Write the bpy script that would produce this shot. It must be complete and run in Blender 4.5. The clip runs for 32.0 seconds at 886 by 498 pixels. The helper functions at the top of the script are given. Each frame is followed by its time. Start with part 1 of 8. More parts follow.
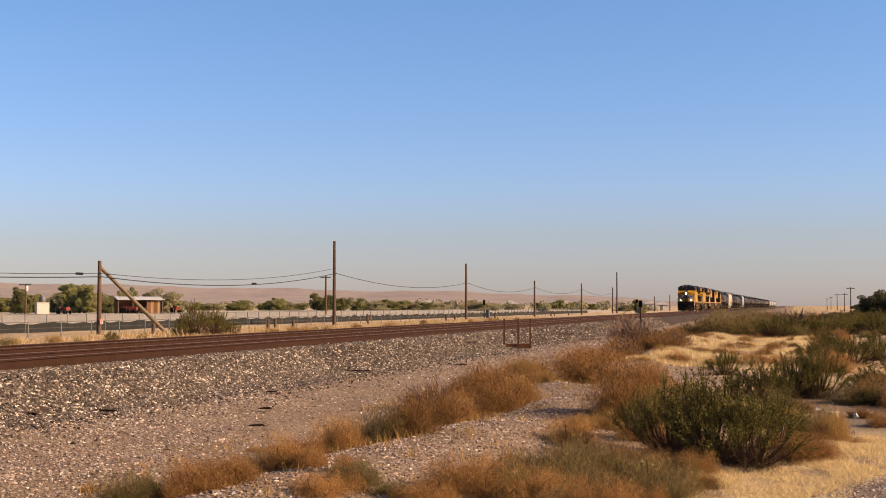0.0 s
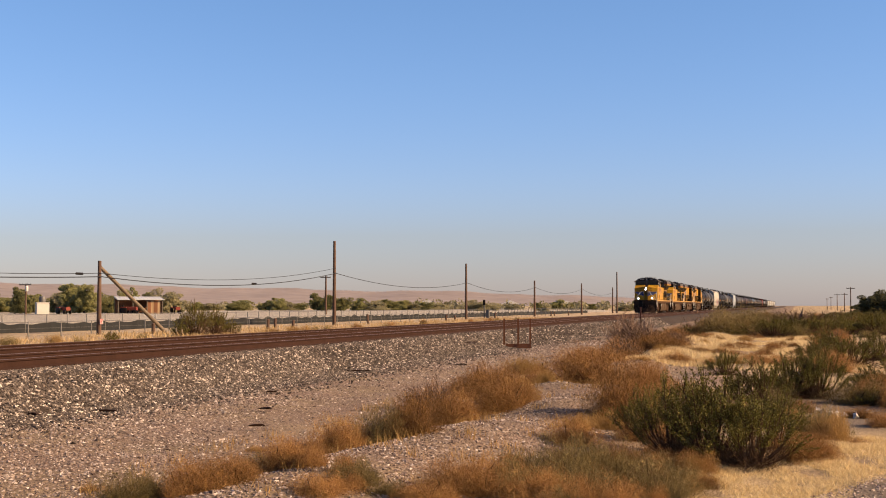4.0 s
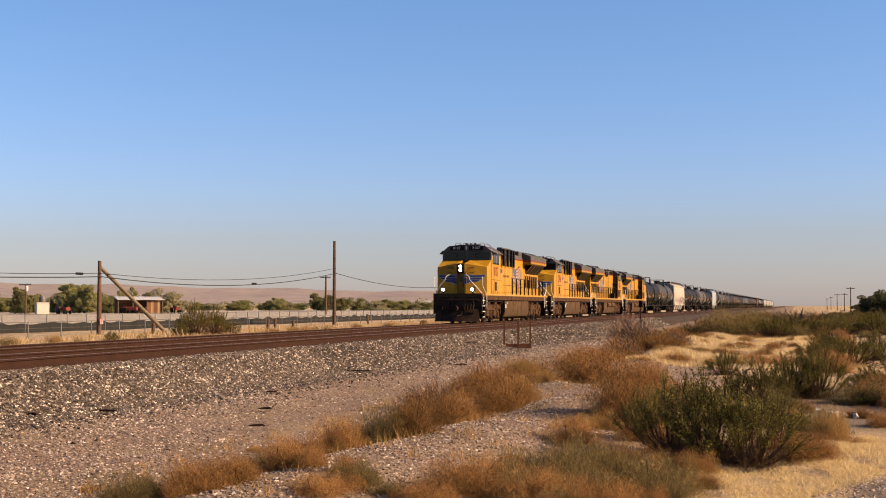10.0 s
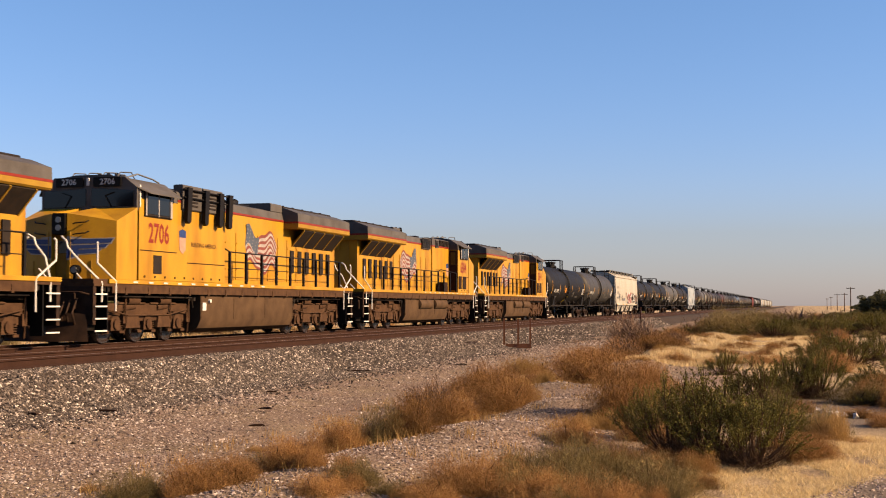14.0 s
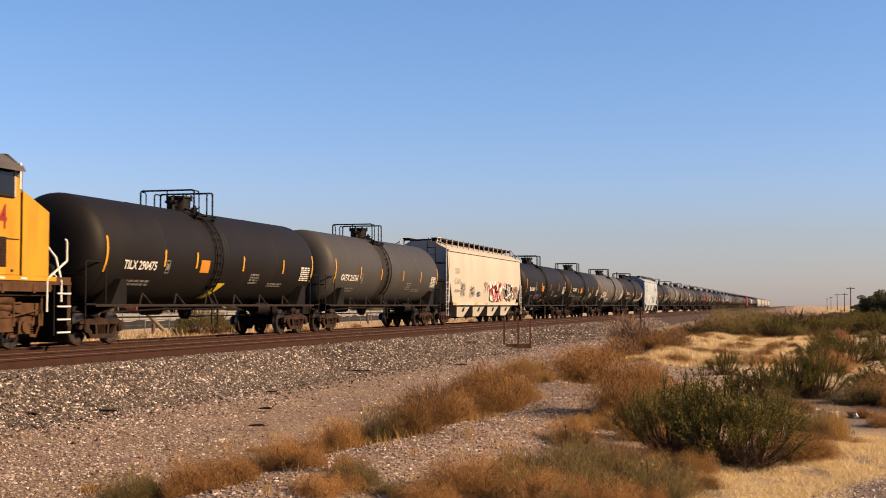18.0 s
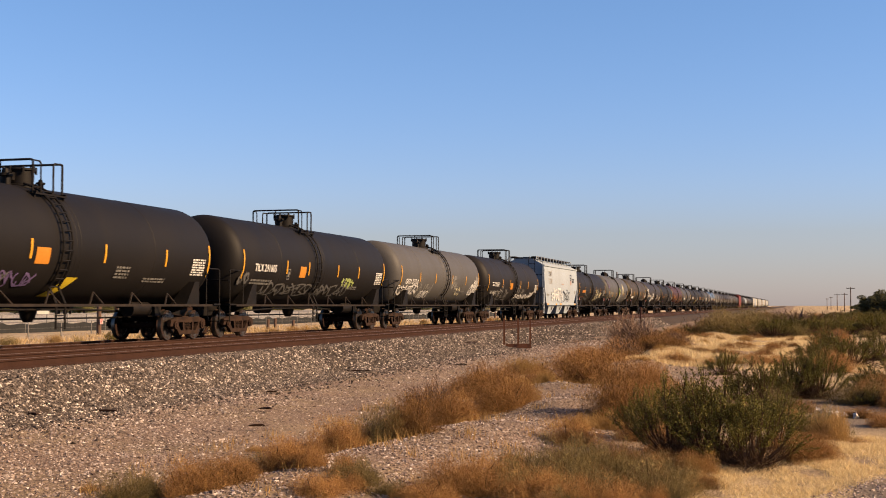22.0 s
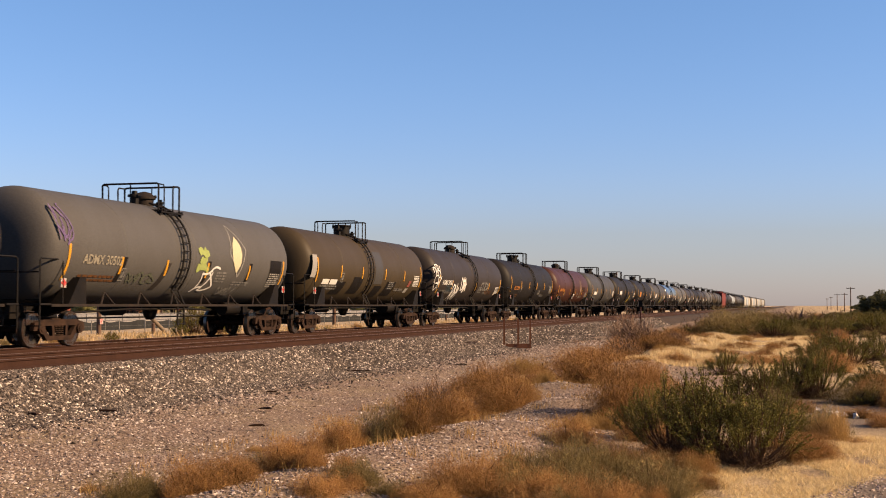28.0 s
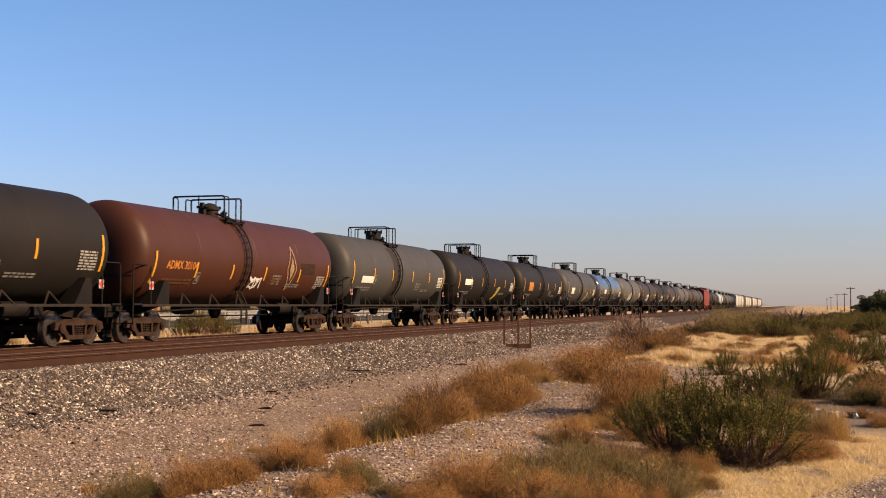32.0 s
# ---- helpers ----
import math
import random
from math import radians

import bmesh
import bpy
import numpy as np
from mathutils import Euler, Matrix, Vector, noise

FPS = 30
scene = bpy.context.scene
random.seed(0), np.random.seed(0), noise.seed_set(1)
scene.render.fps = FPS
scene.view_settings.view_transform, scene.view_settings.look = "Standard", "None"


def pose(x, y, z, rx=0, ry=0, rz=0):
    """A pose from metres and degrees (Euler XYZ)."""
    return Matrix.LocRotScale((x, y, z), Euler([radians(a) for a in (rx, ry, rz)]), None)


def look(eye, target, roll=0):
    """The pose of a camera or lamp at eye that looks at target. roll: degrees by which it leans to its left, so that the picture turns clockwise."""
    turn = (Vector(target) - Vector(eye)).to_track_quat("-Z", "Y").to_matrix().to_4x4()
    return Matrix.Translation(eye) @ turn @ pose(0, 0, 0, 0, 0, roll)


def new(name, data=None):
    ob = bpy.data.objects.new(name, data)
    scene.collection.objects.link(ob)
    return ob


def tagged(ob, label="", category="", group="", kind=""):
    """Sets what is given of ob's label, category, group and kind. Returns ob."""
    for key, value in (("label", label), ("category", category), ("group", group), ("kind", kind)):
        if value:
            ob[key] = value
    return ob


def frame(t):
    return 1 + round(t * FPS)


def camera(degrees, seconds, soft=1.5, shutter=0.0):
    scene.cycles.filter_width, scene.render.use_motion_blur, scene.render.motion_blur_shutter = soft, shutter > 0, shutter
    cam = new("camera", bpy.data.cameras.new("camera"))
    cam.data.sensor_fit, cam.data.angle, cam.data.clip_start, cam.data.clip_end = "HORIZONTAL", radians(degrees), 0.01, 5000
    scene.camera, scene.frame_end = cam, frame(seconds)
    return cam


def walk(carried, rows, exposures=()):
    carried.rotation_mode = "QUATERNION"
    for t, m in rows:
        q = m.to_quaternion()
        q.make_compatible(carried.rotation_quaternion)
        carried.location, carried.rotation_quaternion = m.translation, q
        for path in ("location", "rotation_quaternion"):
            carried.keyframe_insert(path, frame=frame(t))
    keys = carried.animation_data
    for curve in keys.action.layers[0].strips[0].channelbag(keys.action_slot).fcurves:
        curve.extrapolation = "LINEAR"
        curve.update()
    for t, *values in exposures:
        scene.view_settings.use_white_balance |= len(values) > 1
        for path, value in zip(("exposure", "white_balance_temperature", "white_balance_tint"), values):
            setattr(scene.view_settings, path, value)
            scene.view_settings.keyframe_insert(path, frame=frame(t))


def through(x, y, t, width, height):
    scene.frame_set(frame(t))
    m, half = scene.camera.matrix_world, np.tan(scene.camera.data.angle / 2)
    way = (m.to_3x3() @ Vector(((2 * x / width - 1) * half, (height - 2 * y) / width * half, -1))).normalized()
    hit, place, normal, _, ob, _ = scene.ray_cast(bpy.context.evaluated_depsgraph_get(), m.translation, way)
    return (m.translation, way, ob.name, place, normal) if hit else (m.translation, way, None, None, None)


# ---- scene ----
SECONDS = 32.0
SPEED = 16.55           # metres a second, towards -y
TRACK_X = -19.55        # the train's track; the second track lies nearer
NEAR_X = -15.0
NEAR_RISE = 0.05

cam = camera(38.1, SECONDS, soft=1.0, shutter=0.12)
EYE = pose(0, 0, 1.06, 92.52, 0, 15.37)
walk(cam, [(0.0, EYE), (SECONDS, EYE)], exposures=[(0.0, 1.5), (SECONDS, 1.5)])

# ---- light: a low sun from the right of the camera, clear dusty sky ----
SUN_EL, SUN_AZ = radians(29), radians(86)     # azimuth clockwise from +y
world = bpy.data.worlds.new("world")
scene.world = world
world.use_nodes = True
wn = world.node_tree
sky = wn.nodes.new("ShaderNodeTexSky")
sky.sky_type, sky.sun_disc = "NISHITA", False
sky.sun_elevation, sky.sun_rotation = SUN_EL, SUN_AZ
sky.air_density, sky.dust_density, sky.ozone_density, sky.altitude = 1.0, 0.45, 3.5, 500
# dusty sky colours: one colour matrix over the whole dome
sep_sky, com_sky = wn.nodes.new("ShaderNodeSeparateColor"), wn.nodes.new("ShaderNodeCombineColor")
wn.links.new(sky.outputs[0], sep_sky.inputs[0])


def sky_math(op, a, b):
    q = wn.nodes.new("ShaderNodeMath")
    q.operation = op
    for k, v in enumerate((a, b)):
        if isinstance(v, float):
            q.inputs[k].default_value = v
        else:
            wn.links.new(v, q.inputs[k])
    return q.outputs[0]


depth = sky_math("MAXIMUM", sky_math("SUBTRACT", sep_sky.outputs[2], sep_sky.outputs[0]), 1.35)
for k, (gain, deep) in enumerate(((0.745, 0.0), (0.581, 0.376), (0.539, 1.155))):
    lifted = sky_math("ADD", sep_sky.outputs[k], sky_math("MULTIPLY", depth, deep))
    wn.links.new(sky_math("MULTIPLY", lifted, gain), com_sky.inputs[k])
# dust low over the plain dims the sky a little towards the horizon, all the way round
co_sky, sep_dir = wn.nodes.new("ShaderNodeTexCoord"), wn.nodes.new("ShaderNodeSeparateXYZ")
wn.links.new(co_sky.outputs["Generated"], sep_dir.inputs[0])
dust = wn.nodes.new("ShaderNodeMapRange")
dust.interpolation_type = "SMOOTHSTEP"
dust.inputs[1].default_value, dust.inputs[2].default_value, dust.inputs[3].default_value, dust.inputs[4].default_value = -0.02, 0.1, 0.76, 1.0
wn.links.new(sep_dir.outputs[2], dust.inputs[0])
hazed = wn.nodes.new("ShaderNodeVectorMath")
hazed.operation = "SCALE"
wn.links.new(com_sky.outputs[0], hazed.inputs[0])
wn.links.new(dust.outputs[0], hazed.inputs["Scale"])
wn.links.new(hazed.outputs[0], wn.nodes["Background"].inputs[0])
wn.nodes["Background"].inputs[1].default_value = 0.0598
sun = new("sun", bpy.data.lights.new("sun", "SUN"))
sun.data.energy, sun.data.angle, sun.data.color = 5.0, radians(0.55), (1.0, 0.685, 0.4)
SUN_DIR = Vector((math.sin(SUN_AZ) * math.cos(SUN_EL), math.cos(SUN_AZ) * math.cos(SUN_EL), math.sin(SUN_EL)))
sun.matrix_world = look(SUN_DIR * 60, (0, 0, 0))


# ---- materials ----
PAINT = 0.42           # level of all base colours


def surface(name, base, rough=0.7, metal=0.0, second=None, scale=3.0, mix=0.5, fine=40.0, bump=0.15, spread=0.0, glow=0.0,
            streak=1.0, coat=0.0, lean=0.5):
    """Noise at two scales between two colours, fine relief; spread: lighter and darker from object to object."""
    m = bpy.data.materials.new(name)
    m.use_nodes = True
    nt = m.node_tree
    n, ln = nt.nodes, nt.links
    bsdf = n["Principled BSDF"]
    second = tuple(c * PAINT for c in (second or tuple(c * 0.7 for c in base)))
    base = tuple(c * PAINT for c in base)
    co = n.new("ShaderNodeTexCoord")
    mp = n.new("ShaderNodeMapping")
    mp.inputs["Scale"].default_value = (1, 1, 1 / streak)
    ln.new(co.outputs["Object"], mp.inputs["Vector"])
    big = n.new("ShaderNodeTexNoise")
    big.inputs["Scale"].default_value, big.inputs["Detail"].default_value = scale, 6
    ln.new(mp.outputs[0], big.inputs["Vector"])
    small = n.new("ShaderNodeTexNoise")
    small.inputs["Scale"].default_value, small.inputs["Detail"].default_value = fine, 3
    ln.new(co.outputs["Object"], small.inputs["Vector"])
    ramp = n.new("ShaderNodeMapRange")
    ramp.inputs[1].default_value, ramp.inputs[2].default_value = lean - 0.15, lean + 0.2
    ramp.inputs[3].default_value, ramp.inputs[4].default_value = 0.0, mix
    ln.new(big.outputs["Fac"], ramp.inputs[0])
    mx = n.new("ShaderNodeMix")
    mx.data_type = "RGBA"
    mx.inputs["A"].default_value, mx.inputs["B"].default_value = (*base, 1), (*second, 1)
    ln.new(ramp.outputs[0], mx.inputs["Factor"])
    hsv = n.new("ShaderNodeHueSaturation")
    ln.new(mx.outputs["Result"], hsv.inputs["Color"])
    val = n.new("ShaderNodeMapRange")
    val.inputs[1].default_value, val.inputs[2].default_value = 0.3, 0.7
    val.inputs[3].default_value, val.inputs[4].default_value = 0.86, 1.12
    ln.new(small.outputs["Fac"], val.inputs[0])
    if spread:
        oi = n.new("ShaderNodeObjectInfo")
        sp = n.new("ShaderNodeMapRange")
        sp.inputs[3].default_value, sp.inputs[4].default_value = 1 - spread, 1 + spread
        ln.new(oi.outputs["Random"], sp.inputs[0])
        mul = n.new("ShaderNodeMath")
        mul.operation = "MULTIPLY"
        ln.new(val.outputs[0], mul.inputs[0])
        ln.new(sp.outputs[0], mul.inputs[1])
        ln.new(mul.outputs[0], hsv.inputs["Value"])
    else:
        ln.new(val.outputs[0], hsv.inputs["Value"])
    ln.new(hsv.outputs[0], bsdf.inputs["Base Color"])
    rr = n.new("ShaderNodeMapRange")
    rr.inputs[3].default_value, rr.inputs[4].default_value = max(rough - 0.12, 0.02), min(rough + 0.12, 1)
    ln.new(big.outputs["Fac"], rr.inputs[0])
    ln.new(rr.outputs[0], bsdf.inputs["Roughness"])
    bsdf.inputs["Metallic"].default_value = metal
    bsdf.inputs["Specular IOR Level"].default_value = 0.5 if rough < 0.4 else 0.12
    bsdf.inputs["Coat Weight"].default_value = coat
    if bump:
        bp = n.new("ShaderNodeBump")
        bp.inputs["Strength"].default_value, bp.inputs["Distance"].default_value = bump, 0.02
        ln.new(small.outputs["Fac"], bp.inputs["Height"])
        ln.new(bp.outputs[0], bsdf.inputs["Normal"])
    if glow:
        bsdf.inputs["Emission Color"].default_value = (1.0, 0.9, 0.72, 1)
        bsdf.inputs["Emission Strength"].default_value = glow
    return m


def islands(name, colours, rough=0.9, low=0.6, high=1.3, through=0.0):
    """Each loose piece of a mesh takes its own tone between the colours."""
    m = bpy.data.materials.new(name)
    m.use_nodes = True
    n, ln = m.node_tree.nodes, m.node_tree.links
    bsdf = n["Principled BSDF"]
    geo = n.new("ShaderNodeNewGeometry")
    ramp = n.new("ShaderNodeValToRGB")
    els = ramp.color_ramp.elements
    while len(els) < len(colours):
        els.new(0.5)
    for i, c in enumerate(colours):
        els[i].position, els[i].color = i / (len(colours) - 1), (*(v * PAINT for v in c), 1)
    ln.new(geo.outputs["Random Per Island"], ramp.inputs[0])
    hsv = n.new("ShaderNodeHueSaturation")
    oi = n.new("ShaderNodeObjectInfo")
    mr = n.new("ShaderNodeMapRange")
    mr.inputs[3].default_value, mr.inputs[4].default_value = low, high
    ln.new(oi.outputs["Random"], mr.inputs[0])
    ln.new(mr.outputs[0], hsv.inputs["Value"])
    ln.new(ramp.outputs[0], hsv.inputs["Color"])
    ln.new(hsv.outputs[0], bsdf.inputs["Base Color"])
    bsdf.inputs["Roughness"].default_value = rough
    bsdf.inputs["Specular IOR Level"].default_value = 0.15
    if through:
        tr = n.new("ShaderNodeBsdfTranslucent")
        ln.new(hsv.outputs[0], tr.inputs[0])
        ms = n.new("ShaderNodeMixShader")
        ms.inputs[0].default_value = through
        ln.new(bsdf.outputs[0], ms.inputs[1])
        ln.new(tr.outputs[0], ms.inputs[2])
        ln.new(ms.outputs[0], n["Material Output"].inputs[0])
    return m


YELLOW = surface("armour_yellow", (0.72, 0.39, 0.03), 0.42, second=(0.34, 0.14, 0.022), scale=1.3, mix=0.7, streak=3.5, bump=0.05, lean=0.56)
YELLOW_DULL = surface("yellow_oxidised", (0.52, 0.305, 0.032), 0.5, second=(0.36, 0.17, 0.03), scale=1.5, mix=0.5, streak=3.0, bump=0.05)
ROOF_GREY = surface("harbour_grey", (0.17, 0.155, 0.145), 0.6, second=(0.075, 0.064, 0.056), scale=1.5, mix=0.6)
RED = surface("red_paint", (0.36, 0.045, 0.025), 0.45, scale=4)
BLACK = surface("black_paint", (0.009, 0.0075, 0.0065), 0.6, second=(0.024, 0.017, 0.012), scale=2.5, mix=0.5)
PILOT = surface("dusty_black_pilot", (0.03, 0.017, 0.011), 0.8, second=(0.11, 0.06, 0.036), scale=2.5, mix=0.9, bump=0.2)
GRILLE = surface("dark_grille", (0.024, 0.018, 0.015), 0.75, second=(0.065, 0.045, 0.032), scale=5)
UNDER = surface("dusty_running_gear", (0.025, 0.013, 0.0085), 0.9, second=(0.08, 0.043, 0.027), scale=4, mix=0.8, bump=0.3)
LOCO_UNDER = surface("dusty_locomotive_truck", (0.08, 0.04, 0.02), 0.9, second=(0.16, 0.084, 0.042), scale=4, mix=0.8, bump=0.3)
TANK_DUST = surface("dusty_fuel_tank", (0.16, 0.095, 0.048), 0.8, second=(0.06, 0.033, 0.019), scale=1.5, mix=0.7)
RUST = surface("rusty_steel", (0.028, 0.014, 0.01), 0.9, second=(0.06, 0.028, 0.017), scale=6, mix=0.8, bump=0.3)
TREAD = surface("polished_tread", (0.3, 0.28, 0.26), 0.35, metal=0.9, scale=8)
GLASS = surface("dark_glass", (0.012, 0.014, 0.016), 0.08, scale=2, mix=0.2, bump=0)
GLASS.node_tree.nodes["Principled BSDF"].inputs["Specular IOR Level"].default_value = 0.3
WHITE = surface("white_paint", (1.1, 1.08, 1.02), 0.5, second=(0.75, 0.7, 0.63), scale=5, mix=0.4)
DECAL_WHITE = surface("white_stencil", (0.95, 0.93, 0.88), 0.6, scale=20, mix=0.6)
DECAL_ORANGE = surface("orange_stencil", (0.62, 0.24, 0.05), 0.6, scale=20, mix=0.6)
DECAL_FAINT = surface("worn_white_stencil", (0.3, 0.29, 0.27), 0.6, second=(0.1, 0.095, 0.09), scale=9, mix=0.9)
DECAL_BROWN = surface("worn_orange_stencil", (0.2, 0.085, 0.03), 0.6, second=(0.08, 0.04, 0.02), scale=9, mix=0.9)
DECAL_GREY = surface("grey_stencil", (0.42, 0.405, 0.38), 0.6, scale=20, mix=0.6)
REFLECTOR = surface("yellow_reflector", (0.85, 0.42, 0.04), 0.4, scale=10, mix=0.3)
BRIGHT_YELLOW = surface("bright_yellow_vinyl", (0.85, 0.62, 0.04), 0.45, scale=10, mix=0.3)
PLACARD_ORANGE = surface("orange_panel", (0.75, 0.3, 0.04), 0.5, scale=10, mix=0.4)
BLUE = surface("blue_vinyl", (0.05, 0.09, 0.28), 0.5, scale=8)
FADED_BLUE = surface("faded_blue_vinyl", (0.12, 0.145, 0.2), 0.6, scale=8)
FADED_RED = surface("faded_red_vinyl", (0.34, 0.095, 0.075), 0.6, second=(0.2, 0.07, 0.055), scale=3, mix=0.8)
PALE = surface("faded_white_vinyl", (0.62, 0.57, 0.53), 0.6, second=(0.36, 0.32, 0.3), scale=3, mix=0.8)
PINK = surface("faded_pink_vinyl", (0.72, 0.42, 0.3), 0.6, scale=8)
SLOGAN = surface("worn_brown_lettering", (0.2, 0.1, 0.03), 0.6, scale=8)
LAMP_ON = surface("headlight_glow", (0.9, 0.9, 0.85), 0.3, glow=9, bump=0)
LAMP_OFF = surface("lamp_lens", (0.45, 0.45, 0.42), 0.15, scale=9)
LAMP_RED = surface("red_reflector", (0.7, 0.06, 0.04), 0.3, scale=9)
CREAM = surface("cream_car_paint", (0.66, 0.62, 0.545), 0.6, second=(0.52, 0.475, 0.4), scale=0.9, mix=0.5, streak=4)
PALE_GREY = surface("pale_grey_car_paint", (0.5, 0.57, 0.64), 0.6, second=(0.4, 0.44, 0.48), scale=0.9, mix=0.5, streak=4)
SPRAY_WHITE = surface("white_spray_paint", (1.0, 0.98, 0.94), 0.6, scale=6)
SPRAY_RED = surface("red_spray_paint", (0.5, 0.08, 0.08), 0.6, scale=6)
SPRAY_BLACK = surface("black_spray_paint", (0.03, 0.03, 0.035), 0.6, scale=6)
SPRAY_GREEN = surface("green_spray_paint", (0.42, 0.5, 0.16), 0.6, scale=6)
SPRAY_PURPLE = surface("purple_spray_paint", (0.2, 0.14, 0.3), 0.6, scale=6)
SPRAY_GREY = surface("faded_grey_spray_paint", (0.16, 0.155, 0.15), 0.65, scale=6, mix=0.8)
RAIL_SIDE = surface("rusty_rail", (0.062, 0.027, 0.017), 0.95, second=(0.042, 0.019, 0.012), scale=2.0, mix=0.7, bump=0.2)
RAIL_TOP = surface("polished_rail_head", (0.55, 0.45, 0.4), 0.45, metal=0.6, scale=4)
TIE_WOOD = surface("creosoted_wood", (0.085, 0.06, 0.045), 0.9, second=(0.14, 0.1, 0.075), scale=8, mix=0.8, bump=0.4, spread=0.3)
POLE_WOOD = surface("weathered_pole_wood", (0.15, 0.085, 0.06), 0.9, second=(0.26, 0.18, 0.13), scale=10, mix=0.7, streak=6, bump=0.4)
GREY_WOOD = surface("grey_brace_wood", (0.34, 0.27, 0.2), 0.9, second=(0.13, 0.1, 0.08), scale=10, mix=0.7, bump=0.4)
GALV = surface("galvanised_steel", (0.24, 0.23, 0.22), 0.55, metal=0.4, second=(0.25, 0.24, 0.23), scale=10)
WIRE = surface("dark_cable", (0.05, 0.05, 0.055), 0.7)


# ---- mesh code ----
class Shape:
    """Vertices and faces, with a material slot for each face."""

    def __init__(self):
        self.v, self.f, self.s, self.slot = [], [], [], 0

    def add(self, verts, faces):
        k = len(self.v)
        self.v += [tuple(p) for p in verts]
        self.f += [tuple(i + k for i in f) for f in faces]
        self.s += [self.slot] * len(faces)
        return self

    def box(self, x0, x1, y0, y1, z0, z1, c=0.0):
        if c <= 0:
            v = [(x, y, z) for z in (z0, z1) for y in (y0, y1) for x in (x0, x1)]
            return self.add(v, [(0, 2, 3, 1), (4, 5, 7, 6), (0, 1, 5, 4), (2, 6, 7, 3), (0, 4, 6, 2), (1, 3, 7, 5)])
        return self.prism([(x0 + c, z0), (x1 - c, z0), (x1, z0 + c), (x1, z1 - c), (x1 - c, z1), (x0 + c, z1), (x0, z1 - c), (x0, z0 + c)], "y", y0, y1)

    def prism(self, outline, axis, a, b, grow=1.0):
        """An outline in the plane across an axis, pulled from a to b."""
        def at(p, q):
            return {"x": (q, p[0], p[1]), "y": (p[0], q, p[1]), "z": (p[0], p[1], q)}[axis]
        n = len(outline)
        cx, cz = sum(p[0] for p in outline) / n, sum(p[1] for p in outline) / n
        far = [(cx + (p[0] - cx) * grow, cz + (p[1] - cz) * grow) for p in outline]
        v = [at(p, a) for p in outline] + [at(p, b) for p in far]
        f = [(i, (i + 1) % n, n + (i + 1) % n, n + i) for i in range(n)]
        return self.add(v, f + [tuple(range(n - 1, -1, -1)), tuple(range(n, 2 * n))])

    def rod(self, p, q, r, n=8, r2=None):
        p, q = Vector(p), Vector(q)
        d = (q - p).normalized()
        u = d.orthogonal().normalized()
        w = d.cross(u)
        r2 = r if r2 is None else r2
        ring = [(u * math.cos(2 * math.pi * i / n) + w * math.sin(2 * math.pi * i / n)) for i in range(n)]
        v = [p + o * r for o in ring] + [q + o * r2 for o in ring]
        f = [(i, (i + 1) % n, n + (i + 1) % n, n + i) for i in range(n)]
        return self.add(v, f + [tuple(range(n - 1, -1, -1)), tuple(range(n, 2 * n))])

    def pipe(self, points, r, n=6):
        for p, q in zip(points, points[1:]):
            self.rod(p, q, r, n)
        return self

    def lathe(self, profile, axis="y", n=24, centre=(0, 0, 0)):
        """(along, radius) pairs turned about an axis through centre."""
        v, f = [], []
        for a, r in profile:
            for i in range(n):
                c, s = r * math.cos(2 * math.pi * i / n), r * math.sin(2 * math.pi * i / n)
                p = {"x": (a, c, s), "y": (c, a, s), "z": (c, s, a)}[axis]
                v.append((p[0] + centre[0], p[1] + centre[1], p[2] + centre[2]))
        for j in range(len(profile) - 1):
            for i in range(n):
                k = (i + 1) % n
                f.append((j * n + i, j * n + k, (j + 1) * n + k, (j + 1) * n + i))
        f += [tuple(range(n - 1, -1, -1)), tuple(range((len(profile) - 1) * n, len(profile) * n))]
        return self.add(v, f)

    def hull(self, corners, faces):
        return self.add(corners, faces)

    def mesh(self, name, materials, sharp=38):
        me = bpy.data.meshes.new(name)
        me.from_pydata(self.v, [], self.f)
        for m in materials if isinstance(materials, (list, tuple)) else [materials]:
            me.materials.append(m)
        if any(self.s):
            me.polygons.foreach_set("material_index", self.s)
        bm = bmesh.new()
        bm.from_mesh(me)
        if len(bm.faces) < 4000:
            bmesh.ops.recalc_face_normals(bm, faces=bm.faces)
        bm.to_mesh(me)
        bm.free()
        if sharp:
            me.shade_smooth()
            me.set_sharp_from_angle(angle=radians(sharp))
        return me


def part(name, shape, material, parent, label="", at=None):
    ob = new(name, shape if isinstance(shape, bpy.types.Mesh) else shape.mesh(name, material))
    ob.parent = parent
    if at is not None:
        ob.matrix_local = at
    if label:
        tagged(ob, label)
    return ob


def thing(name, label, category, group="", kind="", at=None):
    ob = new(name)
    ob.empty_display_size = 0.5
    if at is not None:
        ob.matrix_basis = at
    return tagged(ob, label, category, group, kind)


LETTERS = {}


def lettering(words, size, shear=0.0):
    """Flat triangles of the built-in font, centred, in a plane: a list of (u, v) and of faces."""
    key = (words, size, shear)
    if key not in LETTERS:
        cu = bpy.data.curves.new("lettering", "FONT")
        cu.body, cu.size, cu.align_x, cu.align_y, cu.resolution_u, cu.shear = words, size, "CENTER", "CENTER", 2, shear
        cu.offset = size * 0.02
        ob = bpy.data.objects.new("lettering", cu)
        scene.collection.objects.link(ob)
        bpy.context.view_layer.update()
        me = bpy.data.meshes.new_from_object(ob)
        LETTERS[key] = ([(v.co.x, v.co.y) for v in me.vertices], [tuple(p.vertices) for p in me.polygons])
        bpy.data.objects.remove(ob)
        bpy.data.curves.remove(cu)
        bpy.data.meshes.remove(me)
    return LETTERS[key]


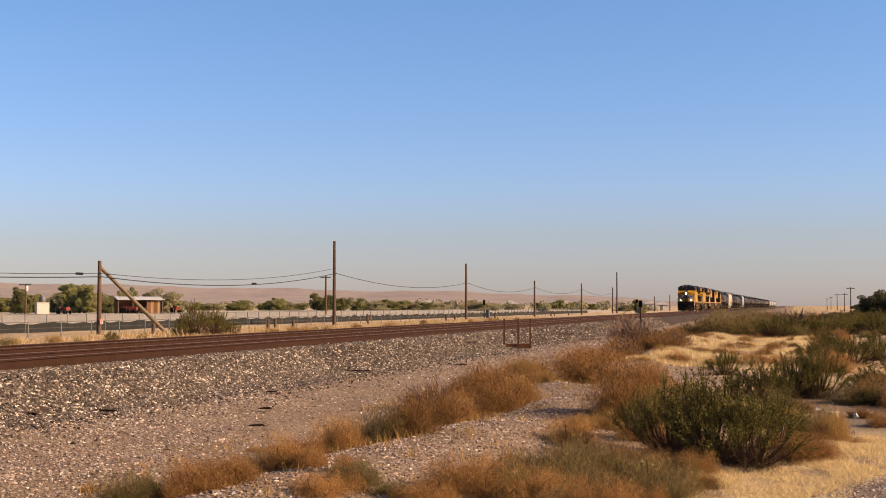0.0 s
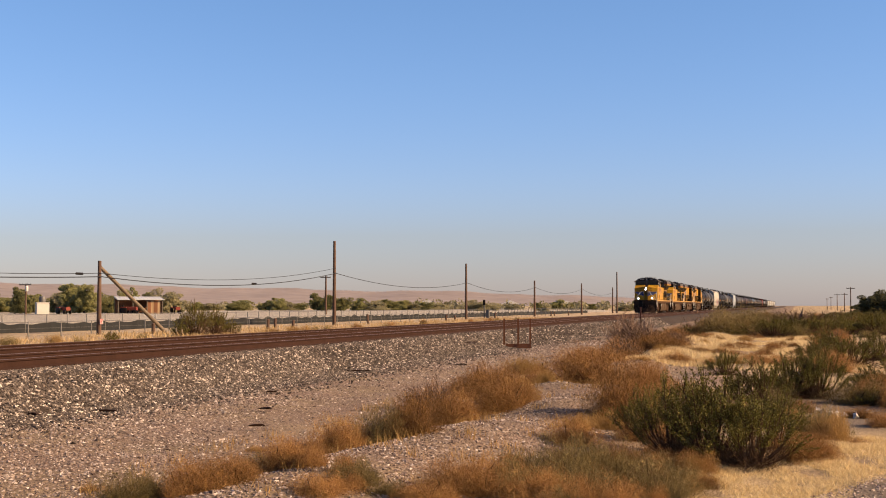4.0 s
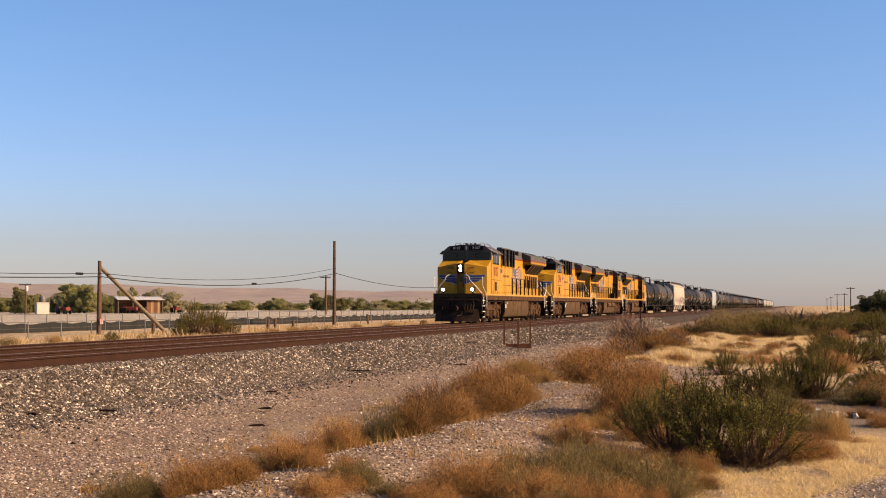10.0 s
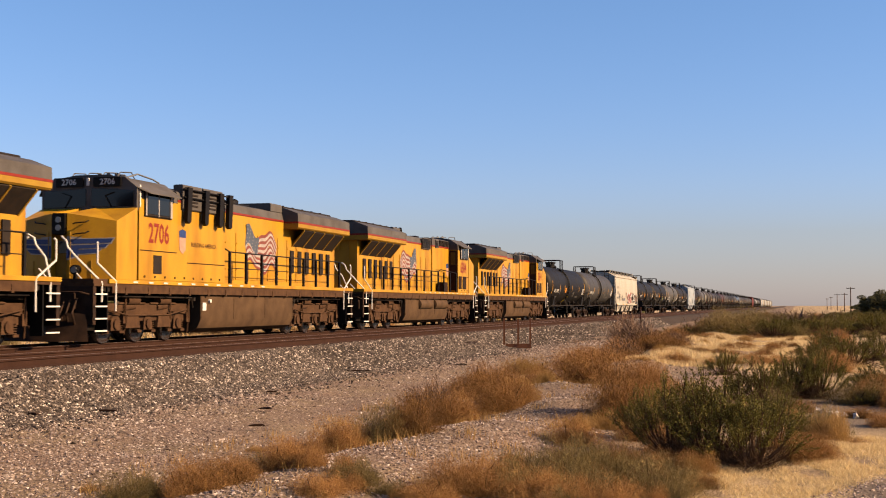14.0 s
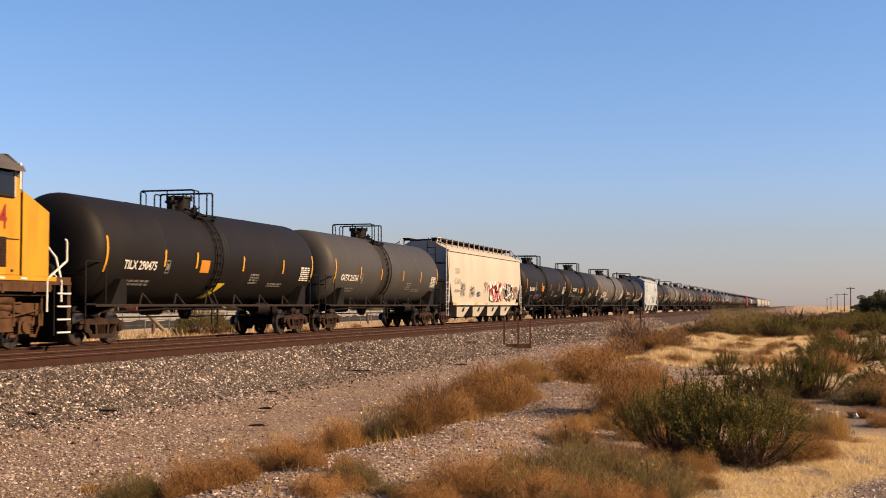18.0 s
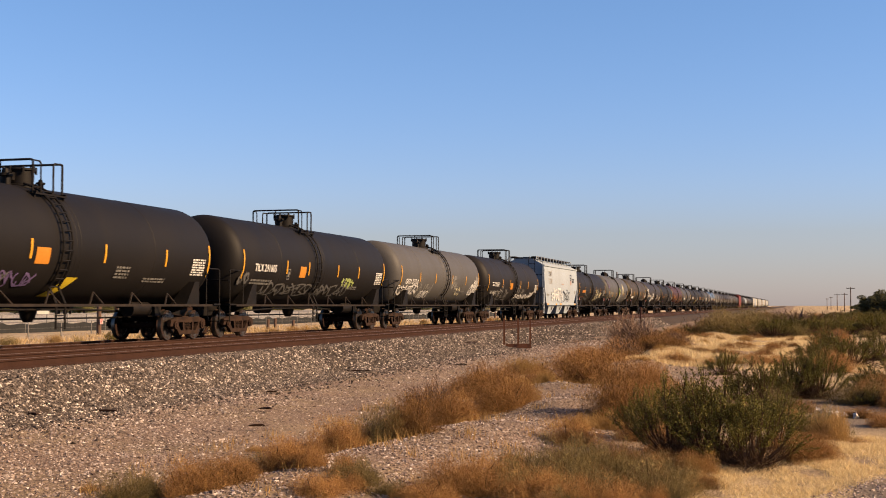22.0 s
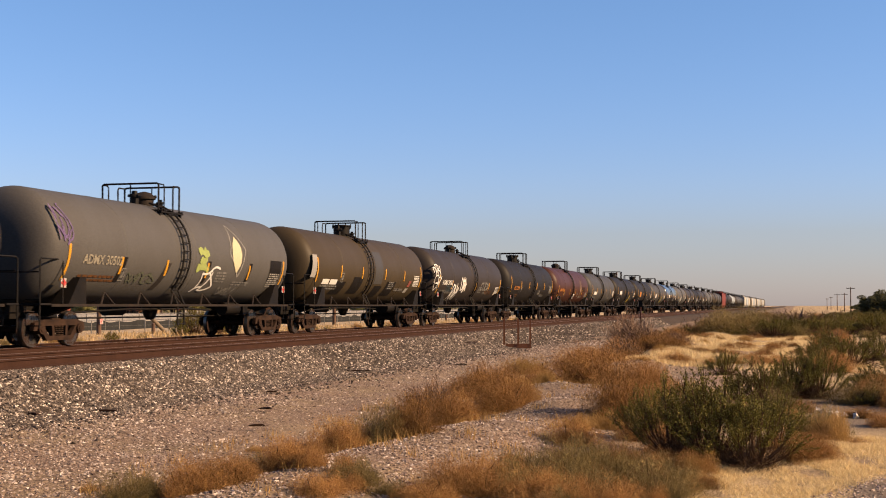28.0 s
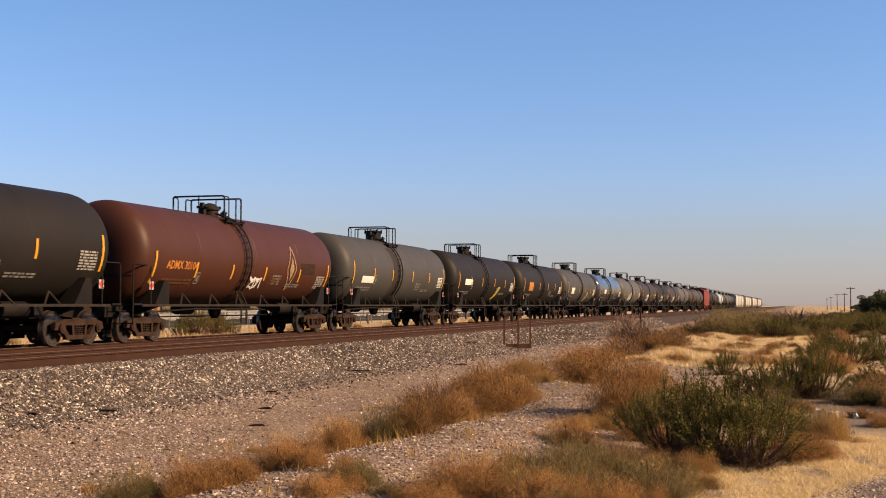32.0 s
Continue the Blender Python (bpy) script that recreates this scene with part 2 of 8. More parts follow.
# ---- the train: things are built with y along the track, front at -y, z = 0 on the rail head ----
def flat_text(words, size, x, y, z, side=1, shear=0.0, squeeze=1.0):
    """Lettering on an upright plane at x that faces the side."""
    pts, faces = lettering(words, size, shear)
    sh = Shape()
    return sh.add([(x, y + side * u * squeeze, z + v) for u, v in pts], faces)


def patch(sh, x, y0, y1, z0, z1, t=0.006, side=1):
    return sh.box(min(x, x + side * t), max(x, x + side * t), y0, y1, z0, z1)


def bars(sh, x, y0, y1, z0, z1, rows, rng, side=1, t=0.006):
    """Small unreadable writing: rows of short bars."""
    h = (z1 - z0) / rows
    for k in range(rows):
        y = y0
        while y < y1:
            w = rng.uniform(0.08, 0.3)
            patch(sh, x, y, min(y + w, y1), z0 + k * h + h * 0.2, z0 + k * h + h * 0.75, t, side)
            y += w + rng.uniform(0.03, 0.08)
    return sh


def wheel_profile(r, s):
    """One wheel of radius r with its flange inside, on the side s."""
    return [(s * 0.845, r * 0.3), (s * 0.835, r * 0.78), (s * 0.85, r * 0.84), (s * 0.85, r), (s * 0.73, r * 1.012), (s * 0.715, r * 1.06), (s * 0.69, r * 1.05),
            (s * 0.69, r * 0.84), (s * 0.74, r * 0.78), (s * 0.73, r * 0.3)]


def wheelset_mesh(r):
    sh = Shape()
    for s in (-1, 1):
        prof = wheel_profile(r, s)
        sh.lathe(prof[:4], "x", 28)
        sh.slot = 1
        sh.lathe(prof[3:5], "x", 28)
        sh.slot = 0
        sh.lathe(prof[4:], "x", 28)
        for k in range(6):
            a = k * math.pi / 3
            sh.rod((s * 0.846, r * 0.52 * math.cos(a), r * 0.52 * math.sin(a)), (s * 0.852, r * 0.52 * math.cos(a), r * 0.52 * math.sin(a)), 0.03, 6)
    sh.rod((-0.95, 0, 0), (0.95, 0, 0), 0.085, 12)
    return sh.mesh("wheelset", [RUST, TREAD])


CAR_WHEEL, LOCO_WHEEL = 0.457, 0.533
CAR_WHEELSET, LOCO_WHEELSET = wheelset_mesh(CAR_WHEEL), wheelset_mesh(LOCO_WHEEL)
spinning = {}


def hang_wheelset(mesh, parent, y, r, key):
    w = part("wheelset", mesh, None, parent, at=pose(0, y, r))
    spinning.setdefault((key, round(y, 2), r), []).append(w)
    return w


def car_sideframe():
    """A cast three-piece truck side with two windows, pedestals and springs."""
    sh = Shape()
    for s in (1,):
        a, b = (0.98 * s, 1.1 * s) if s > 0 else (1.1 * s, 0.98 * s)
        sh.prism([(-1.2, 0.42), (-1.15, 0.62), (-0.75, 0.7), (0.75, 0.7), (1.15, 0.62), (1.2, 0.42), (1.05, 0.42), (0.98, 0.54), (-0.98, 0.54), (-1.05, 0.42)], "x", a, b)
        sh.prism([(-0.62, 0.16), (0.62, 0.16), (0.66, 0.28), (-0.66, 0.28)], "x", a, b)
        for m in (-1, 1):
            sh.prism([(m * 0.98, 0.56), (m * 0.6, 0.17), (m * 0.48, 0.26), (m * 0.8, 0.6)], "x", a, b)
            sh.prism([(m * 0.24, 0.26), (m * 0.34, 0.26), (m * 0.38, 0.58), (m * 0.28, 0.58)], "x", a, b)
            sh.rod((0.9 * s, m * 0.89, 0.457), (1.16 * s, m * 0.89, 0.457), 0.13, 12)
            sh.rod((1.16 * s, m * 0.89, 0.457), (1.18 * s, m * 0.89, 0.457), 0.08, 8)
        for k in (-0.14, 0.0, 0.14):
            for z in range(5):
                sh.rod((1.04 * s, k, 0.29 + z * 0.055), (1.04 * s, k, 0.315 + z * 0.055), 0.062, 8)
    return sh.mesh("sideframe", UNDER)


def car_bolster():
    sh = Shape()
    sh.prism([(-1.0, 0.55), (1.0, 0.55), (1.0, 0.72), (0.4, 0.8), (-0.4, 0.8), (-1.0, 0.72)], "y", -0.2, 0.2)
    sh.box(-0.5, 0.5, -0.85, -0.7, 0.35, 0.47)
    sh.box(-0.5, 0.5, 0.7, 0.85, 0.35, 0.47)
    return sh.mesh("bolster", UNDER)


SIDEFRAME, BOLSTER = car_sideframe(), car_bolster()


def freight_truck(parent, y, key="car"):
    tr = part("truck", BOLSTER, None, parent, "rust-brown cast steel truck", at=pose(0, y, 0))
    part("sideframe", SIDEFRAME, None, tr)
    part("sideframe", SIDEFRAME, None, tr, at=pose(0, 0, 0, 0, 0, 180))
    for k in (-0.89, 0.89):
        hang_wheelset(CAR_WHEELSET, tr, k, CAR_WHEEL, key)
    return tr


def coupler_shape(y, s):
    sh = Shape()
    sh.box(-0.13, 0.13, min(y, y - s * 0.75), max(y, y - s * 0.75), 0.78, 0.98, 0.03)
    sh.prism([(-0.18, 0.72), (0.1, 0.72), (0.2, 0.8), (0.2, 0.98), (0.1, 1.04), (-0.18, 1.04)], "y", y - s * 0.28, y - s * 0.02)
    sh.pipe([(0.35, y - s * 0.7, 0.8), (0.38, y - s * 0.35, 0.5), (0.2, y - s * 0.02, 0.42)], 0.03)
    return sh


# -- locomotives --
def flag_shape(x, y0, y1, z0, z1, side):
    """A waving striped flag: stripes, star field."""
    def put(u, v):
        wave = 0.11 * math.sin(u * 9.0 + v * 1.2) + 0.05 * math.sin(u * 17) - 0.12 * u
        return (x, y0 + (y1 - y0) * (u + 0.02 * math.sin(v * 9)), z0 + (z1 - z0) * (0.12 + 0.8 * v + wave))
    sh = Shape()
    n = 20
    for k in range(13):
        sh.slot = 1 if k % 2 else 0
        v0, v1 = k / 13, (k + 1) / 13
        top = k > 5
        for i in range(n):
            u0, u1 = i / n, (i + 1) / n
            if top and (u1 <= 0.42):
                sh.slot = 2
            else:
                sh.slot = 1 if k % 2 else 0
            sh.add([put(u0, v0), put(u1, v0), put(u1, v1), put(u0, v1)], [(0, 1, 2, 3)])
    sh.slot = 1
    for k in range(22):
        u, v = 0.04 + 0.35 * (k % 5) / 4, 0.52 + 0.43 * (k // 5) / 4
        p = put(u, v)
        s = 0.03
        sh.add([(p[0] + side * 0.003, p[1] - s, p[2]), (p[0] + side * 0.003, p[1], p[2] - s), (p[0] + side * 0.003, p[1] + s, p[2]), (p[0] + side * 0.003, p[1], p[2] + s)], [(0, 1, 2, 3)])
    return sh


RAIL_POST = Shape().box(-0.035, 0.035, -0.05, 0.05, 1.781, 2.82).mesh("railing_post", BLACK)


def locomotive(label, number, lit, y, reverse):
    rng = random.Random(int(number))
    key = "loco_back" if reverse else "loco"
    lo = thing("locomotive", label, "locomotive", "freight train locomotives")
    P = lambda name, sh, m, label="", parent=lo: part(name, sh, m, parent, label)
    near = -1 if reverse else 1
    # underframe and deck
    sh = Shape()
    sh.box(-1.55, 1.55, -9.5, 10.45, 1.66, 1.78, 0.01)
    P("deck_edge", sh, YELLOW)
    sh = Shape()
    sh.box(-1.52, 1.52, -10.25, 10.45, 1.58, 1.658)
    sh.box(-1.5, 1.5, -10.25, -9.51, 1.66, 1.78)
    for s in (-1, 1):
        sh.box(min(s * 1.47, s * 1.53), max(s * 1.47, s * 1.53), -9.3, 9.3, 1.4, 1.579)
        for k in range(14):
            sh.box(s * 1.5 - 0.045, s * 1.5 + 0.045, -8.6 + k * 1.3, -8.5 + k * 1.3, 1.36, 1.579)
    P("deck_sill", sh, LOCO_UNDER, "dusty brown side sill")
    for s in (-1, 1):
        strip = patch(Shape(), s * 1.552, -8.2, -7.95, 1.69, 1.74, 0.012, s).mesh("sill_reflector", DECAL_WHITE)
        for k in range(11):
            part("sill_reflector", strip, None, lo, at=pose(0, k * 0.9, 0))
    sh = Shape()
    sh.box(-0.9, 0.9, -10.2, 10.2, 1.2, 1.575)
    sh.box(-1.45, 1.45, -9.6, 9.6, 1.44, 1.574)
    for s in (-1, 1):
        for k in range(26):
            yy = -4.4 + k * 0.36
            sh.box(s * 1.3 - 0.06, s * 1.3 + 0.06, yy, yy + 0.12, 1.2, 1.44)
        sh.pipe([(s * 1.42, -9.3, 1.42), (s * 1.42, 9.3, 1.42)], 0.035)
        sh.pipe([(s * 1.36, -9.3, 1.32), (s * 1.36, -4.2, 1.3), (s * 1.3, -4.0, 1.0)], 0.03)
        sh.pipe([(s * 1.36, 9.3, 1.32), (s * 1.36, 4.4, 1.3), (s * 1.3, 4.3, 1.0)], 0.03)
    P("underframe", sh, GRILLE)
    # fuel tank with sloped lower sides
    sh = Shape()
    sh.prism([(-1.0, 0.2), (1.0, 0.2), (1.3, 0.34), (1.43, 0.6), (1.43, 1.435), (-1.43, 1.435), (-1.43, 0.6), (-1.3, 0.34)], "y", -3.7, 4.0)
    for s in (-1, 1):
        for yy in (-3.65, -1.2, 1.4, 3.95):
            sh.box(s * 1.432 - 0.01, s * 1.432 + 0.01, yy - 0.02, yy + 0.02, 0.62, 1.42)
    P("fuel_tank", sh, TANK_DUST, "dust-brown fuel tank")
    for yy in (-2.2, 0.6):
        sh = Shape()
        sh.lathe([(yy - 1.15, 0.1), (yy - 1.1, 0.27), (yy + 1.1, 0.27), (yy + 1.15, 0.1)], "y", 16, (-1.32, 0, 1.12))
        P("air_tank", sh, TANK_DUST)
    P("fuel_gauge", Shape().box(1.434, 1.46, -3.6, -3.35, 0.9, 1.15), WHITE)
    sh = Shape()
    sh.rod((1.43, -3.1, 1.2), (1.5, -3.1, 1.2), 0.06)
    P("fuel_filler", sh, WHITE)
    # trucks
    for ty in (-6.75, 6.75):
        sh = Shape()
        for s in (-1, 1):
            a, b = sorted((0.98 * s, 1.14 * s))
            sh.prism([(-2.55, 0.62), (-2.45, 0.9), (-1.5, 0.98), (-1.2, 0.86), (-0.6, 0.86), (-0.3, 1.0), (0.3, 1.0), (0.6, 0.86), (1.2, 0.86), (1.5, 0.98), (2.45, 0.9), (2.55, 0.62),
                      (2.3, 0.55), (1.5, 0.66), (-1.5, 0.66), (-2.3, 0.55)], "x", a, b)
            for ax in (-1.85, 0, 1.85):
                c, d = sorted((1.0 * s, 1.24 * s))
                sh.prism([(ax - 0.26, 0.36), (ax + 0.26, 0.36), (ax + 0.24, 0.66), (ax + 0.12, 0.76), (ax - 0.12, 0.76), (ax - 0.24, 0.66)], "x", c, d)
                sh.rod((1.24 * s, ax, 0.533), (1.29 * s, ax, 0.533), 0.15, 12)
                for m in (-0.42, 0.42):
                    for z in range(5):
                        sh.rod((1.1 * s, ax + m, 0.36 + z * 0.06), (1.1 * s, ax + m, 0.385 + z * 0.06), 0.1, 8)
                    sh.box(min(s, 1.2 * s), max(s, 1.2 * s), ax + m - 0.12, ax + m + 0.12, 0.28, 0.35)
            for ax in (-0.95, 0.95):
                sh.rod((1.15 * s, ax - 0.35, 1.0), (1.15 * s, ax + 0.25, 1.05), 0.11, 10)
                sh.pipe([(1.22 * s, ax - 0.8, 1.12), (1.22 * s, ax + 0.8, 1.12)], 0.03)
                sh.box(min(1.1 * s, 1.2 * s), max(1.1 * s, 1.2 * s), ax - 0.08, ax + 0.08, 0.5, 0.95)
            sh.pipe([(1.28 * s, -2.4, 0.95), (1.28 * s, -1.2, 0.78), (1.28 * s, 1.2, 0.78), (1.28 * s, 2.4, 0.95)], 0.025)
        sh.box(-0.9, 0.9, -0.3, 0.3, 0.6, 1.15)
        for s in (-1, 1):
            # heavy cast side: arched beam, equaliser seats, brake cylinders, sanding pipes
            a, b = sorted((1.0 * s, 1.2 * s))
            sh.prism([(-2.75, 0.85), (-2.6, 1.12), (2.6, 1.12), (2.75, 0.85), (2.5, 0.8), (1.4, 0.9), (0.95, 0.62), (-0.95, 0.62), (-1.4, 0.9), (-2.5, 0.8)], "x", a, b)
            c, d = sorted((1.15 * s, 1.27 * s))
            for ax in (-0.93, 0.93):
                sh.prism([(ax - 0.42, 0.42), (ax + 0.42, 0.42), (ax + 0.32, 0.78), (ax - 0.32, 0.78)], "x", c, d)
                sh.rod((1.2 * s, ax - 0.3, 1.2), (1.2 * s, ax + 0.35, 1.2), 0.13, 10)
            for ax in (-2.55, -1.35, 1.35, 2.55):
                sh.pipe([(1.26 * s, ax, 1.3), (1.26 * s, ax, 0.75), (1.15 * s, ax + 0.12, 0.25)], 0.03)
                sh.box(min(1.05 * s, 1.25 * s), max(1.05 * s, 1.25 * s), ax - 0.1, ax + 0.1, 0.55, 0.85)
        tr = part("truck", sh, LOCO_UNDER, lo, "dusty brown six-wheel truck", at=pose(0, ty, 0))
        for ax in (-1.85, 0.0, 1.85):
            hang_wheelset(LOCO_WHEELSET, tr, ax, LOCO_WHEEL, key)
    # ends: pilots, plough, steps, couplers
    for s in (-1, 1):
        sh = Shape()
        e = 10.25 if s < 0 else 10.45
        sh.box(-1.5, 1.5, min(s * (e - 0.15), s * e), max(s * (e - 0.15), s * e), 0.55, 1.576)
        if s < 0:
            sh.hull([(-1.4, -10.3, 0.1), (0, -10.75, 0.1), (1.4, -10.3, 0.1), (-1.3, -10.25, 0.85), (0, -10.45, 0.85), (1.3, -10.25, 0.85)],
                    [(0, 1, 4, 3), (1, 2, 5, 4), (0, 3, 5, 2), (3, 4, 5), (0, 2, 1)])
        for k in range(5):
            sh.pipe([(-0.9 + 0.2 * k, s * (e + 0.05), 1.1), (-0.92 + 0.2 * k, s * (e + 0.25), 0.7), (-0.9 + 0.2 * k, s * (e + 0.1), 0.45)], 0.025)
        sh.box(-1.35, -0.55, min(s * e, s * (e + 0.12)), max(s * e, s * (e + 0.12)), 0.9, 1.3, 0.03)
        sh.box(0.55, 1.0, min(s * e, s * (e + 0.1)), max(s * e, s * (e + 0.1)), 0.95, 1.4, 0.03)
        sh.box(-0.4, 0.4, min(s * e, s * (e + 0.2)), max(s * e, s * (e + 0.2)), 0.68, 1.1, 0.04)
        for k in range(4):
            sh.pipe([(0.5 + 0.18 * k, s * (e + 0.05), 1.25), (0.5 + 0.18 * k, s * (e + 0.28), 0.85), (0.48 + 0.18 * k, s * (e + 0.1), 0.55)], 0.03)
        sh.pipe([(-1.45, s * (e + 0.02), 1.35), (-1.3, s * (e + 0.16), 1.42), (1.2, s * (e + 0.16), 1.42), (1.4, s * (e + 0.02), 1.35)], 0.022)
        P("pilot", sh, PILOT)
        P("coupler", coupler_shape(s * 11.15, s), RUST)
        for m in (-1, 1):
            sh = Shape()
            a, b = sorted((s * (e - 0.67), s * (e - 0.05)))
            sh.box(min(m * 1.1, m * 1.14), max(m * 1.1, m * 1.14), a - 0.03, b, 0.3, 1.575)
            sh.box(min(m * 1.14, m * 1.5), max(m * 1.14, m * 1.5), s * (e - 0.75) - 0.02, s * (e - 0.75) + 0.02, 0.3, 1.575)
            st = P("step_well", sh, BLACK)
            for k in range(4):
                tread = Shape().box(min(m * 1.141, m * 1.52), max(m * 1.141, m * 1.52), a, b, 0.36 + 0.33 * k, 0.39 + 0.33 * k)
                tread.slot = 1
                tread.box(min(m * 1.521, m * 1.545), max(m * 1.521, m * 1.545), a, b, 0.355 + 0.33 * k, 0.395 + 0.33 * k)
                part("step", tread, [BLACK, WHITE], st, "black step with white edge")
            sh = Shape()
            sh.pipe([(m * 1.53, s * (e - 1.13), 0.9), (m * 1.53, s * (e - 1.13), 1.72), (m * 1.5, s * (e - 0.2), 2.2), (m * 1.5, s * (e - 0.2), 2.72), (m * 1.47, s * (e - 0.25), 2.76)], 0.028)
            P("grab_rail", sh, WHITE, "white-painted handrail")
            sh = Shape()
            sh.pipe([(m * 1.5, s * (e - 0.44), 1.15), (m * 1.5, s * (e - 0.44), 1.68), (m * 1.05, s * (e + 0.02), 2.3), (m * 0.75, s * (e + 0.05), 2.62), (m * 0.7, s * (e + 0.05), 2.8), (m * 0.5, s * (e - 0.05), 2.92)], 0.03)
            P("grab_rail", sh, WHITE, "white-painted handrail")
            sh = Shape()
            sh.pipe([(m * 1.15, s * (e - 0.03), 0.8), (m * 1.15, s * (e - 0.03), 1.75), (m * 0.9, s * (e - 0.03), 2.0)], 0.02)
            P("grab_rail", sh, WHITE, "white-painted handrail")
    # nose: two swept front panels with a door recess between them
    for q in (-1, 1):
        sh = Shape()
        v = [(q * 0.24, -8.0, 1.78), (q * 1.55, -8.0, 1.78), (q * 1.55, -9.14, 1.78), (q * 0.24, -9.52, 1.78),
             (q * 0.24, -8.0, 3.86), (q * 1.55, -8.0, 3.84), (q * 1.55, -9.14, 3.39), (q * 0.24, -9.52, 3.6)]
        sh.hull(v, [(0, 1, 2, 3), (4, 7, 6, 5), (0, 4, 5, 1), (1, 5, 6, 2), (2, 6, 7, 3), (3, 7, 4, 0)])
        P("nose", sh.mesh("nose", YELLOW, 20), None)
        seam = Shape()
        seam.rod((q * 0.34, -9.51, 1.8), (q * 0.34, -9.51, 3.1), 0.012, 6)
        seam.rod((q * 0.9, -9.345, 1.8), (q * 0.9, -9.345, 2.3), 0.012, 6)
        P("nose_seam", seam, YELLOW_DULL)
        for z in (3.0, 3.3):
            grab = Shape().pipe([(q * 0.42, -9.52, z), (q * 0.5, -9.56, z + 0.02), (q * 0.78, -9.47, z + 0.05), (q * 0.84, -9.4, z + 0.1)], 0.018)
            P("grab_iron", grab, BLACK)
    sh = Shape()
    sh.box(-0.238, 0.238, -9.3, -8.0, 1.78, 3.62)
    P("nose_core", sh, YELLOW_DULL)
    nd = P("nose_door", Shape().box(-0.21, 0.21, -9.34, -9.301, 1.85, 3.0, 0.02), YELLOW_DULL)
    part("door_window", Shape().box(-0.12, 0.12, -9.35, -9.341, 2.5, 2.85), GLASS, nd)
    part("door_handle", Shape().rod((0.15, -9.37, 2.2), (0.15, -9.37, 2.45), 0.015), BLACK, nd)
    for q in (-1, 1):
        sh = Shape()
        # the wing lies on the swept panel: pale outline, blue feathers, shield at its root

        def on_panel(u, z, lift):
            return (q * (0.24 + 1.31 * u) + q * 0.28 * lift, -9.52 + 0.38 * u - 0.96 * lift, z)

        def strip(corners, lift):
            sh.hull([on_panel(u, z, lift) for u, z in corners], [(0, 1, 2, 3)])
        sh.slot = 1
        strip([(0.06, 2.9), (0.97, 2.93), (0.9, 2.76), (0.06, 2.72)], 0.006)
        strip([(0.06, 2.73), (0.88, 2.78), (0.78, 2.63), (0.06, 2.58)], 0.006)
        strip([(0.06, 2.6), (0.74, 2.65), (0.6, 2.48), (0.06, 2.44)], 0.006)
        strip([(0.0, 2.96), (0.3, 2.94), (0.24, 2.4), (0.0, 2.3)], 0.004)
        sh.slot = 0
        strip([(0.07, 2.88), (0.94, 2.905), (0.88, 2.79), (0.07, 2.75)], 0.012)
        strip([(0.07, 2.71), (0.84, 2.75), (0.77, 2.66), (0.07, 2.61)], 0.012)
        strip([(0.07, 2.58), (0.7, 2.62), (0.6, 2.51), (0.07, 2.47)], 0.012)
        strip([(0.0, 2.7), (0.26, 2.72), (0.21, 2.43), (0.0, 2.35)], 0.014)
        P("wing_emblem", sh, [BLUE, PALE], "blue and white winged emblem")
    sh = Shape()
    sh.box(-0.2, 0.2, -9.58, -9.301, 3.02, 3.6, 0.03)
    hl = P("headlight_box", sh, BLACK)
    for zz in (3.2, 3.42):
        sh = Shape()
        sh.rod((0, -9.581, zz), (0, -9.6, zz), 0.085, 14)
        part("headlight", sh, LAMP_ON if lit else LAMP_OFF, hl)
    for s in (-1, 1):
        sh = Shape()
        sh.rod((s * 0.9, -10.06, 2.02), (s * 0.9, -10.24, 2.02), 0.13, 12)
        sh.box(s * 0.9 - 0.04, s * 0.9 + 0.04, -10.2, -10.1, 1.78, 1.9)
        dl = P("ditch_light_case", sh, BLACK)
        sh = Shape()
        sh.rod((s * 0.9, -10.241, 2.02), (s * 0.9, -10.255, 2.02), 0.09, 14)
        part("ditch_light", sh, LAMP_ON if lit else LAMP_OFF, dl)
    # cab
    sh = Shape()
    sh.box(-1.55, 1.55, -7.9, -5.55, 1.781, 4.14, 0.015)
    P("cab", sh, YELLOW)
    sh = Shape()
    sh.prism([(-1.55, 4.141), (1.55, 4.141), (1.53, 4.42), (1.1, 4.72), (0.5, 4.82), (-0.5, 4.82), (-1.1, 4.72), (-1.53, 4.42)], "y", -7.9, -5.55)
    P("cab_roof", sh, ROOF_GREY)
    for s in (-1, 1):
        sh = Shape()
        sh.hull([(s * 1.54, -8.0, 4.45), (s * 1.54, -5.7, 4.45), (s * 1.82, -5.8, 4.28), (s * 1.82, -7.7, 4.28), (s * 1.54, -8.0, 4.41), (s * 1.54, -5.7, 4.41), (s * 1.82, -5.8, 4.25), (s * 1.82, -7.7, 4.25)],
                [(0, 1, 2, 3), (4, 7, 6, 5), (0, 4, 5, 1), (2, 6, 7, 3), (0, 3, 7, 4), (1, 5, 6, 2)])
        P("sun_visor", sh, ROOF_GREY)
    sh = Shape()
    for s in (-1, 1):
        sh = Shape()
        sh.prism([(s * 0.09, 3.9), (s * 1.44, 3.88), (s * 1.44, 4.33), (s * 0.09, 4.4)], "y", -8.03, -8.004)
        P("windshield", sh, GLASS, "dark windshield")
        wiper = Shape().pipe([(s * 0.75, -8.05, 3.86), (s * 0.55, -8.06, 4.2), (s * 0.85, -8.06, 4.3)], 0.012, 5)
        P("wiper", wiper, BLACK)
    sh = Shape()
    sh.prism([(-1.53, 3.786), (1.53, 3.786), (1.53, 4.42), (1.12, 4.74), (-1.12, 4.74), (-1.53, 4.42)], "y", -8.003, -7.902)
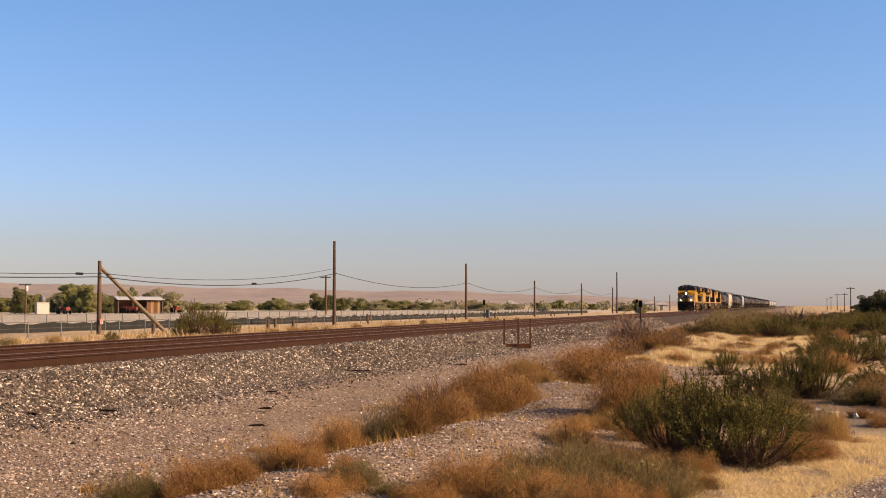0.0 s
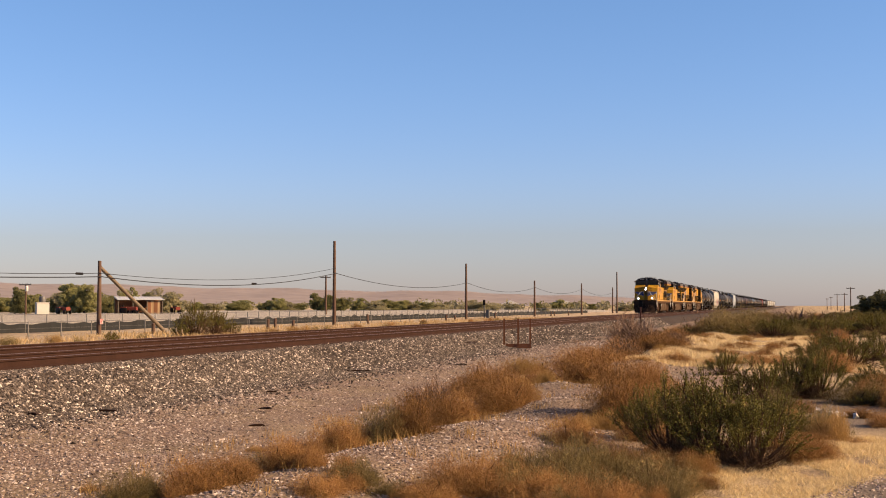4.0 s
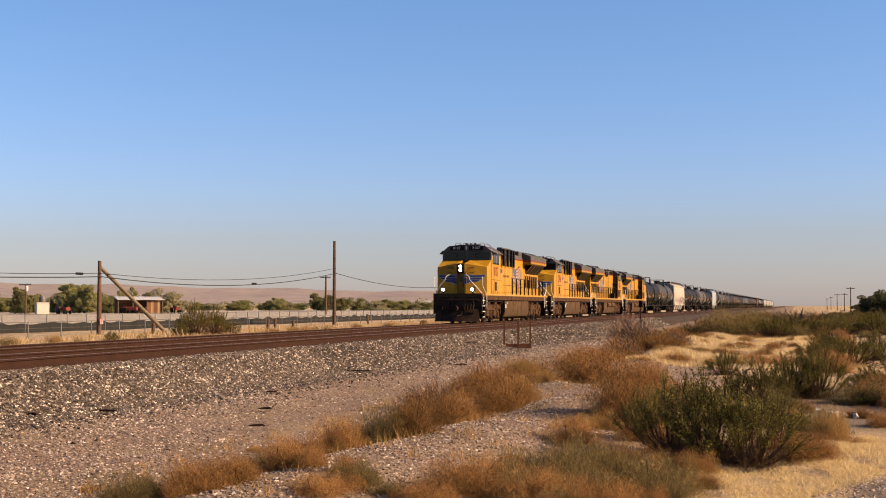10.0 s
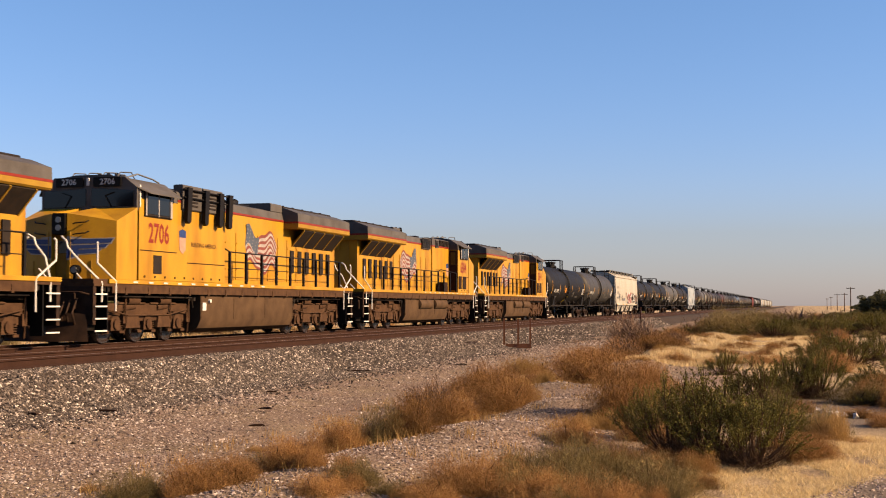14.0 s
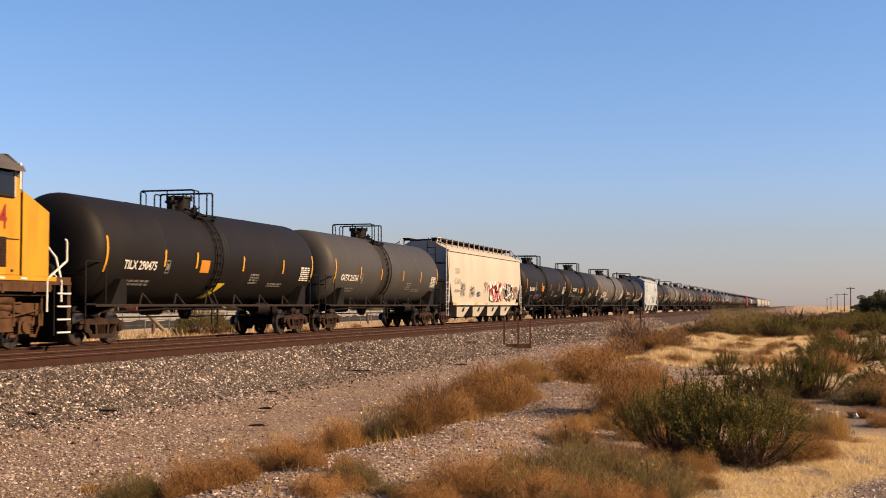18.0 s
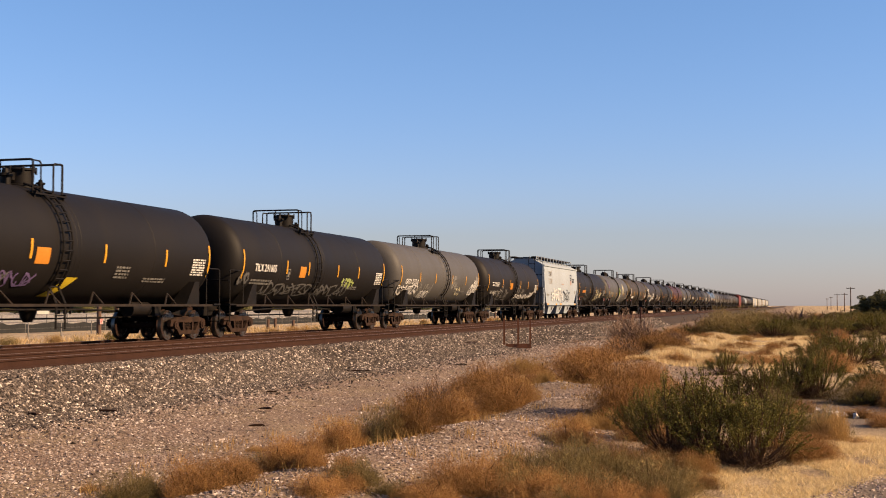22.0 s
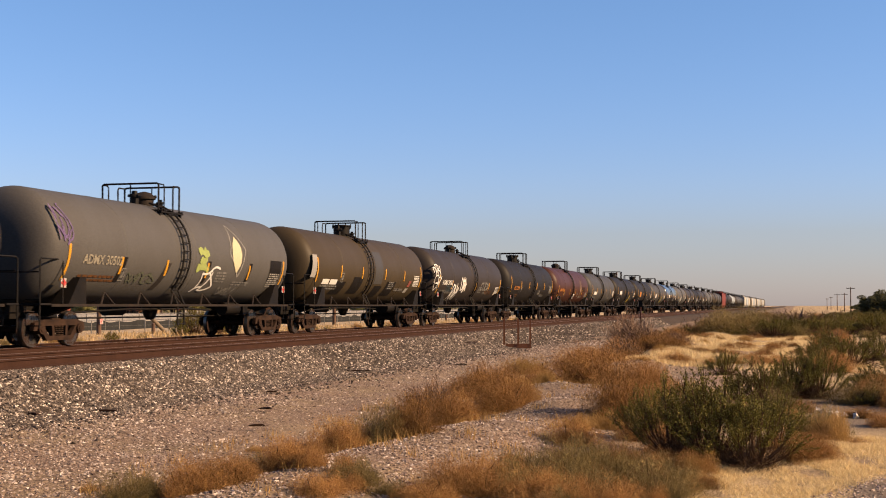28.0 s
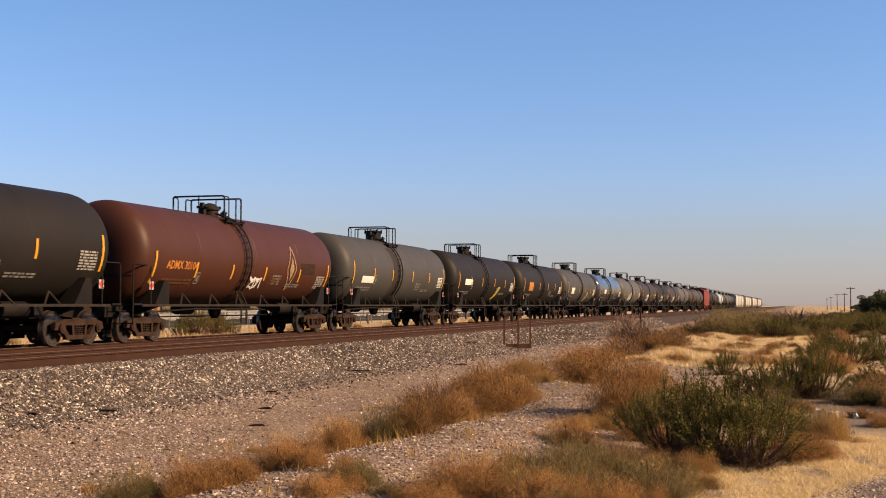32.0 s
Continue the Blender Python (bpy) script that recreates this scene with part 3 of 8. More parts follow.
    P("cab_front", sh, ROOF_GREY)
    sh = Shape()
    for s in (-1, 1):
        nb = P("number_board", Shape().box(min(s * 0.16, s * 1.04), max(s * 0.16, s * 1.04), -8.06, -8.004, 4.46, 4.73, 0.02), BLACK)
        pts, faces = lettering(number, 0.24)
        part("board_number", Shape().add([(s * 0.62 + u, -8.066, 4.595 + w) for u, w in pts], faces), DECAL_WHITE, nb)
    P("marker_plate", Shape().box(-0.06, 0.02, -8.05, -8.004, 4.5, 4.72), WHITE)
    for s in (-1, 1):
        fr = Shape()
        fr.box(min(s * 1.552, s * 1.6), max(s * 1.552, s * 1.6), -7.62, -5.97, 3.62, 4.34, 0.03)
        wf = P("window_frame", fr, GRILLE)
        part("sash_post", Shape().box(min(s * 1.601, s * 1.618), max(s * 1.601, s * 1.618), -6.86, -6.81, 3.64, 4.32), PALE, wf)
        part("sash_post", Shape().box(min(s * 1.601, s * 1.618), max(s * 1.601, s * 1.618), -6.12, -6.0, 3.64, 4.32), PALE, wf)
        part("sash_post", Shape().box(min(s * 1.601, s * 1.618), max(s * 1.601, s * 1.618), -7.62, -7.55, 3.64, 4.32), PALE, wf)
        for a in (-7.5, -6.8):
            part("pane", Shape().box(min(s * 1.601, s * 1.61), max(s * 1.601, s * 1.61), a, a + 0.62, 3.7, 4.27), GLASS, wf)
        sh = Shape()
        sh.box(min(s * 1.552, s * 1.57), max(s * 1.552, s * 1.57), -7.9, -7.84, 3.86, 4.5)
        P("grab_iron", sh, WHITE)
        sh = flat_text(number, 0.8, s * 1.557, -6.72, 3.13, s, squeeze=0.8)
        P("road_number", sh, RED, "red road number")
        sh = Shape()
        patch(sh, s * 1.552, -7.05, -6.55, 1.98, 2.52, 0.012, s)
        P("side_vent", sh, GRILLE)
        sh = Shape()
        for a, b, zz in ((-7.85, -5.6, 2.63), (-4.9, -2.25, 2.35))[:2 if s > 0 else 1]:
            patch(sh, s * 1.552, a, b, zz, zz + 0.025, 0.01, s)
        for k in range(9 if s > 0 else 3):
            patch(sh, s * 1.552, -7.6 + k * 0.62, -7.54 + k * 0.62, 1.86, 1.92, 0.02, s)
        P("panel_seam", sh, RUST)
    # equipment cab behind, same width
    sh = Shape()
    sh.box(-1.02, 1.55, -5.549, -2.2, 1.781, 4.184, 0.015)
    P("equipment_cab", sh, YELLOW)
    sh = Shape()
    sh.prism([(-1.02, 4.26), (1.55, 4.26), (1.5, 4.5), (1.0, 4.66), (-0.8, 4.66), (-1.0, 4.6)], "y", -5.549, -2.2)
    P("equipment_roof", sh, ROOF_GREY)
    sh = Shape()
    sh.box(-1.026, 1.556, -5.548, -2.19, 4.185, 4.255)
    for a, b in ((-2.19, 10.0),):
        sh.box(-0.985, 0.985, a, 4.18, 4.185, 4.255)
    P("red_stripe", sh, RED, "red pinstripe below the roof")
    for s in (-1, 1):
        wx = 1.55 if s > 0 else 1.02
        for a in (-5.35, -3.75) if s > 0 else (-5.4, -4.75, -4.1):
            sh = Shape()
            w = 0.95 if s > 0 else 0.5
            patch(sh, s * (wx - 0.005 if a > -2.8 or s > 0 else wx), a, a + w, 4.27, 4.58, 0.02, s)
            for k in range(6):
                sh.box(min(s * wx, s * (wx + 0.05)), max(s * wx, s * (wx + 0.05)), a, a + w, 4.28 + k * 0.05, 4.3 + k * 0.05)
            P("louvre", sh, GRILLE)
        for a in (-5.3, -4.1, -3.05, -2.35) if s > 0 else ():
            P("duct", Shape().prism([(a, 3.62), (a + 0.14, 3.55), (a + 0.26, 3.62), (a + 0.34, 4.66), (a + 0.06, 4.66)], "x", *sorted((s * 1.625, s * 1.76))), BLACK)
        for a, b in ((-5.35, -4.05), (-3.95, -2.55)) if s > 0 else ():
            bx = P("equipment_box", Shape().box(1.3, 1.62, a, b, 3.98, 4.74, 0.03), ROOF_GREY)
            for k in range(5):
                part("box_slat", Shape().box(1.621, 1.64, a + 0.45, b - 0.3, 4.1 + 0.11 * k, 4.15 + 0.11 * k), GRILLE, bx)
        for z in (4.35, 4.6) if s > 0 else ():
            P("roof_conduit", Shape().pipe([(1.68, -5.4, z), (1.68, -2.2, z)], 0.028), BLACK)
        for a, b in () if s > 0 else ((-1.75, -0.3), (-3.35, -2.75)):
            lv = P("intake_louvre", Shape().box(-1.06, -1.03, a, b, 4.0 if a > -2 else 4.15, 4.56), ROOF_GREY)
            for k in range(8):
                part("louvre_slat", Shape().box(-1.085, -1.061, a + 0.06, b - 0.06, 4.04 + 0.062 * k if a > -2 else 4.18 + 0.045 * k, 4.08 + 0.062 * k if a > -2 else 4.2 + 0.045 * k), BLACK, lv)
        # shield and slogan
        sh = Shape()
        sh.prism([(-5.42, 2.75), (-5.22, 2.62), (-5.02, 2.75), (-5.0, 3.12), (-5.44, 3.12)], "x", *sorted((s * (wx + 0.002), s * (wx + 0.01))))
        sh.slot = 1
        sh.prism([(-5.44, 3.125), (-5.0, 3.125), (-5.0, 3.32), (-5.22, 3.38), (-5.44, 3.32)], "x", *sorted((s * (wx + 0.002), s * (wx + 0.01))))
        P("shield_emblem", sh, [PINK, BLUE], "faded shield emblem")
        P("slogan", flat_text("BUILDING AMERICA", 0.19, s * (wx + 0.007), -3.75, 2.93, s, squeeze=1.05), YELLOW_DULL if reverse else SLOGAN)
    # engine hood
    sh = Shape()
    sh.box(-0.97, 0.97, -2.19, 9.7, 1.781, 4.184, 0.015)
    P("engine_hood", sh, YELLOW)
    sh = Shape()
    sh.prism([(-0.97, 4.256), (0.97, 4.256), (0.9, 4.52), (0.6, 4.6), (-0.6, 4.6), (-0.9, 4.52)], "y", -2.19, 4.198)
    P("hood_roof", sh, ROOF_GREY)
    for s in (-1, 1):
        for k in range(9):
            a = -1.95 + 0.92 * k
            doors = Shape()
            if a + 0.8 < 9.5:
                doors.box(min(s * 0.972, s * 0.99), max(s * 0.972, s * 0.99), a, a + 0.84, 1.95, 3.55, 0.0)
                doors.rod((s * 0.99, a + 0.06, 2.3), (s * 1.01, a + 0.06, 2.3), 0.03)
                doors.rod((s * 0.99, a + 0.06, 3.2), (s * 1.01, a + 0.06, 3.2), 0.03)
                P("hood_door", doors, YELLOW)
        for k in range(6):
            a = 4.75 + k * 0.78
            P("door_grille", Shape().box(min(s * 0.992, s * 1.03), max(s * 0.992, s * 1.03), a, a + 0.34, 2.3, 3.15, 0.0), GRILLE)
        y0, y1 = (0.7, 3.4)
        fl = flag_shape(s * 0.998, y0, y1, 2.28, 3.85, s)
        P("flag_decal", fl, [FADED_RED, PALE, FADED_BLUE], "faded waving striped flag decal")
        # slanted radiator screens under the wing
        for k in range(4):
            a = 5.0 + k * 1.1
            sh = Shape()
            sh.hull([(s * 0.98, a, 3.3), (s * 0.98, a + 1.02, 3.3), (s * 1.5, a + 1.02, 3.9), (s * 1.5, a, 3.9), (s * 0.95, a, 3.34), (s * 0.95, a + 1.02, 3.34), (s * 1.46, a + 1.02, 3.94), (s * 1.46, a, 3.94)],
                    [(0, 1, 2, 3), (7, 6, 5, 4), (0, 4, 5, 1), (2, 6, 7, 3), (0, 3, 7, 4), (1, 5, 6, 2)])
            P("radiator_screen", sh, GRILLE)
        for k in range(5):
            a = 4.93 + k * 1.1
            sh = Shape()
            sh.hull([(s * 0.985, a, 3.28), (s * 0.985, a + 0.07, 3.28), (s * 1.52, a + 0.07, 3.9), (s * 1.52, a, 3.9), (s * 0.95, a, 3.3), (s * 0.95, a + 0.07, 3.3), (s * 1.48, a + 0.07, 3.94), (s * 1.48, a, 3.94)],
                    [(0, 1, 2, 3), (7, 6, 5, 4), (0, 4, 5, 1), (2, 6, 7, 3), (0, 3, 7, 4), (1, 5, 6, 2)])
            P("screen_strut", sh, YELLOW_DULL)
        # walkway railing: posts, rail
        for k in range(9):
            part("railing_post", RAIL_POST, None, lo, at=pose(s * 1.495, -1.7 + k * 1.32, 0))
        sh = Shape()
        sh.pipe([(s * 1.495, -1.7, 2.3), (s * 1.495, 8.9, 2.3)], 0.014, 5)
        P("middle_rail", sh, BLACK)
        sh = Shape()
        sh.pipe([(s * 1.495, -2.2, 2.95), (s * 1.495, -1.7, 2.83), (s * 1.495, 9.0, 2.83)], 0.024)
        P("hand_rail", sh, BLACK)
        if s < 0:
            for k in range(2):
                sh = Shape()
                patch(sh, s * 1.552, -7.34 + k, -6.66 + k, 1.97, 2.68, 0.008, s)
                for j in range(9):
                    sh.box(min(s * 1.552, s * 1.575), max(s * 1.552, s * 1.575), -7.3 + k * 1.0, -6.7 + k * 1.0, 2.0 + j * 0.075, 2.04 + j * 0.075)
                P("louvre_panel", sh, RUST)
            dr = part("cab_door", Shape().box(-1.5, -1.06, -5.548, -5.52, 1.9, 4.1), RUST, lo)
            part("door_pane", Shape().box(-1.42, -1.14, -5.519, -5.51, 3.3, 4.0), GLASS, dr)
            for k in range(3):
                part("railing_post", RAIL_POST, None, lo, at=pose(-1.495, -5.3 + k * 1.25, 0))
            P("hand_rail", Shape().pipe([(-1.495, -5.45, 2.83), (-1.495, -2.2, 2.95)], 0.024), BLACK)
            P("tool_box", Shape().box(-1.5, -1.1, -3.6, -2.9, 1.79, 2.3, 0.03), RUST)
    # radiator wing, full width
    sh = Shape()
    sh.prism([(-1.55, 4.216), (1.55, 4.216), (1.54, 4.52), (0.95, 4.74), (-0.95, 4.74), (-1.54, 4.52)], "y", 4.2, 9.95)
    P("radiator_roof", sh, ROOF_GREY)
    sh = Shape()
    sh.prism([(-1.5, 3.95), (1.5, 3.95), (1.555, 4.0), (1.555, 4.142), (-1.555, 4.142), (-1.555, 4.0)], "y", 4.2, 9.95)
    P("radiator_wing", sh, YELLOW_DULL)
    sh = Shape()
    sh.box(-1.562, 1.562, 4.19, 9.96, 4.145, 4.213)
    P("wing_stripe", sh, RED)
    sh = Shape()
    sh.box(-0.8, 0.8, 4.5, 9.7, 4.742, 4.83, 0.03)
    for k in range(5):
        sh.box(-0.75, 0.75, 4.7 + k, 4.74 + k, 4.83, 4.86)
    P("radiator_grille", sh, GRILLE)
    # roof fittings
    sh = Shape()
    sh.lathe([(4.6, 0.3), (4.72, 0.34), (4.8, 0.3)], "z", 16, (0, 1.4, 0))
    sh.box(-0.5, 0.5, 0.7, 2.1, 4.58, 4.68, 0.02)
    P("exhaust_stack", sh, BLACK)
    sh = Shape()
    for k in range(3):
        sh.rod((-0.5 + 0.12 * k, 1.7 + 0.3 * k, 4.62), (-0.5 + 0.12 * k, 1.95 + 0.3 * k, 4.88), 0.07, 8, 0.12)
    P("horn_cluster", sh, BLACK)
    P("silencer_box", Shape().box(-0.9, 0.9, 3.1, 4.19, 4.5, 4.84, 0.05), ROOF_GREY)
    sh = Shape()
    for k in range(4):
        sh.pipe([(-0.85 + 0.5 * k, -7.6, 4.72), (-0.85 + 0.5 * k, -7.4, 4.93), (-0.6 + 0.5 * k, -7.2, 4.93), (-0.6 + 0.5 * k, -7.0, 4.75)], 0.018, 5)
    sh.pipe([(1.05, -7.8, 4.72), (1.1, -7.2, 4.88), (1.05, -6.2, 4.82), (1.0, -5.7, 4.75)], 0.025, 5)
    P("roof_antenna", sh, GALV)
    P("roof_box", Shape().box(-0.35, 0.35, -2.0, -1.4, 4.55, 4.72, 0.03), BLACK)
    sh = Shape()
    for s in (-1, 0, 1):
        sh.rod((s * 0.28, -6.5, 4.82), (s * 0.28, -6.5 - 0.45, 4.9), 0.05, 8, 0.08)
    sh.box(-0.1, 0.1, -7.0, -6.2, 4.8, 4.84)
    sh.rod((0.6, -7.2, 4.78), (0.6, -7.2, 4.88), 0.16, 12, 0.1)
    P("horn", sh, GALV)
    # rear end of the hood
    sh = Shape()
    sh.box(-0.6, 0.6, 9.702, 9.72, 2.0, 3.9)
    sh.box(-0.15, 0.15, 9.72, 9.8, 3.5, 3.85)
    P("rear_panel", sh, YELLOW_DULL)
    lo.matrix_basis = pose(TRACK_X, y, 0, 0, 0, 180 if reverse else 0)
    moving.append((lo, y, 180 if reverse else 0))
    return lo


# -- freight cars --
def wrap(parts2d, radius, zc, y, z, side=1, lift=0.015):
    """Bend flat lettering or shapes (u, v) onto the flank of a lying tank."""
    pts, faces = parts2d
    a0 = math.asin(max(-1, min(1, (z - zc) / radius)))
    r = radius + lift
    return Shape().add([(side * r * math.cos(a0 + v / radius), y + side * u, zc + r * math.sin(a0 + v / radius)) for u, v in pts], faces)


def strips2d(rects, n=6):
    """Rectangles u0, u1, v0, v1, cut into bands so that they bend."""
    pts, faces = [], []
    for u0, u1, v0, v1 in rects:
        k = len(pts)
        for j in range(n + 1):
            v = v0 + (v1 - v0) * j / n
            pts += [(u0, v), (u1, v)]
        faces += [(k + 2 * j, k + 2 * j + 1, k + 2 * j + 3, k + 2 * j + 2) for j in range(n)]
    return pts, faces


def rows2d(rng, w, h, rows):
    rects = []
    for k in range(rows):
        u = -w / 2
        v = -h / 2 + k * h / rows
        while u < w / 2:
            d = rng.uniform(0.06, 0.28)
            rects.append((u, min(u + d, w / 2), v, v + 0.62 * h / rows))
            u += d + rng.uniform(0.03, 0.07)
    return strips2d(rects, 2)


def scrawl2d(rng, w, h, strokes, thick):
    """Loose spray strokes: bent ribbons that spell nothing."""
    pts, faces = [], []
    for k in range(strokes):
        cx = -w / 2 + w * (k + 0.5) / strokes
        a = rng.uniform(0, 6.28)
        path = []
        sx, sz = w / strokes * rng.uniform(0.5, 0.9), h / 2 * rng.uniform(0.6, 1.0)
        p1, p2 = rng.uniform(1, 2.2), rng.uniform(1, 2.6)
        for i in range(15):
            q = i / 14 * rng.choice((4.0, 5.0))
            path.append((cx + sx * math.sin(a + q * p1), sz * math.cos(a * 1.7 + q * p2)))
        for p, q in zip(path, path[1:]):
            d = Vector((q[0] - p[0], q[1] - p[1]))
            if d.length < 1e-4:
                continue
            o = Vector((-d.y, d.x)).normalized() * thick * 0.5
            d = d.normalized() * thick * 0.3
            i = len(pts)
            pts += [(p[0] + o.x - d.x, p[1] + o.y - d.y), (p[0] - o.x - d.x, p[1] - o.y - d.y), (q[0] - o.x + d.x, q[1] - o.y + d.y), (q[0] + o.x + d.x, q[1] + o.y + d.y)]
            faces.append((i, i + 1, i + 2, i + 3))
    return pts, faces


def shape2d(points, n=14):
    """A convex outline cut into bands so that it bends."""
    low, high = min(v for _, v in points), max(v for _, v in points)
    out = []
    for k in range(n + 1):
        v = low + (high - low) * min(max(k / n, 0.001), 0.999) + 1e-5
        us = [p[0] + (q[0] - p[0]) * (v - p[1]) / (q[1] - p[1]) for p, q in zip(points, list(points[1:]) + [points[0]]) if (p[1] - v) * (q[1] - v) < 0]
        out += [(min(us), v), (max(us), v)]
    return out, [(2 * k, 2 * k + 1, 2 * k + 3, 2 * k + 2) for k in range(n)]


def platform_parts():
    """Two hoops across the tank, each with a short return on both sides; gratings, housing, valves, manway."""
    rails = []
    for y, back in ((-1.3, 0.0), (0.05, -0.42)):
        rail = Shape()
        rails.append(rail)
        rail.pipe([(-0.95, y, 3.82), (-0.95, y, 4.72), (-0.9, y, 4.77), (0.9, y, 4.77), (0.95, y, 4.72), (0.95, y, 3.82)], 0.03)
        if back:
            for q in (-1, 1):
                rail.pipe([(q * 0.95, y, 4.75), (q * 0.95, y + back * 0.85, 4.75), (q * 0.95, y + back, 4.68), (q * 0.95, y + back, 3.82)], 0.026)
        else:
            for q in (-1, 1):
                rail.pipe([(q * 0.95, y, 4.75), (q * 0.95, y + 0.3, 4.75), (q * 0.95, y + 0.36, 4.68), (q * 0.95, y + 0.36, 3.82)], 0.022)
        rail.pipe([(0.0, y, 4.1), (0.0, y, 4.77)], 0.02)
    grate = Shape()
    for q in (-1, 1):
        for k in range(6):
            x = q * (0.55 + 0.1 * k)
            grate.box(x - 0.025, x + 0.025, -1.35, 0.1, 3.98 - 0.02 * k, 4.02 - 0.02 * k)
        for y in (-1.3, -0.6, 0.05):
            grate.box(min(q * 0.5, q * 1.08), max(q * 0.5, q * 1.08), y - 0.025, y + 0.025, 3.93, 3.97)
            grate.box(q * 1.0 - 0.02, q * 1.0 + 0.02, y - 0.03, y + 0.03, 3.7, 3.95)
    dome = Shape()
    dome.lathe([(4.1, 0.46), (4.2, 0.46), (4.22, 0.36), (4.56, 0.37), (4.58, 0.42), (4.63, 0.42), (4.66, 0.2)], "z", 20)
    dome.box(-0.1, 0.1, -0.48, -0.36, 4.3, 4.5)
    for k in range(8):
        a = k * math.pi / 4
        dome.rod((0.42 * math.cos(a), 0.42 * math.sin(a), 4.5), (0.42 * math.cos(a), 0.42 * math.sin(a), 4.68), 0.03, 6)
    valve = Shape()
    valve.lathe([(4.08, 0.14), (4.36, 0.14), (4.37, 0.2), (4.44, 0.2), (4.45, 0.1), (4.56, 0.08)], "z", 12, (0.1, -0.68, 0))
    lid = Shape()
    lid.lathe([(4.1, 0.3), (4.34, 0.3), (4.36, 0.36), (4.42, 0.36), (4.56, 0.2), (4.6, 0.05)], "z", 18)
    lid.rod((-0.36, 0.1, 4.4), (0.36, 0.1, 4.44), 0.05)
    return ([r.mesh("platform_railing", BLACK) for r in rails], grate.mesh("platform_grating", BLACK), dome.mesh("valve_housing", BLACK), valve.mesh("valve", BLACK), lid.mesh("manway", GRILLE))


RAILING, GRATING, DOME, VALVE, MANWAY = platform_parts()
R_TANK, ZC_TANK = 1.54, 2.63


def tank_body_mesh(half, colour):
    """A lying cylinder with dished heads, a weld seam and a jacket lap."""
    head = 0.62
    prof = [(-half + head * (1 - math.cos(a)), max(0.02, R_TANK * math.sin(a) ** 0.55)) for a in [math.pi / 2 * k / 9 for k in range(10)]]
    body = prof[:]
    for y in (-0.52 * half, -0.1, 0.12, 0.5 * half):
        body += [(y - 0.05, R_TANK), (y - 0.04, R_TANK + 0.007), (y + 0.04, R_TANK + 0.007), (y + 0.05, R_TANK)]
    body += [(-y, r) for y, r in reversed(prof)]
    return Shape().lathe(body, "y", 48, (0, 0, ZC_TANK)).mesh("tank", colour, 30)


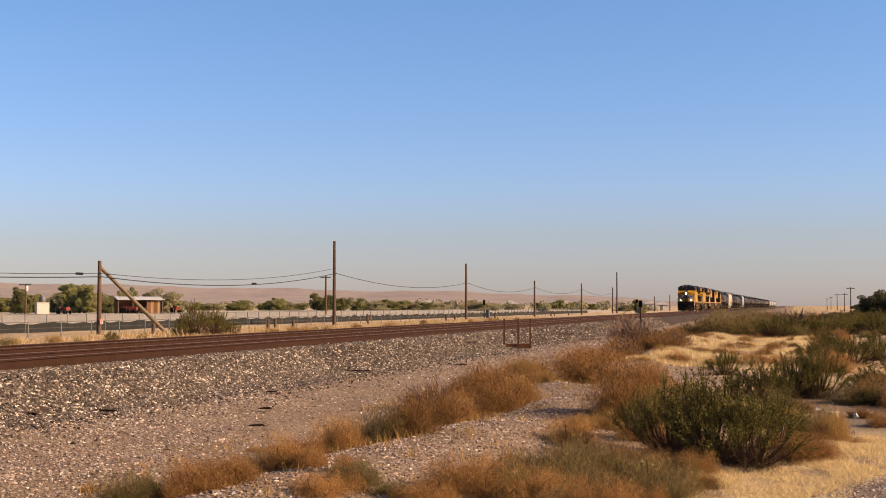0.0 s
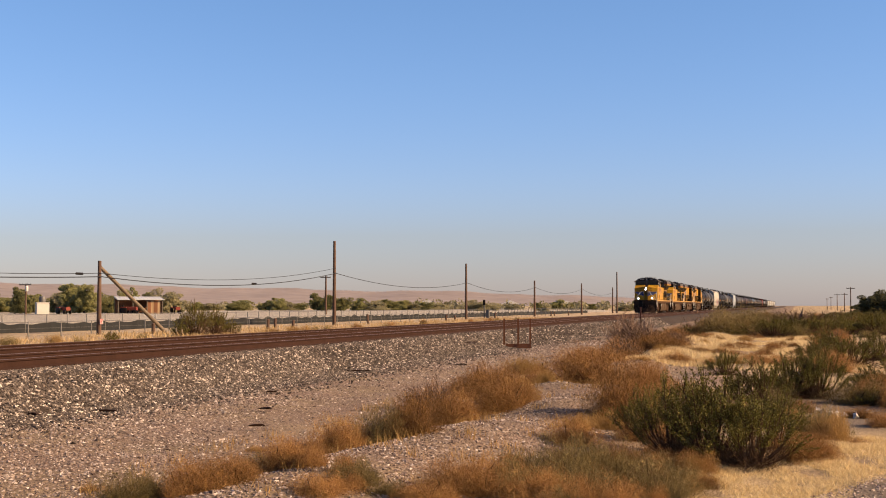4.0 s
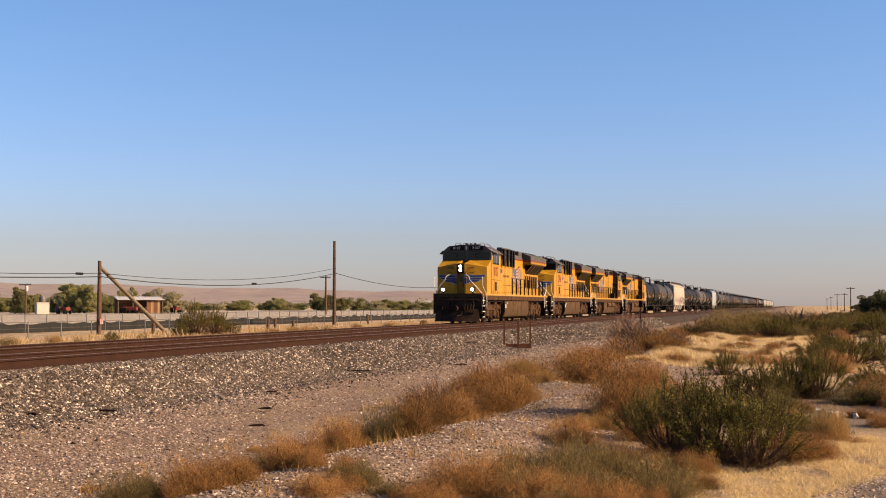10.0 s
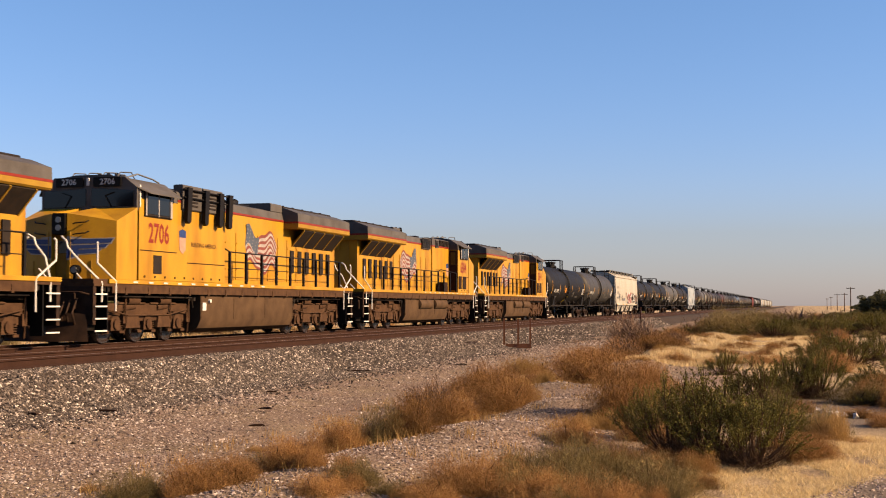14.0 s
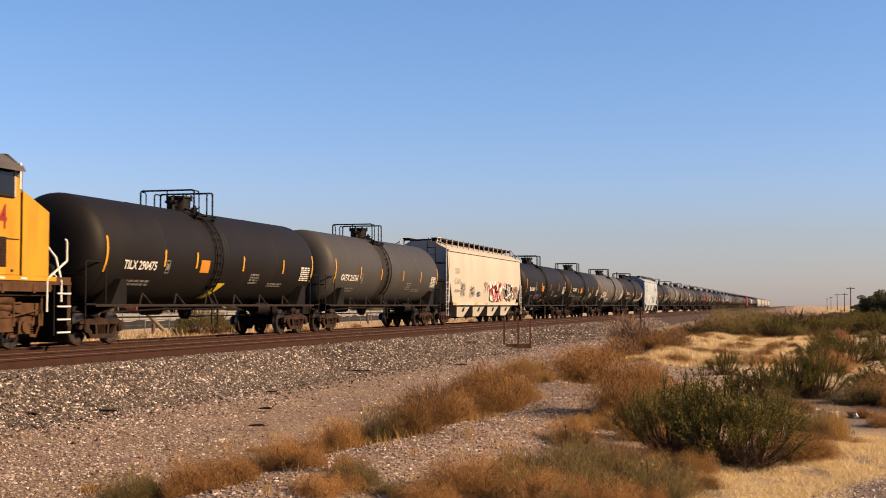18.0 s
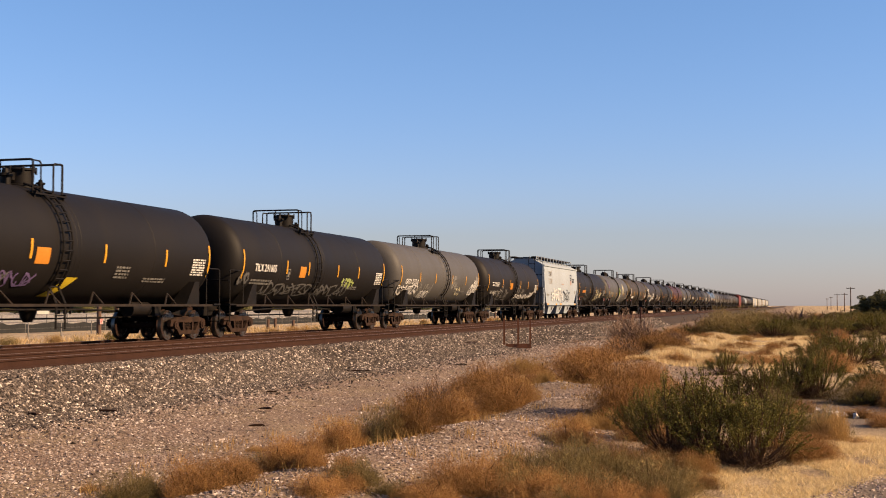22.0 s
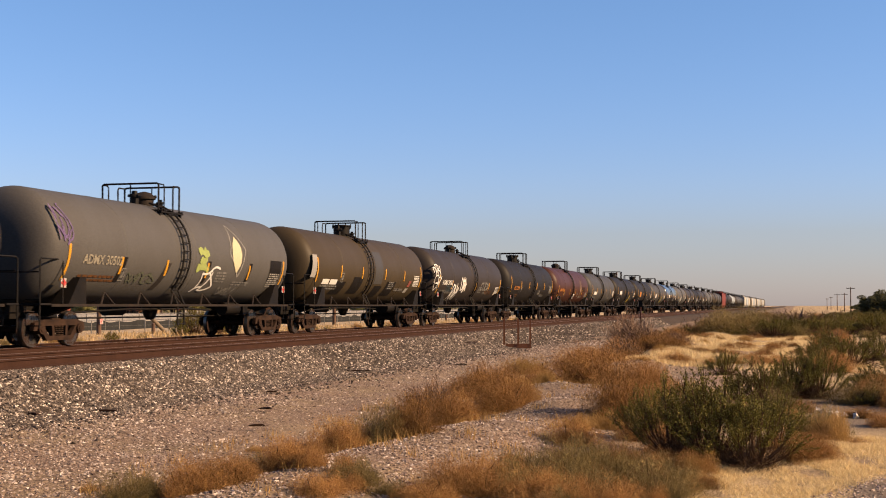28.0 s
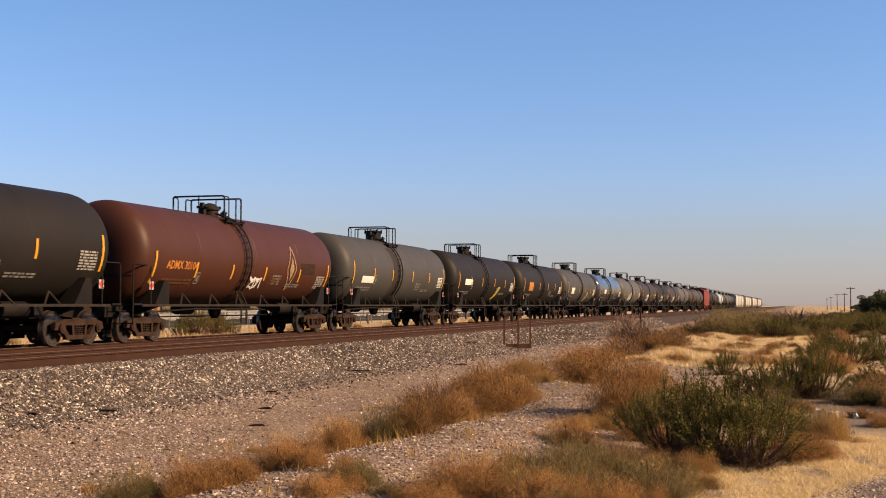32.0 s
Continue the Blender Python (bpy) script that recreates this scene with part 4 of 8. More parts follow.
def tank_fittings(half):
    """Everything under and at the ends of a tank of that half length."""
    sills = []
    for s in (-1, 1):
        e = half + 0.35
        sill = Shape()
        sills.append(sill)
        sill.box(-0.3, 0.3, min(s * (half - 2.3), s * e), max(s * (half - 2.3), s * e), 0.72, 1.06)
        sill.box(-1.48, 1.48, min(s * (half - 0.15), s * e), max(s * (half - 0.15), s * e), 1.07, 1.12)
        sill.prism([(-1.35, 1.06), (1.35, 1.06), (0.5, 0.78), (-0.5, 0.78)], "y", s * (half - 1.5) - 0.15, s * (half - 1.5) + 0.15)
    sides = []
    for s in (-1, 1):
        side = Shape()
        sides.append(side)
        side.box(min(s * 1.4, s * 1.46), max(s * 1.4, s * 1.46), -half + 0.2, half - 0.2, 1.03, 1.1)
        for k in range(6):
            y = (-half + 3.0) + (2 * half - 6.0) * k / 5
            side.pipe([(s * 1.42, y - 0.36, 1.08), (s * 1.3, y, 1.42), (s * 1.42, y + 0.36, 1.08)], 0.026, 5)
    saddles = []
    for s in (-1, 1):
        for m in (-1, 1):
            y = s * (half - 1.5)
            saddle = Shape()
            saddles.append(saddle)
            saddle.hull([(m * 1.45, y - 0.5, 1.1), (m * 1.45, y + 0.35, 1.1), (m * 1.5, y + 0.25, 1.8), (m * 1.5, y - 0.05, 1.8), (m * 0.9, y - 0.5, 1.1), (m * 0.9, y + 0.35, 1.1), (m * 1.2, y + 0.25, 1.8), (m * 1.2, y - 0.05, 1.8)],
                        [(0, 1, 2, 3), (7, 6, 5, 4), (0, 4, 5, 1), (1, 5, 6, 2), (2, 6, 7, 3), (3, 7, 4, 0)])
    end_rails = []
    for s in (-1, 1):
        ends = Shape()
        end_rails.append(ends)
        for m in (-1, 1):
            y = s * (half + 0.32)
            ends.pipe([(m * 1.45, y, 0.5), (m * 1.45, y, 2.18), (m * 1.43, y - s * 0.06, 2.24), (m * 1.45, s * (half - 0.62), 2.24), (m * 1.47, s * (half - 0.68), 2.18), (m * 1.47, s * (half - 0.68), 1.1)], 0.022)
            for k in range(3):
                ends.pipe([(m * 1.45, y, 0.55 + 0.33 * k), (m * 1.05, y, 0.55 + 0.33 * k)], 0.016, 5)
            ends.pipe([(m * 1.05, y, 0.55), (m * 1.05, y, 1.08)], 0.016, 5)
        ends.pipe([(-1.4, s * (half + 0.3), 1.9), (1.4, s * (half + 0.3), 1.9)], 0.02)
        ends.rod((-0.8, s * (half + 0.2), 1.75), (-0.8, s * (half + 0.24), 1.75), 0.28, 16)
    brake = Shape()
    brake.rod((-0.5, -1.9, 0.95), (-0.5, -0.9, 0.95), 0.2, 12)
    brake.rod((0.7, half - 4.3, 0.95), (0.7, half - 3.2, 0.95), 0.22, 12)
    brake.box(0.4, 0.9, half - 3.0, half - 2.6, 0.75, 1.05)
    brake.pipe([(0.3, -half + 2.5, 0.85), (0.3, -2, 0.95), (0.3, 2, 0.95), (0.3, half - 2.5, 0.85)], 0.03)
    brake.pipe([(-0.2, -half + 2.5, 0.7), (-0.2, half - 2.5, 0.7)], 0.025)
    brake.lathe([(0.62, 0.12), (0.75, 0.2), (1.0, 0.26), (1.1, 0.3)], "z", 14)
    brake.box(-1.3, 1.3, -0.1, 0.1, 0.98, 1.06)
    ladder = Shape()
    arc = [math.radians(a) for a in range(-42, 76, 9)]
    for dy in (0.0, 0.42):
        pts = [((R_TANK + 0.09) * math.cos(a), 0.2 + dy, ZC_TANK + (R_TANK + 0.09) * math.sin(a)) for a in arc]
        ladder.pipe([(1.42, 0.2 + dy, 0.45)] + [(1.42, 0.2 + dy, 1.1)] + pts, 0.032)
    for a in arc[::1]:
        x, z = (R_TANK + 0.09) * math.cos(a), ZC_TANK + (R_TANK + 0.09) * math.sin(a)
        ladder.pipe([(x, 0.2, z), (x, 0.62, z)], 0.022, 5)
    for z in (0.5, 0.8):
        ladder.pipe([(1.42, 0.2, z), (1.42, 0.62, z)], 0.016, 5)
    couplers = [coupler_shape(s * (half + 0.95), s).mesh("coupler", RUST) for s in (-1, 1)]
    made = [(name, sh.mesh(name, m)) for name, shapes, m in (("centre_sill", sills, BLACK), ("side_sill", sides, GRILLE), ("saddle", saddles, BLACK), ("end_rail", end_rails, BLACK),
                                                            ("brake_gear", [brake], BLACK), ("ladder", [ladder], BLACK)) for sh in shapes]
    return made, couplers


SHORT, LONG = 8.02, 8.28          # half lengths of the two tank sizes
FITTINGS = {h: tank_fittings(h) for h in (SHORT, LONG)}
STRIPS = {(h, z): wrap(strips2d([(-0.05, 0.05, -h, h)], 10), R_TANK, ZC_TANK, 0, z, 1).mesh("reflector_strip", REFLECTOR) for h in (0.25, 0.5) for z in (2.46, 2.17)}


def tank_car(label, colour, y, marks="", ink=None, deco=(), domed=True, detail=True, half=SHORT, strips=(-4.4, -1.7, 1.5, 4.4), strip_z=2.46, end_strip=7.13,
             number_at=-5.4, number_z=2.28, top_at=0.0, ladder_at=-0.7, stain_at=None, placard=True):
    rng = random.Random(int(y * 10))
    car = thing("tank_car", label, "tank car", "freight cars of the train")
    body = part("tank", tank_body_mesh(half, colour), None, car)
    fittings, couplers = FITTINGS[half]
    for name, me in fittings:
        part(name, me, None, car, at=pose(0, ladder_at - 0.41, 0) if name == "ladder" else None)
    for me in couplers:
        part("coupler", me, None, car)
    for s in (-1, 1):
        freight_truck(car, s * (half - 1.17))
    shift = pose(0, top_at, 0)
    for me in RAILING:
        part("railing", me, None, car, at=shift)
    part("grating", GRATING, None, car, at=shift)
    part("valve_housing" if domed else "manway", DOME if domed else MANWAY, None, car, at=pose(0, top_at - 0.45, 0))
    for dx, dy, k in ((0.0, -0.1, 1.0), (-0.3, 0.95, 0.75), (0.25, 0.9, 0.62)):
        part("valve", VALVE, None, car, at=pose(dx, top_at - 0.45 + dy, 4.08 * (1 - k)) @ Matrix.Diagonal((k, k, k, 1)))
    ink = ink or DECAL_WHITE
    if detail:
        for s in (0, 180):
            for yy in strips:
                part("reflector_strip", STRIPS[0.25, strip_z], None, body, at=pose(0, yy, 0, 0, 0, s))
            for yy in (-end_strip, end_strip):
                part("reflector_strip", STRIPS[0.5, strip_z], None, body, at=pose(0, yy, 0, 0, 0, s))
        if marks:
            part("reporting_mark", wrap(lettering(marks, 0.36), R_TANK, ZC_TANK, number_at, number_z), ink, body, "stencilled reporting mark")
        tagged(part("small_stencil", wrap(rows2d(rng, 1.9, 0.24, 2), R_TANK, ZC_TANK, number_at - 0.1, number_z - 0.46), DECAL_FAINT if ink is DECAL_WHITE else DECAL_BROWN, body), kind="stuff")
        part("data_stencil", wrap(rows2d(rng, 0.85, 0.55, 7), R_TANK, ZC_TANK, end_strip - 0.7, strip_z - 0.2), ink if ink is DECAL_WHITE else DECAL_GREY, body)
        part("test_stencil", wrap(rows2d(rng, 0.75, 0.4, 4), R_TANK, ZC_TANK, strips[2] + 1.1, 2.0), DECAL_FAINT, body)
        part("line_stencil", wrap(rows2d(rng, 1.3, 0.18, 2), R_TANK, ZC_TANK, strips[3] - 0.4, 1.82), DECAL_FAINT, body)
        part("plate_stencil", wrap(strips2d([(-0.13, 0.13, -0.2, -0.17), (-0.13, 0.13, 0.17, 0.2), (-0.13, -0.1, -0.2, 0.2), (0.1, 0.13, -0.2, 0.2), (-0.07, 0.07, -0.1, 0.1)]), R_TANK, ZC_TANK, strips[0] + 0.22, strip_z - 0.25), DECAL_FAINT, body)
        for s in (-1, 1) if placard else ():
            pl = Shape()
            pl.box(1.44, 1.47, s * 7.3 - 0.12, s * 7.3 + 0.12, 1.52, 1.76)
            pl.slot = 1
            pl.prism([(s * 7.3 - 0.12, 1.64), (s * 7.3, 1.52), (s * 7.3 + 0.12, 1.64), (s * 7.3, 1.76)], "x", 1.471, 1.476)
            part("placard", pl, [PALE, LAMP_RED], car, "red diamond placard")
        if stain_at is not None:
            part("spill_stain", wrap(strips2d([(-0.34, 0.34, -1.75, 1.1), (-0.2, 0.5, -1.4, 0.4)], 18), R_TANK, ZC_TANK, stain_at, 2.75, lift=0.009), STAIN, body)
        for name, shp, m in deco:
            tagged(part(name, shp, m, body), kind="stuff" if name in ("graffiti", "spray_scrawl") else "")
    car.matrix_basis = pose(TRACK_X, y, 0)
    moving.append((car, y, 0))
    return car


def hopper_car(label, paint, y, half, bays, marks, deco=(), bay=(1.6, 0.7, -0.2)):
    rng = random.Random(int(y * 7))
    car = thing("covered_hopper", label, "hopper car", "freight cars of the train")
    sh = Shape()
    n = 7
    prof = [(1.5, 1.22), (1.56, 1.6), (1.6, 2.4), (1.6, 3.2), (1.57, 3.75), (1.52, 4.05)]
    outline = prof + [(1.3, 4.2), (0.6, 4.55)] + [(-0.6, 4.55), (-1.3, 4.2)] + [(-x, z) for x, z in reversed(prof)]
    # the lower corners are cut away towards the ends
    stations = [(-half + 0.3, 2.5), (-half + 0.5, 2.2), (-half + 1.3, 1.22), (half - 1.3, 1.22), (half - 0.5, 2.2), (half - 0.3, 2.5)]
    n = len(outline)
    for yy, low in stations:
        for x, z in outline:
            zz = max(z, low + (z - 1.22) * 0.02)
            sx = np.interp(zz, [q for _, q in prof], [q for q, _ in prof]) * (1 if x > 0 else -1) if abs(x) > 1.45 and zz > z else x
            sh.v.append((float(sx), yy, float(zz)))
    for j in range(len(stations) - 1):
        for i in range(n):
            sh.f.append((j * n + i, j * n + (i + 1) % n, (j + 1) * n + (i + 1) % n, (j + 1) * n + i))
            sh.s.append(0)
    sh.f += [tuple(range(n)), tuple(range((len(stations) - 1) * n, len(stations) * n))]
    sh.s += [0, 0]
    body = part("body", sh, paint, car)
    for s in (-1, 1):
        part("side_sill", Shape().box(min(s * 1.5, s * 1.62), max(s * 1.5, s * 1.62), -half + 1.0, half - 1.0, 1.08, 1.24), paint, car)
        part("top_chord", Shape().box(min(s * 1.46, s * 1.6), max(s * 1.46, s * 1.6), -half + 0.1, half - 0.1, 4.0, 4.1), paint, car)
        for e in (-1, 1):
            a, b = sorted((e * (half - 0.32), e * (half - 0.1)))
            part("corner_post", Shape().prism([(s * 1.45, 1.24), (s * 1.58, 1.24), (s * 1.62, 2.6), (s * 1.54, 4.0), (s * 1.42, 4.0)], "y", a, b), paint, car)
    # sloping end sheets, stub platforms, air reservoirs
    for e in (-1, 1):
        sh = Shape()
        sh.hull([(-1.4, e * (half - 0.3), 3.3), (1.4, e * (half - 0.3), 3.3), (1.4, e * (half - 2.6), 1.3), (-1.4, e * (half - 2.6), 1.3), (-1.4, e * (half - 0.3), 3.4), (1.4, e * (half - 0.3), 3.4), (1.4, e * (half - 2.6), 1.4), (-1.4, e * (half - 2.6), 1.4)],
                [(0, 1, 2, 3), (7, 6, 5, 4), (0, 4, 5, 1), (1, 5, 6, 2), (2, 6, 7, 3), (3, 7, 4, 0)])
        part("end_sheet", sh, GRILLE, car)
        a, b = sorted((e * (half - 1.6), e * (half + 0.35)))
        part("centre_sill", Shape().box(-0.3, 0.3, a, b, 0.74, 1.07), GRILLE, car)
        a, b = sorted((e * (half - 0.3), e * (half + 0.35)))
        part("end_platform", Shape().box(-1.5, 1.5, a, b, 1.08, 1.13), GRILLE, car)
        part("air_reservoir", Shape().lathe([(-0.5, 0.1), (-0.42, 0.24), (0.52, 0.24), (0.6, 0.1)], "x", 14, (0, e * (half - 0.2), 1.6)), GALV, car)
        part("cross_rail", Shape().pipe([(-1.5, e * (half + 0.1), 2.35), (1.5, e * (half + 0.1), 2.35)], 0.03), GRILLE, car)
    # outlet bays
    step = (2 * half - 4.2) / bays
    for k in range(bays):
        c = -half + 2.1 + step * (k + 0.5)
        sh = Shape()
        v = []
        for z, wy, wx, move in ((1.2, bay[0], 1.5, 0.0), (0.42, bay[1], 1.28, bay[2])):
            v += [(-wx, c - wy + move, z), (wx, c - wy + move, z), (wx, c + wy + move, z), (-wx, c + wy + move, z)]
        sh.hull(v, [(3, 2, 1, 0), (4, 5, 6, 7)] + [(i, (i + 1) % 4, 4 + (i + 1) % 4, 4 + i) for i in range(4)])
        outlet = part("outlet_bay", sh, paint, car)
        sh = Shape()
        sh.box(-0.8, 0.8, c - step * 0.16, c + step * 0.16, 0.34, 0.438)
        sh.rod((-1.2, c, 0.38), (1.2, c, 0.38), 0.035)
        sh.box(0.95, 1.02, c - 0.12, c + 0.12, 0.75, 0.95)
        part("outlet_gate", sh, GRILLE, outlet)
        part("rust_plate", Shape().hull([(1.4, c - 0.15, 0.72), (1.4, c + 0.2, 0.72), (1.455, c + 0.25, 0.95), (1.455, c - 0.1, 0.95)], [(0, 1, 2, 3)]), RUST, outlet)
    # roof walk, hatches, rail posts, ladders
    sh = Shape()
    for s in (-1, 1):
        sh.box(s * 0.8 - 0.2, s * 0.8 + 0.2, -half + 0.1, half - 0.1, 4.66, 4.72)
    for k in range(int(2 * half / 1.1)):
        yy = -half + 0.4 + k * 1.1
        sh.box(-0.98, 0.98, yy, yy + 0.05, 4.58, 4.66)
    part("running_board", sh, GRILLE, car)
    sh = Shape()
    sh.box(-0.28, 0.28, -half + 1.2, half - 1.2, 4.6, 4.72, 0.03)
    part("roof_hatch", sh, paint, car)
    post = Shape().box(-0.025, 0.025, -0.045, 0.045, 4.3, 4.76).mesh("roof_post", paint)
    for s in (-1, 1):
        for k in range(int(2 * half / 1.25)):
            part("roof_post", post, None, car, at=pose(s * 1.03, -half + 0.5 + k * 1.25, 0))
        for e in (-1, 1):
            part("roof_hand_rail", Shape().pipe([(s * 1.03, e * (half + 0.3), 4.4), (s * 1.03, e * half, 4.7), (s * 1.03, e * (half - 0.5), 4.74)], 0.028), paint, car)
            part("corner_rail", Shape().pipe([(s * 1.5, e * (half + 0.05), 1.1), (s * 1.5, e * (half + 0.05), 4.3), (s * 1.03, e * (half + 0.1), 4.55)], 0.03), paint, car)
            sh = Shape()
            for d in (-0.04, 0.42):
                sh.pipe([(s * 1.58, e * (half + 0.3 - d), 0.5), (s * 1.58, e * (half + 0.3 - d), 2.4)], 0.022)
            for k in range(6):
                sh.pipe([(s * 1.58, e * (half + 0.34), 0.55 + 0.35 * k), (s * 1.58, e * (half - 0.12), 0.55 + 0.35 * k)], 0.018)
            part("side_ladder", sh, paint, car)
    for e in (-1, 1):
        sh = Shape()
        for x in (0.45, 0.9):
            sh.pipe([(x, e * (half + 0.05), 1.1), (x, e * (half + 0.05), 4.5), (x, e * (half - 0.2), 4.7)], 0.025)
        for k in range(9):
            sh.pipe([(0.45, e * (half + 0.05), 1.3 + 0.36 * k), (0.9, e * (half + 0.05), 1.3 + 0.36 * k)], 0.018)
        part("end_ladder", sh, GRILLE, car)
    for s in (-1, 1):
        part("coupler", coupler_shape(s * (half + 0.65), s), RUST, car)
        freight_truck(car, s * (half - 1.15))
    if marks:
        for k, words in enumerate(marks.split()):
            part("reporting_mark", flat_text(words, 0.44 if half > 9 else 0.55, 1.606, -half * 0.79 if half > 9 else -half * 0.67, (2.95 if half > 9 else 3.45) - 0.56 * k), DECAL_GREY, body)
    sh = Shape()
    bars(sh, 1.602, -half * 0.85, -half * 0.72, 1.8, 1.95, 3, rng)
    bars(sh, 1.602, half * 0.78, half * 0.86, 2.0, 2.3, 3, rng)
    tagged(part("small_stencil", sh, DECAL_GREY, body), kind="stuff")
    for yy in (-half + 1.4, -half * 0.35, -0.6, half - 1.4):
        part("reflector_strip", patch(Shape(), 1.622, yy - 0.3, yy + 0.3, 1.1, 1.22, 0.006), REFLECTOR, body)
    for layer, (name, flat, m, yy, zz) in enumerate(deco):
        pts, faces = flat
        tagged(part(name, Shape().add([(1.61 + 0.004 * layer, yy + u, zz + v) for u, v in pts], faces), m, body), kind="stuff")
    car.matrix_basis = pose(TRACK_X, y, 0)
    moving.append((car, y, 0))
    return car


moving = []
locomotive("yellow and grey diesel locomotive leading the train, headlights on", "8107", True, 250.15, False)
locomotive("yellow and grey diesel locomotive, second in the train", "2706", False, 272.45, False)
locomotive("weathered yellow diesel locomotive running cab backwards", "6584", False, 294.75, True)
locomotive("yellow diesel locomotive running cab backwards, ahead of black tank car", "2614", False, 317.05, True)


STAIN = surface("dark_spill_stain", (0.03, 0.025, 0.021), 0.7, second=(0.055, 0.046, 0.04), scale=3, mix=0.8, streak=4)


def tank_paint(name, c, rough=0.5, dirt=(0.1, 0.085, 0.07), mix=0.35):
    m = surface(name, c, rough, second=dirt, scale=0.8, mix=mix, streak=2.5, fine=25, bump=0.04, lean=0.55)
    m.node_tree.nodes["Principled BSDF"].inputs["Specular IOR Level"].default_value = 0.12 if rough > 0.3 else 0.5
    return m


BLACK_TANK = tank_paint("black_tank_paint", (0.0125, 0.0105, 0.0097), 0.6, (0.026, 0.021, 0.0175))
DARK_TANK = tank_paint("charcoal_tank_paint", (0.0185, 0.015, 0.013), 0.6, (0.034, 0.027, 0.022))
GREY_TANK = tank_paint("grey_tank_paint", (0.078, 0.074, 0.071), 0.55, (0.05, 0.044, 0.04))
MID_TANK = tank_paint("mid_grey_tank_paint", (0.12, 0.115, 0.11), 0.55, (0.08, 0.071, 0.063))
OLIVE_TANK = tank_paint("olive_brown_tank_paint", (0.075, 0.055, 0.03), 0.55, (0.045, 0.034, 0.022))
BROWN_TANK = tank_paint("grey_brown_tank_paint", (0.05, 0.04, 0.035), 0.55, (0.033, 0.0265, 0.023))
RED_TANK = tank_paint("oxide_red_tank_paint", (0.085, 0.03, 0.018), 0.5, (0.045, 0.019, 0.013))
SHINY_TANK = tank_paint("glossy_dark_tank_paint", (0.06, 0.06, 0.065), 0.15, (0.08, 0.07, 0.06), 0.2)
g = random.Random(5)


def sprayed(w, h, n, thick, y, z, m, name="spray_scrawl"):
    return (name, wrap(scrawl2d(g, w, h, n, thick), R_TANK, ZC_TANK, y, z, lift=0.019), m)


def panel(w, h, y, z, m, name="panel", lean=0.0):
    pts, faces = strips2d([(-w / 2, w / 2, -h / 2, h / 2)])
    return (name, wrap(([(u + lean * v, v) for u, v in pts], faces), R_TANK, ZC_TANK, y, z, lift=0.012), m)


def blotch2d(rng, w, h, n, r):
    """Overspray: many small ragged spots over an area."""
    pts, faces = [], []
    for k in range(n):
        cx, cz, q = rng.uniform(-w / 2, w / 2), rng.uniform(-h / 2, h / 2), r * rng.uniform(0.4, 1.0)
        i = len(pts)
        for j in range(7):
            a = j * 0.8976 + rng.uniform(-0.2, 0.2)
            d = q * rng.uniform(0.6, 1.1)
            pts.append((cx + d * 1.2 * math.cos(a), cz + d * math.sin(a)))
        faces.append(tuple(range(i, i + 7)))
    return pts, faces


def letters2d(rng, w, h, n, thick):
    """A row of tangled angular strokes, tipped over and overlapping, that spell nothing."""
    pts, faces = [], []
    for k in range(n):
        u0, cw = -w / 2 + w * k / n, w / n
        path = rng.choice((((0.0, 0.9), (1.0, 1.0), (0.5, 0.95), (0.45, 0.0)), ((1.0, 0.9), (0.2, 1.0), (0.05, 0.1), (1.0, 0.0)), ((0.0, 0.0), (0.1, 1.0), (0.5, 0.35), (0.9, 1.0), (1.0, 0.0)),
                           ((0.0, 0.0), (0.5, 1.0), (1.0, 0.0), (0.75, 0.4), (0.2, 0.4)), ((0.05, 0.0), (0.1, 1.0), (0.85, 0.9), (0.8, 0.55), (0.1, 0.5), (1.0, 0.0)), ((1.0, 0.95), (0.1, 0.8), (0.9, 0.35), (0.0, 0.05))))
        tip, lean = rng.choice((0, 1)), rng.uniform(-0.5, 0.5)
        if rng.random() < 0.5:
            path = [(z, x) for x, z in path]
        nodes = [(u0 + cw * (1.35 * x - 0.17 + lean * (z - 0.5) + rng.uniform(-0.15, 0.15)), h * ((1 - z if tip else z) - 0.5 + rng.uniform(-0.12, 0.12))) for x, z in path]
        nodes.append((u0 + cw * rng.uniform(0.0, 1.3), h * rng.uniform(-0.4, 0.4)))
        for (a, b), (c, d) in zip(nodes, nodes[1:]):
            ln = math.hypot(c - a, d - b)
            if ln < 1e-3:
                continue
            steps = max(2, int(ln / 0.12))
            nx, nz = -(d - b) / ln * thick / 2, (c - a) / ln * thick / 2
            bend = rng.uniform(-0.18, 0.18) * ln
            path = []
            for j in range(steps + 1):
                q = j / steps
                e = bend * 4 * q * (1 - q) / thick * 2
                path.append((a + (c - a) * q + nx * e, b + (d - b) * q + nz * e))
            i = len(pts)
            for x, z in path:
                pts += [(x - nx - nz * 0.2, z - nz), (x + nx + nz * 0.2, z + nz)]
            faces += [(i + 2 * j, i + 2 * j + 1, i + 2 * j + 3, i + 2 * j + 2) for j in range(steps)]
    return pts, faces


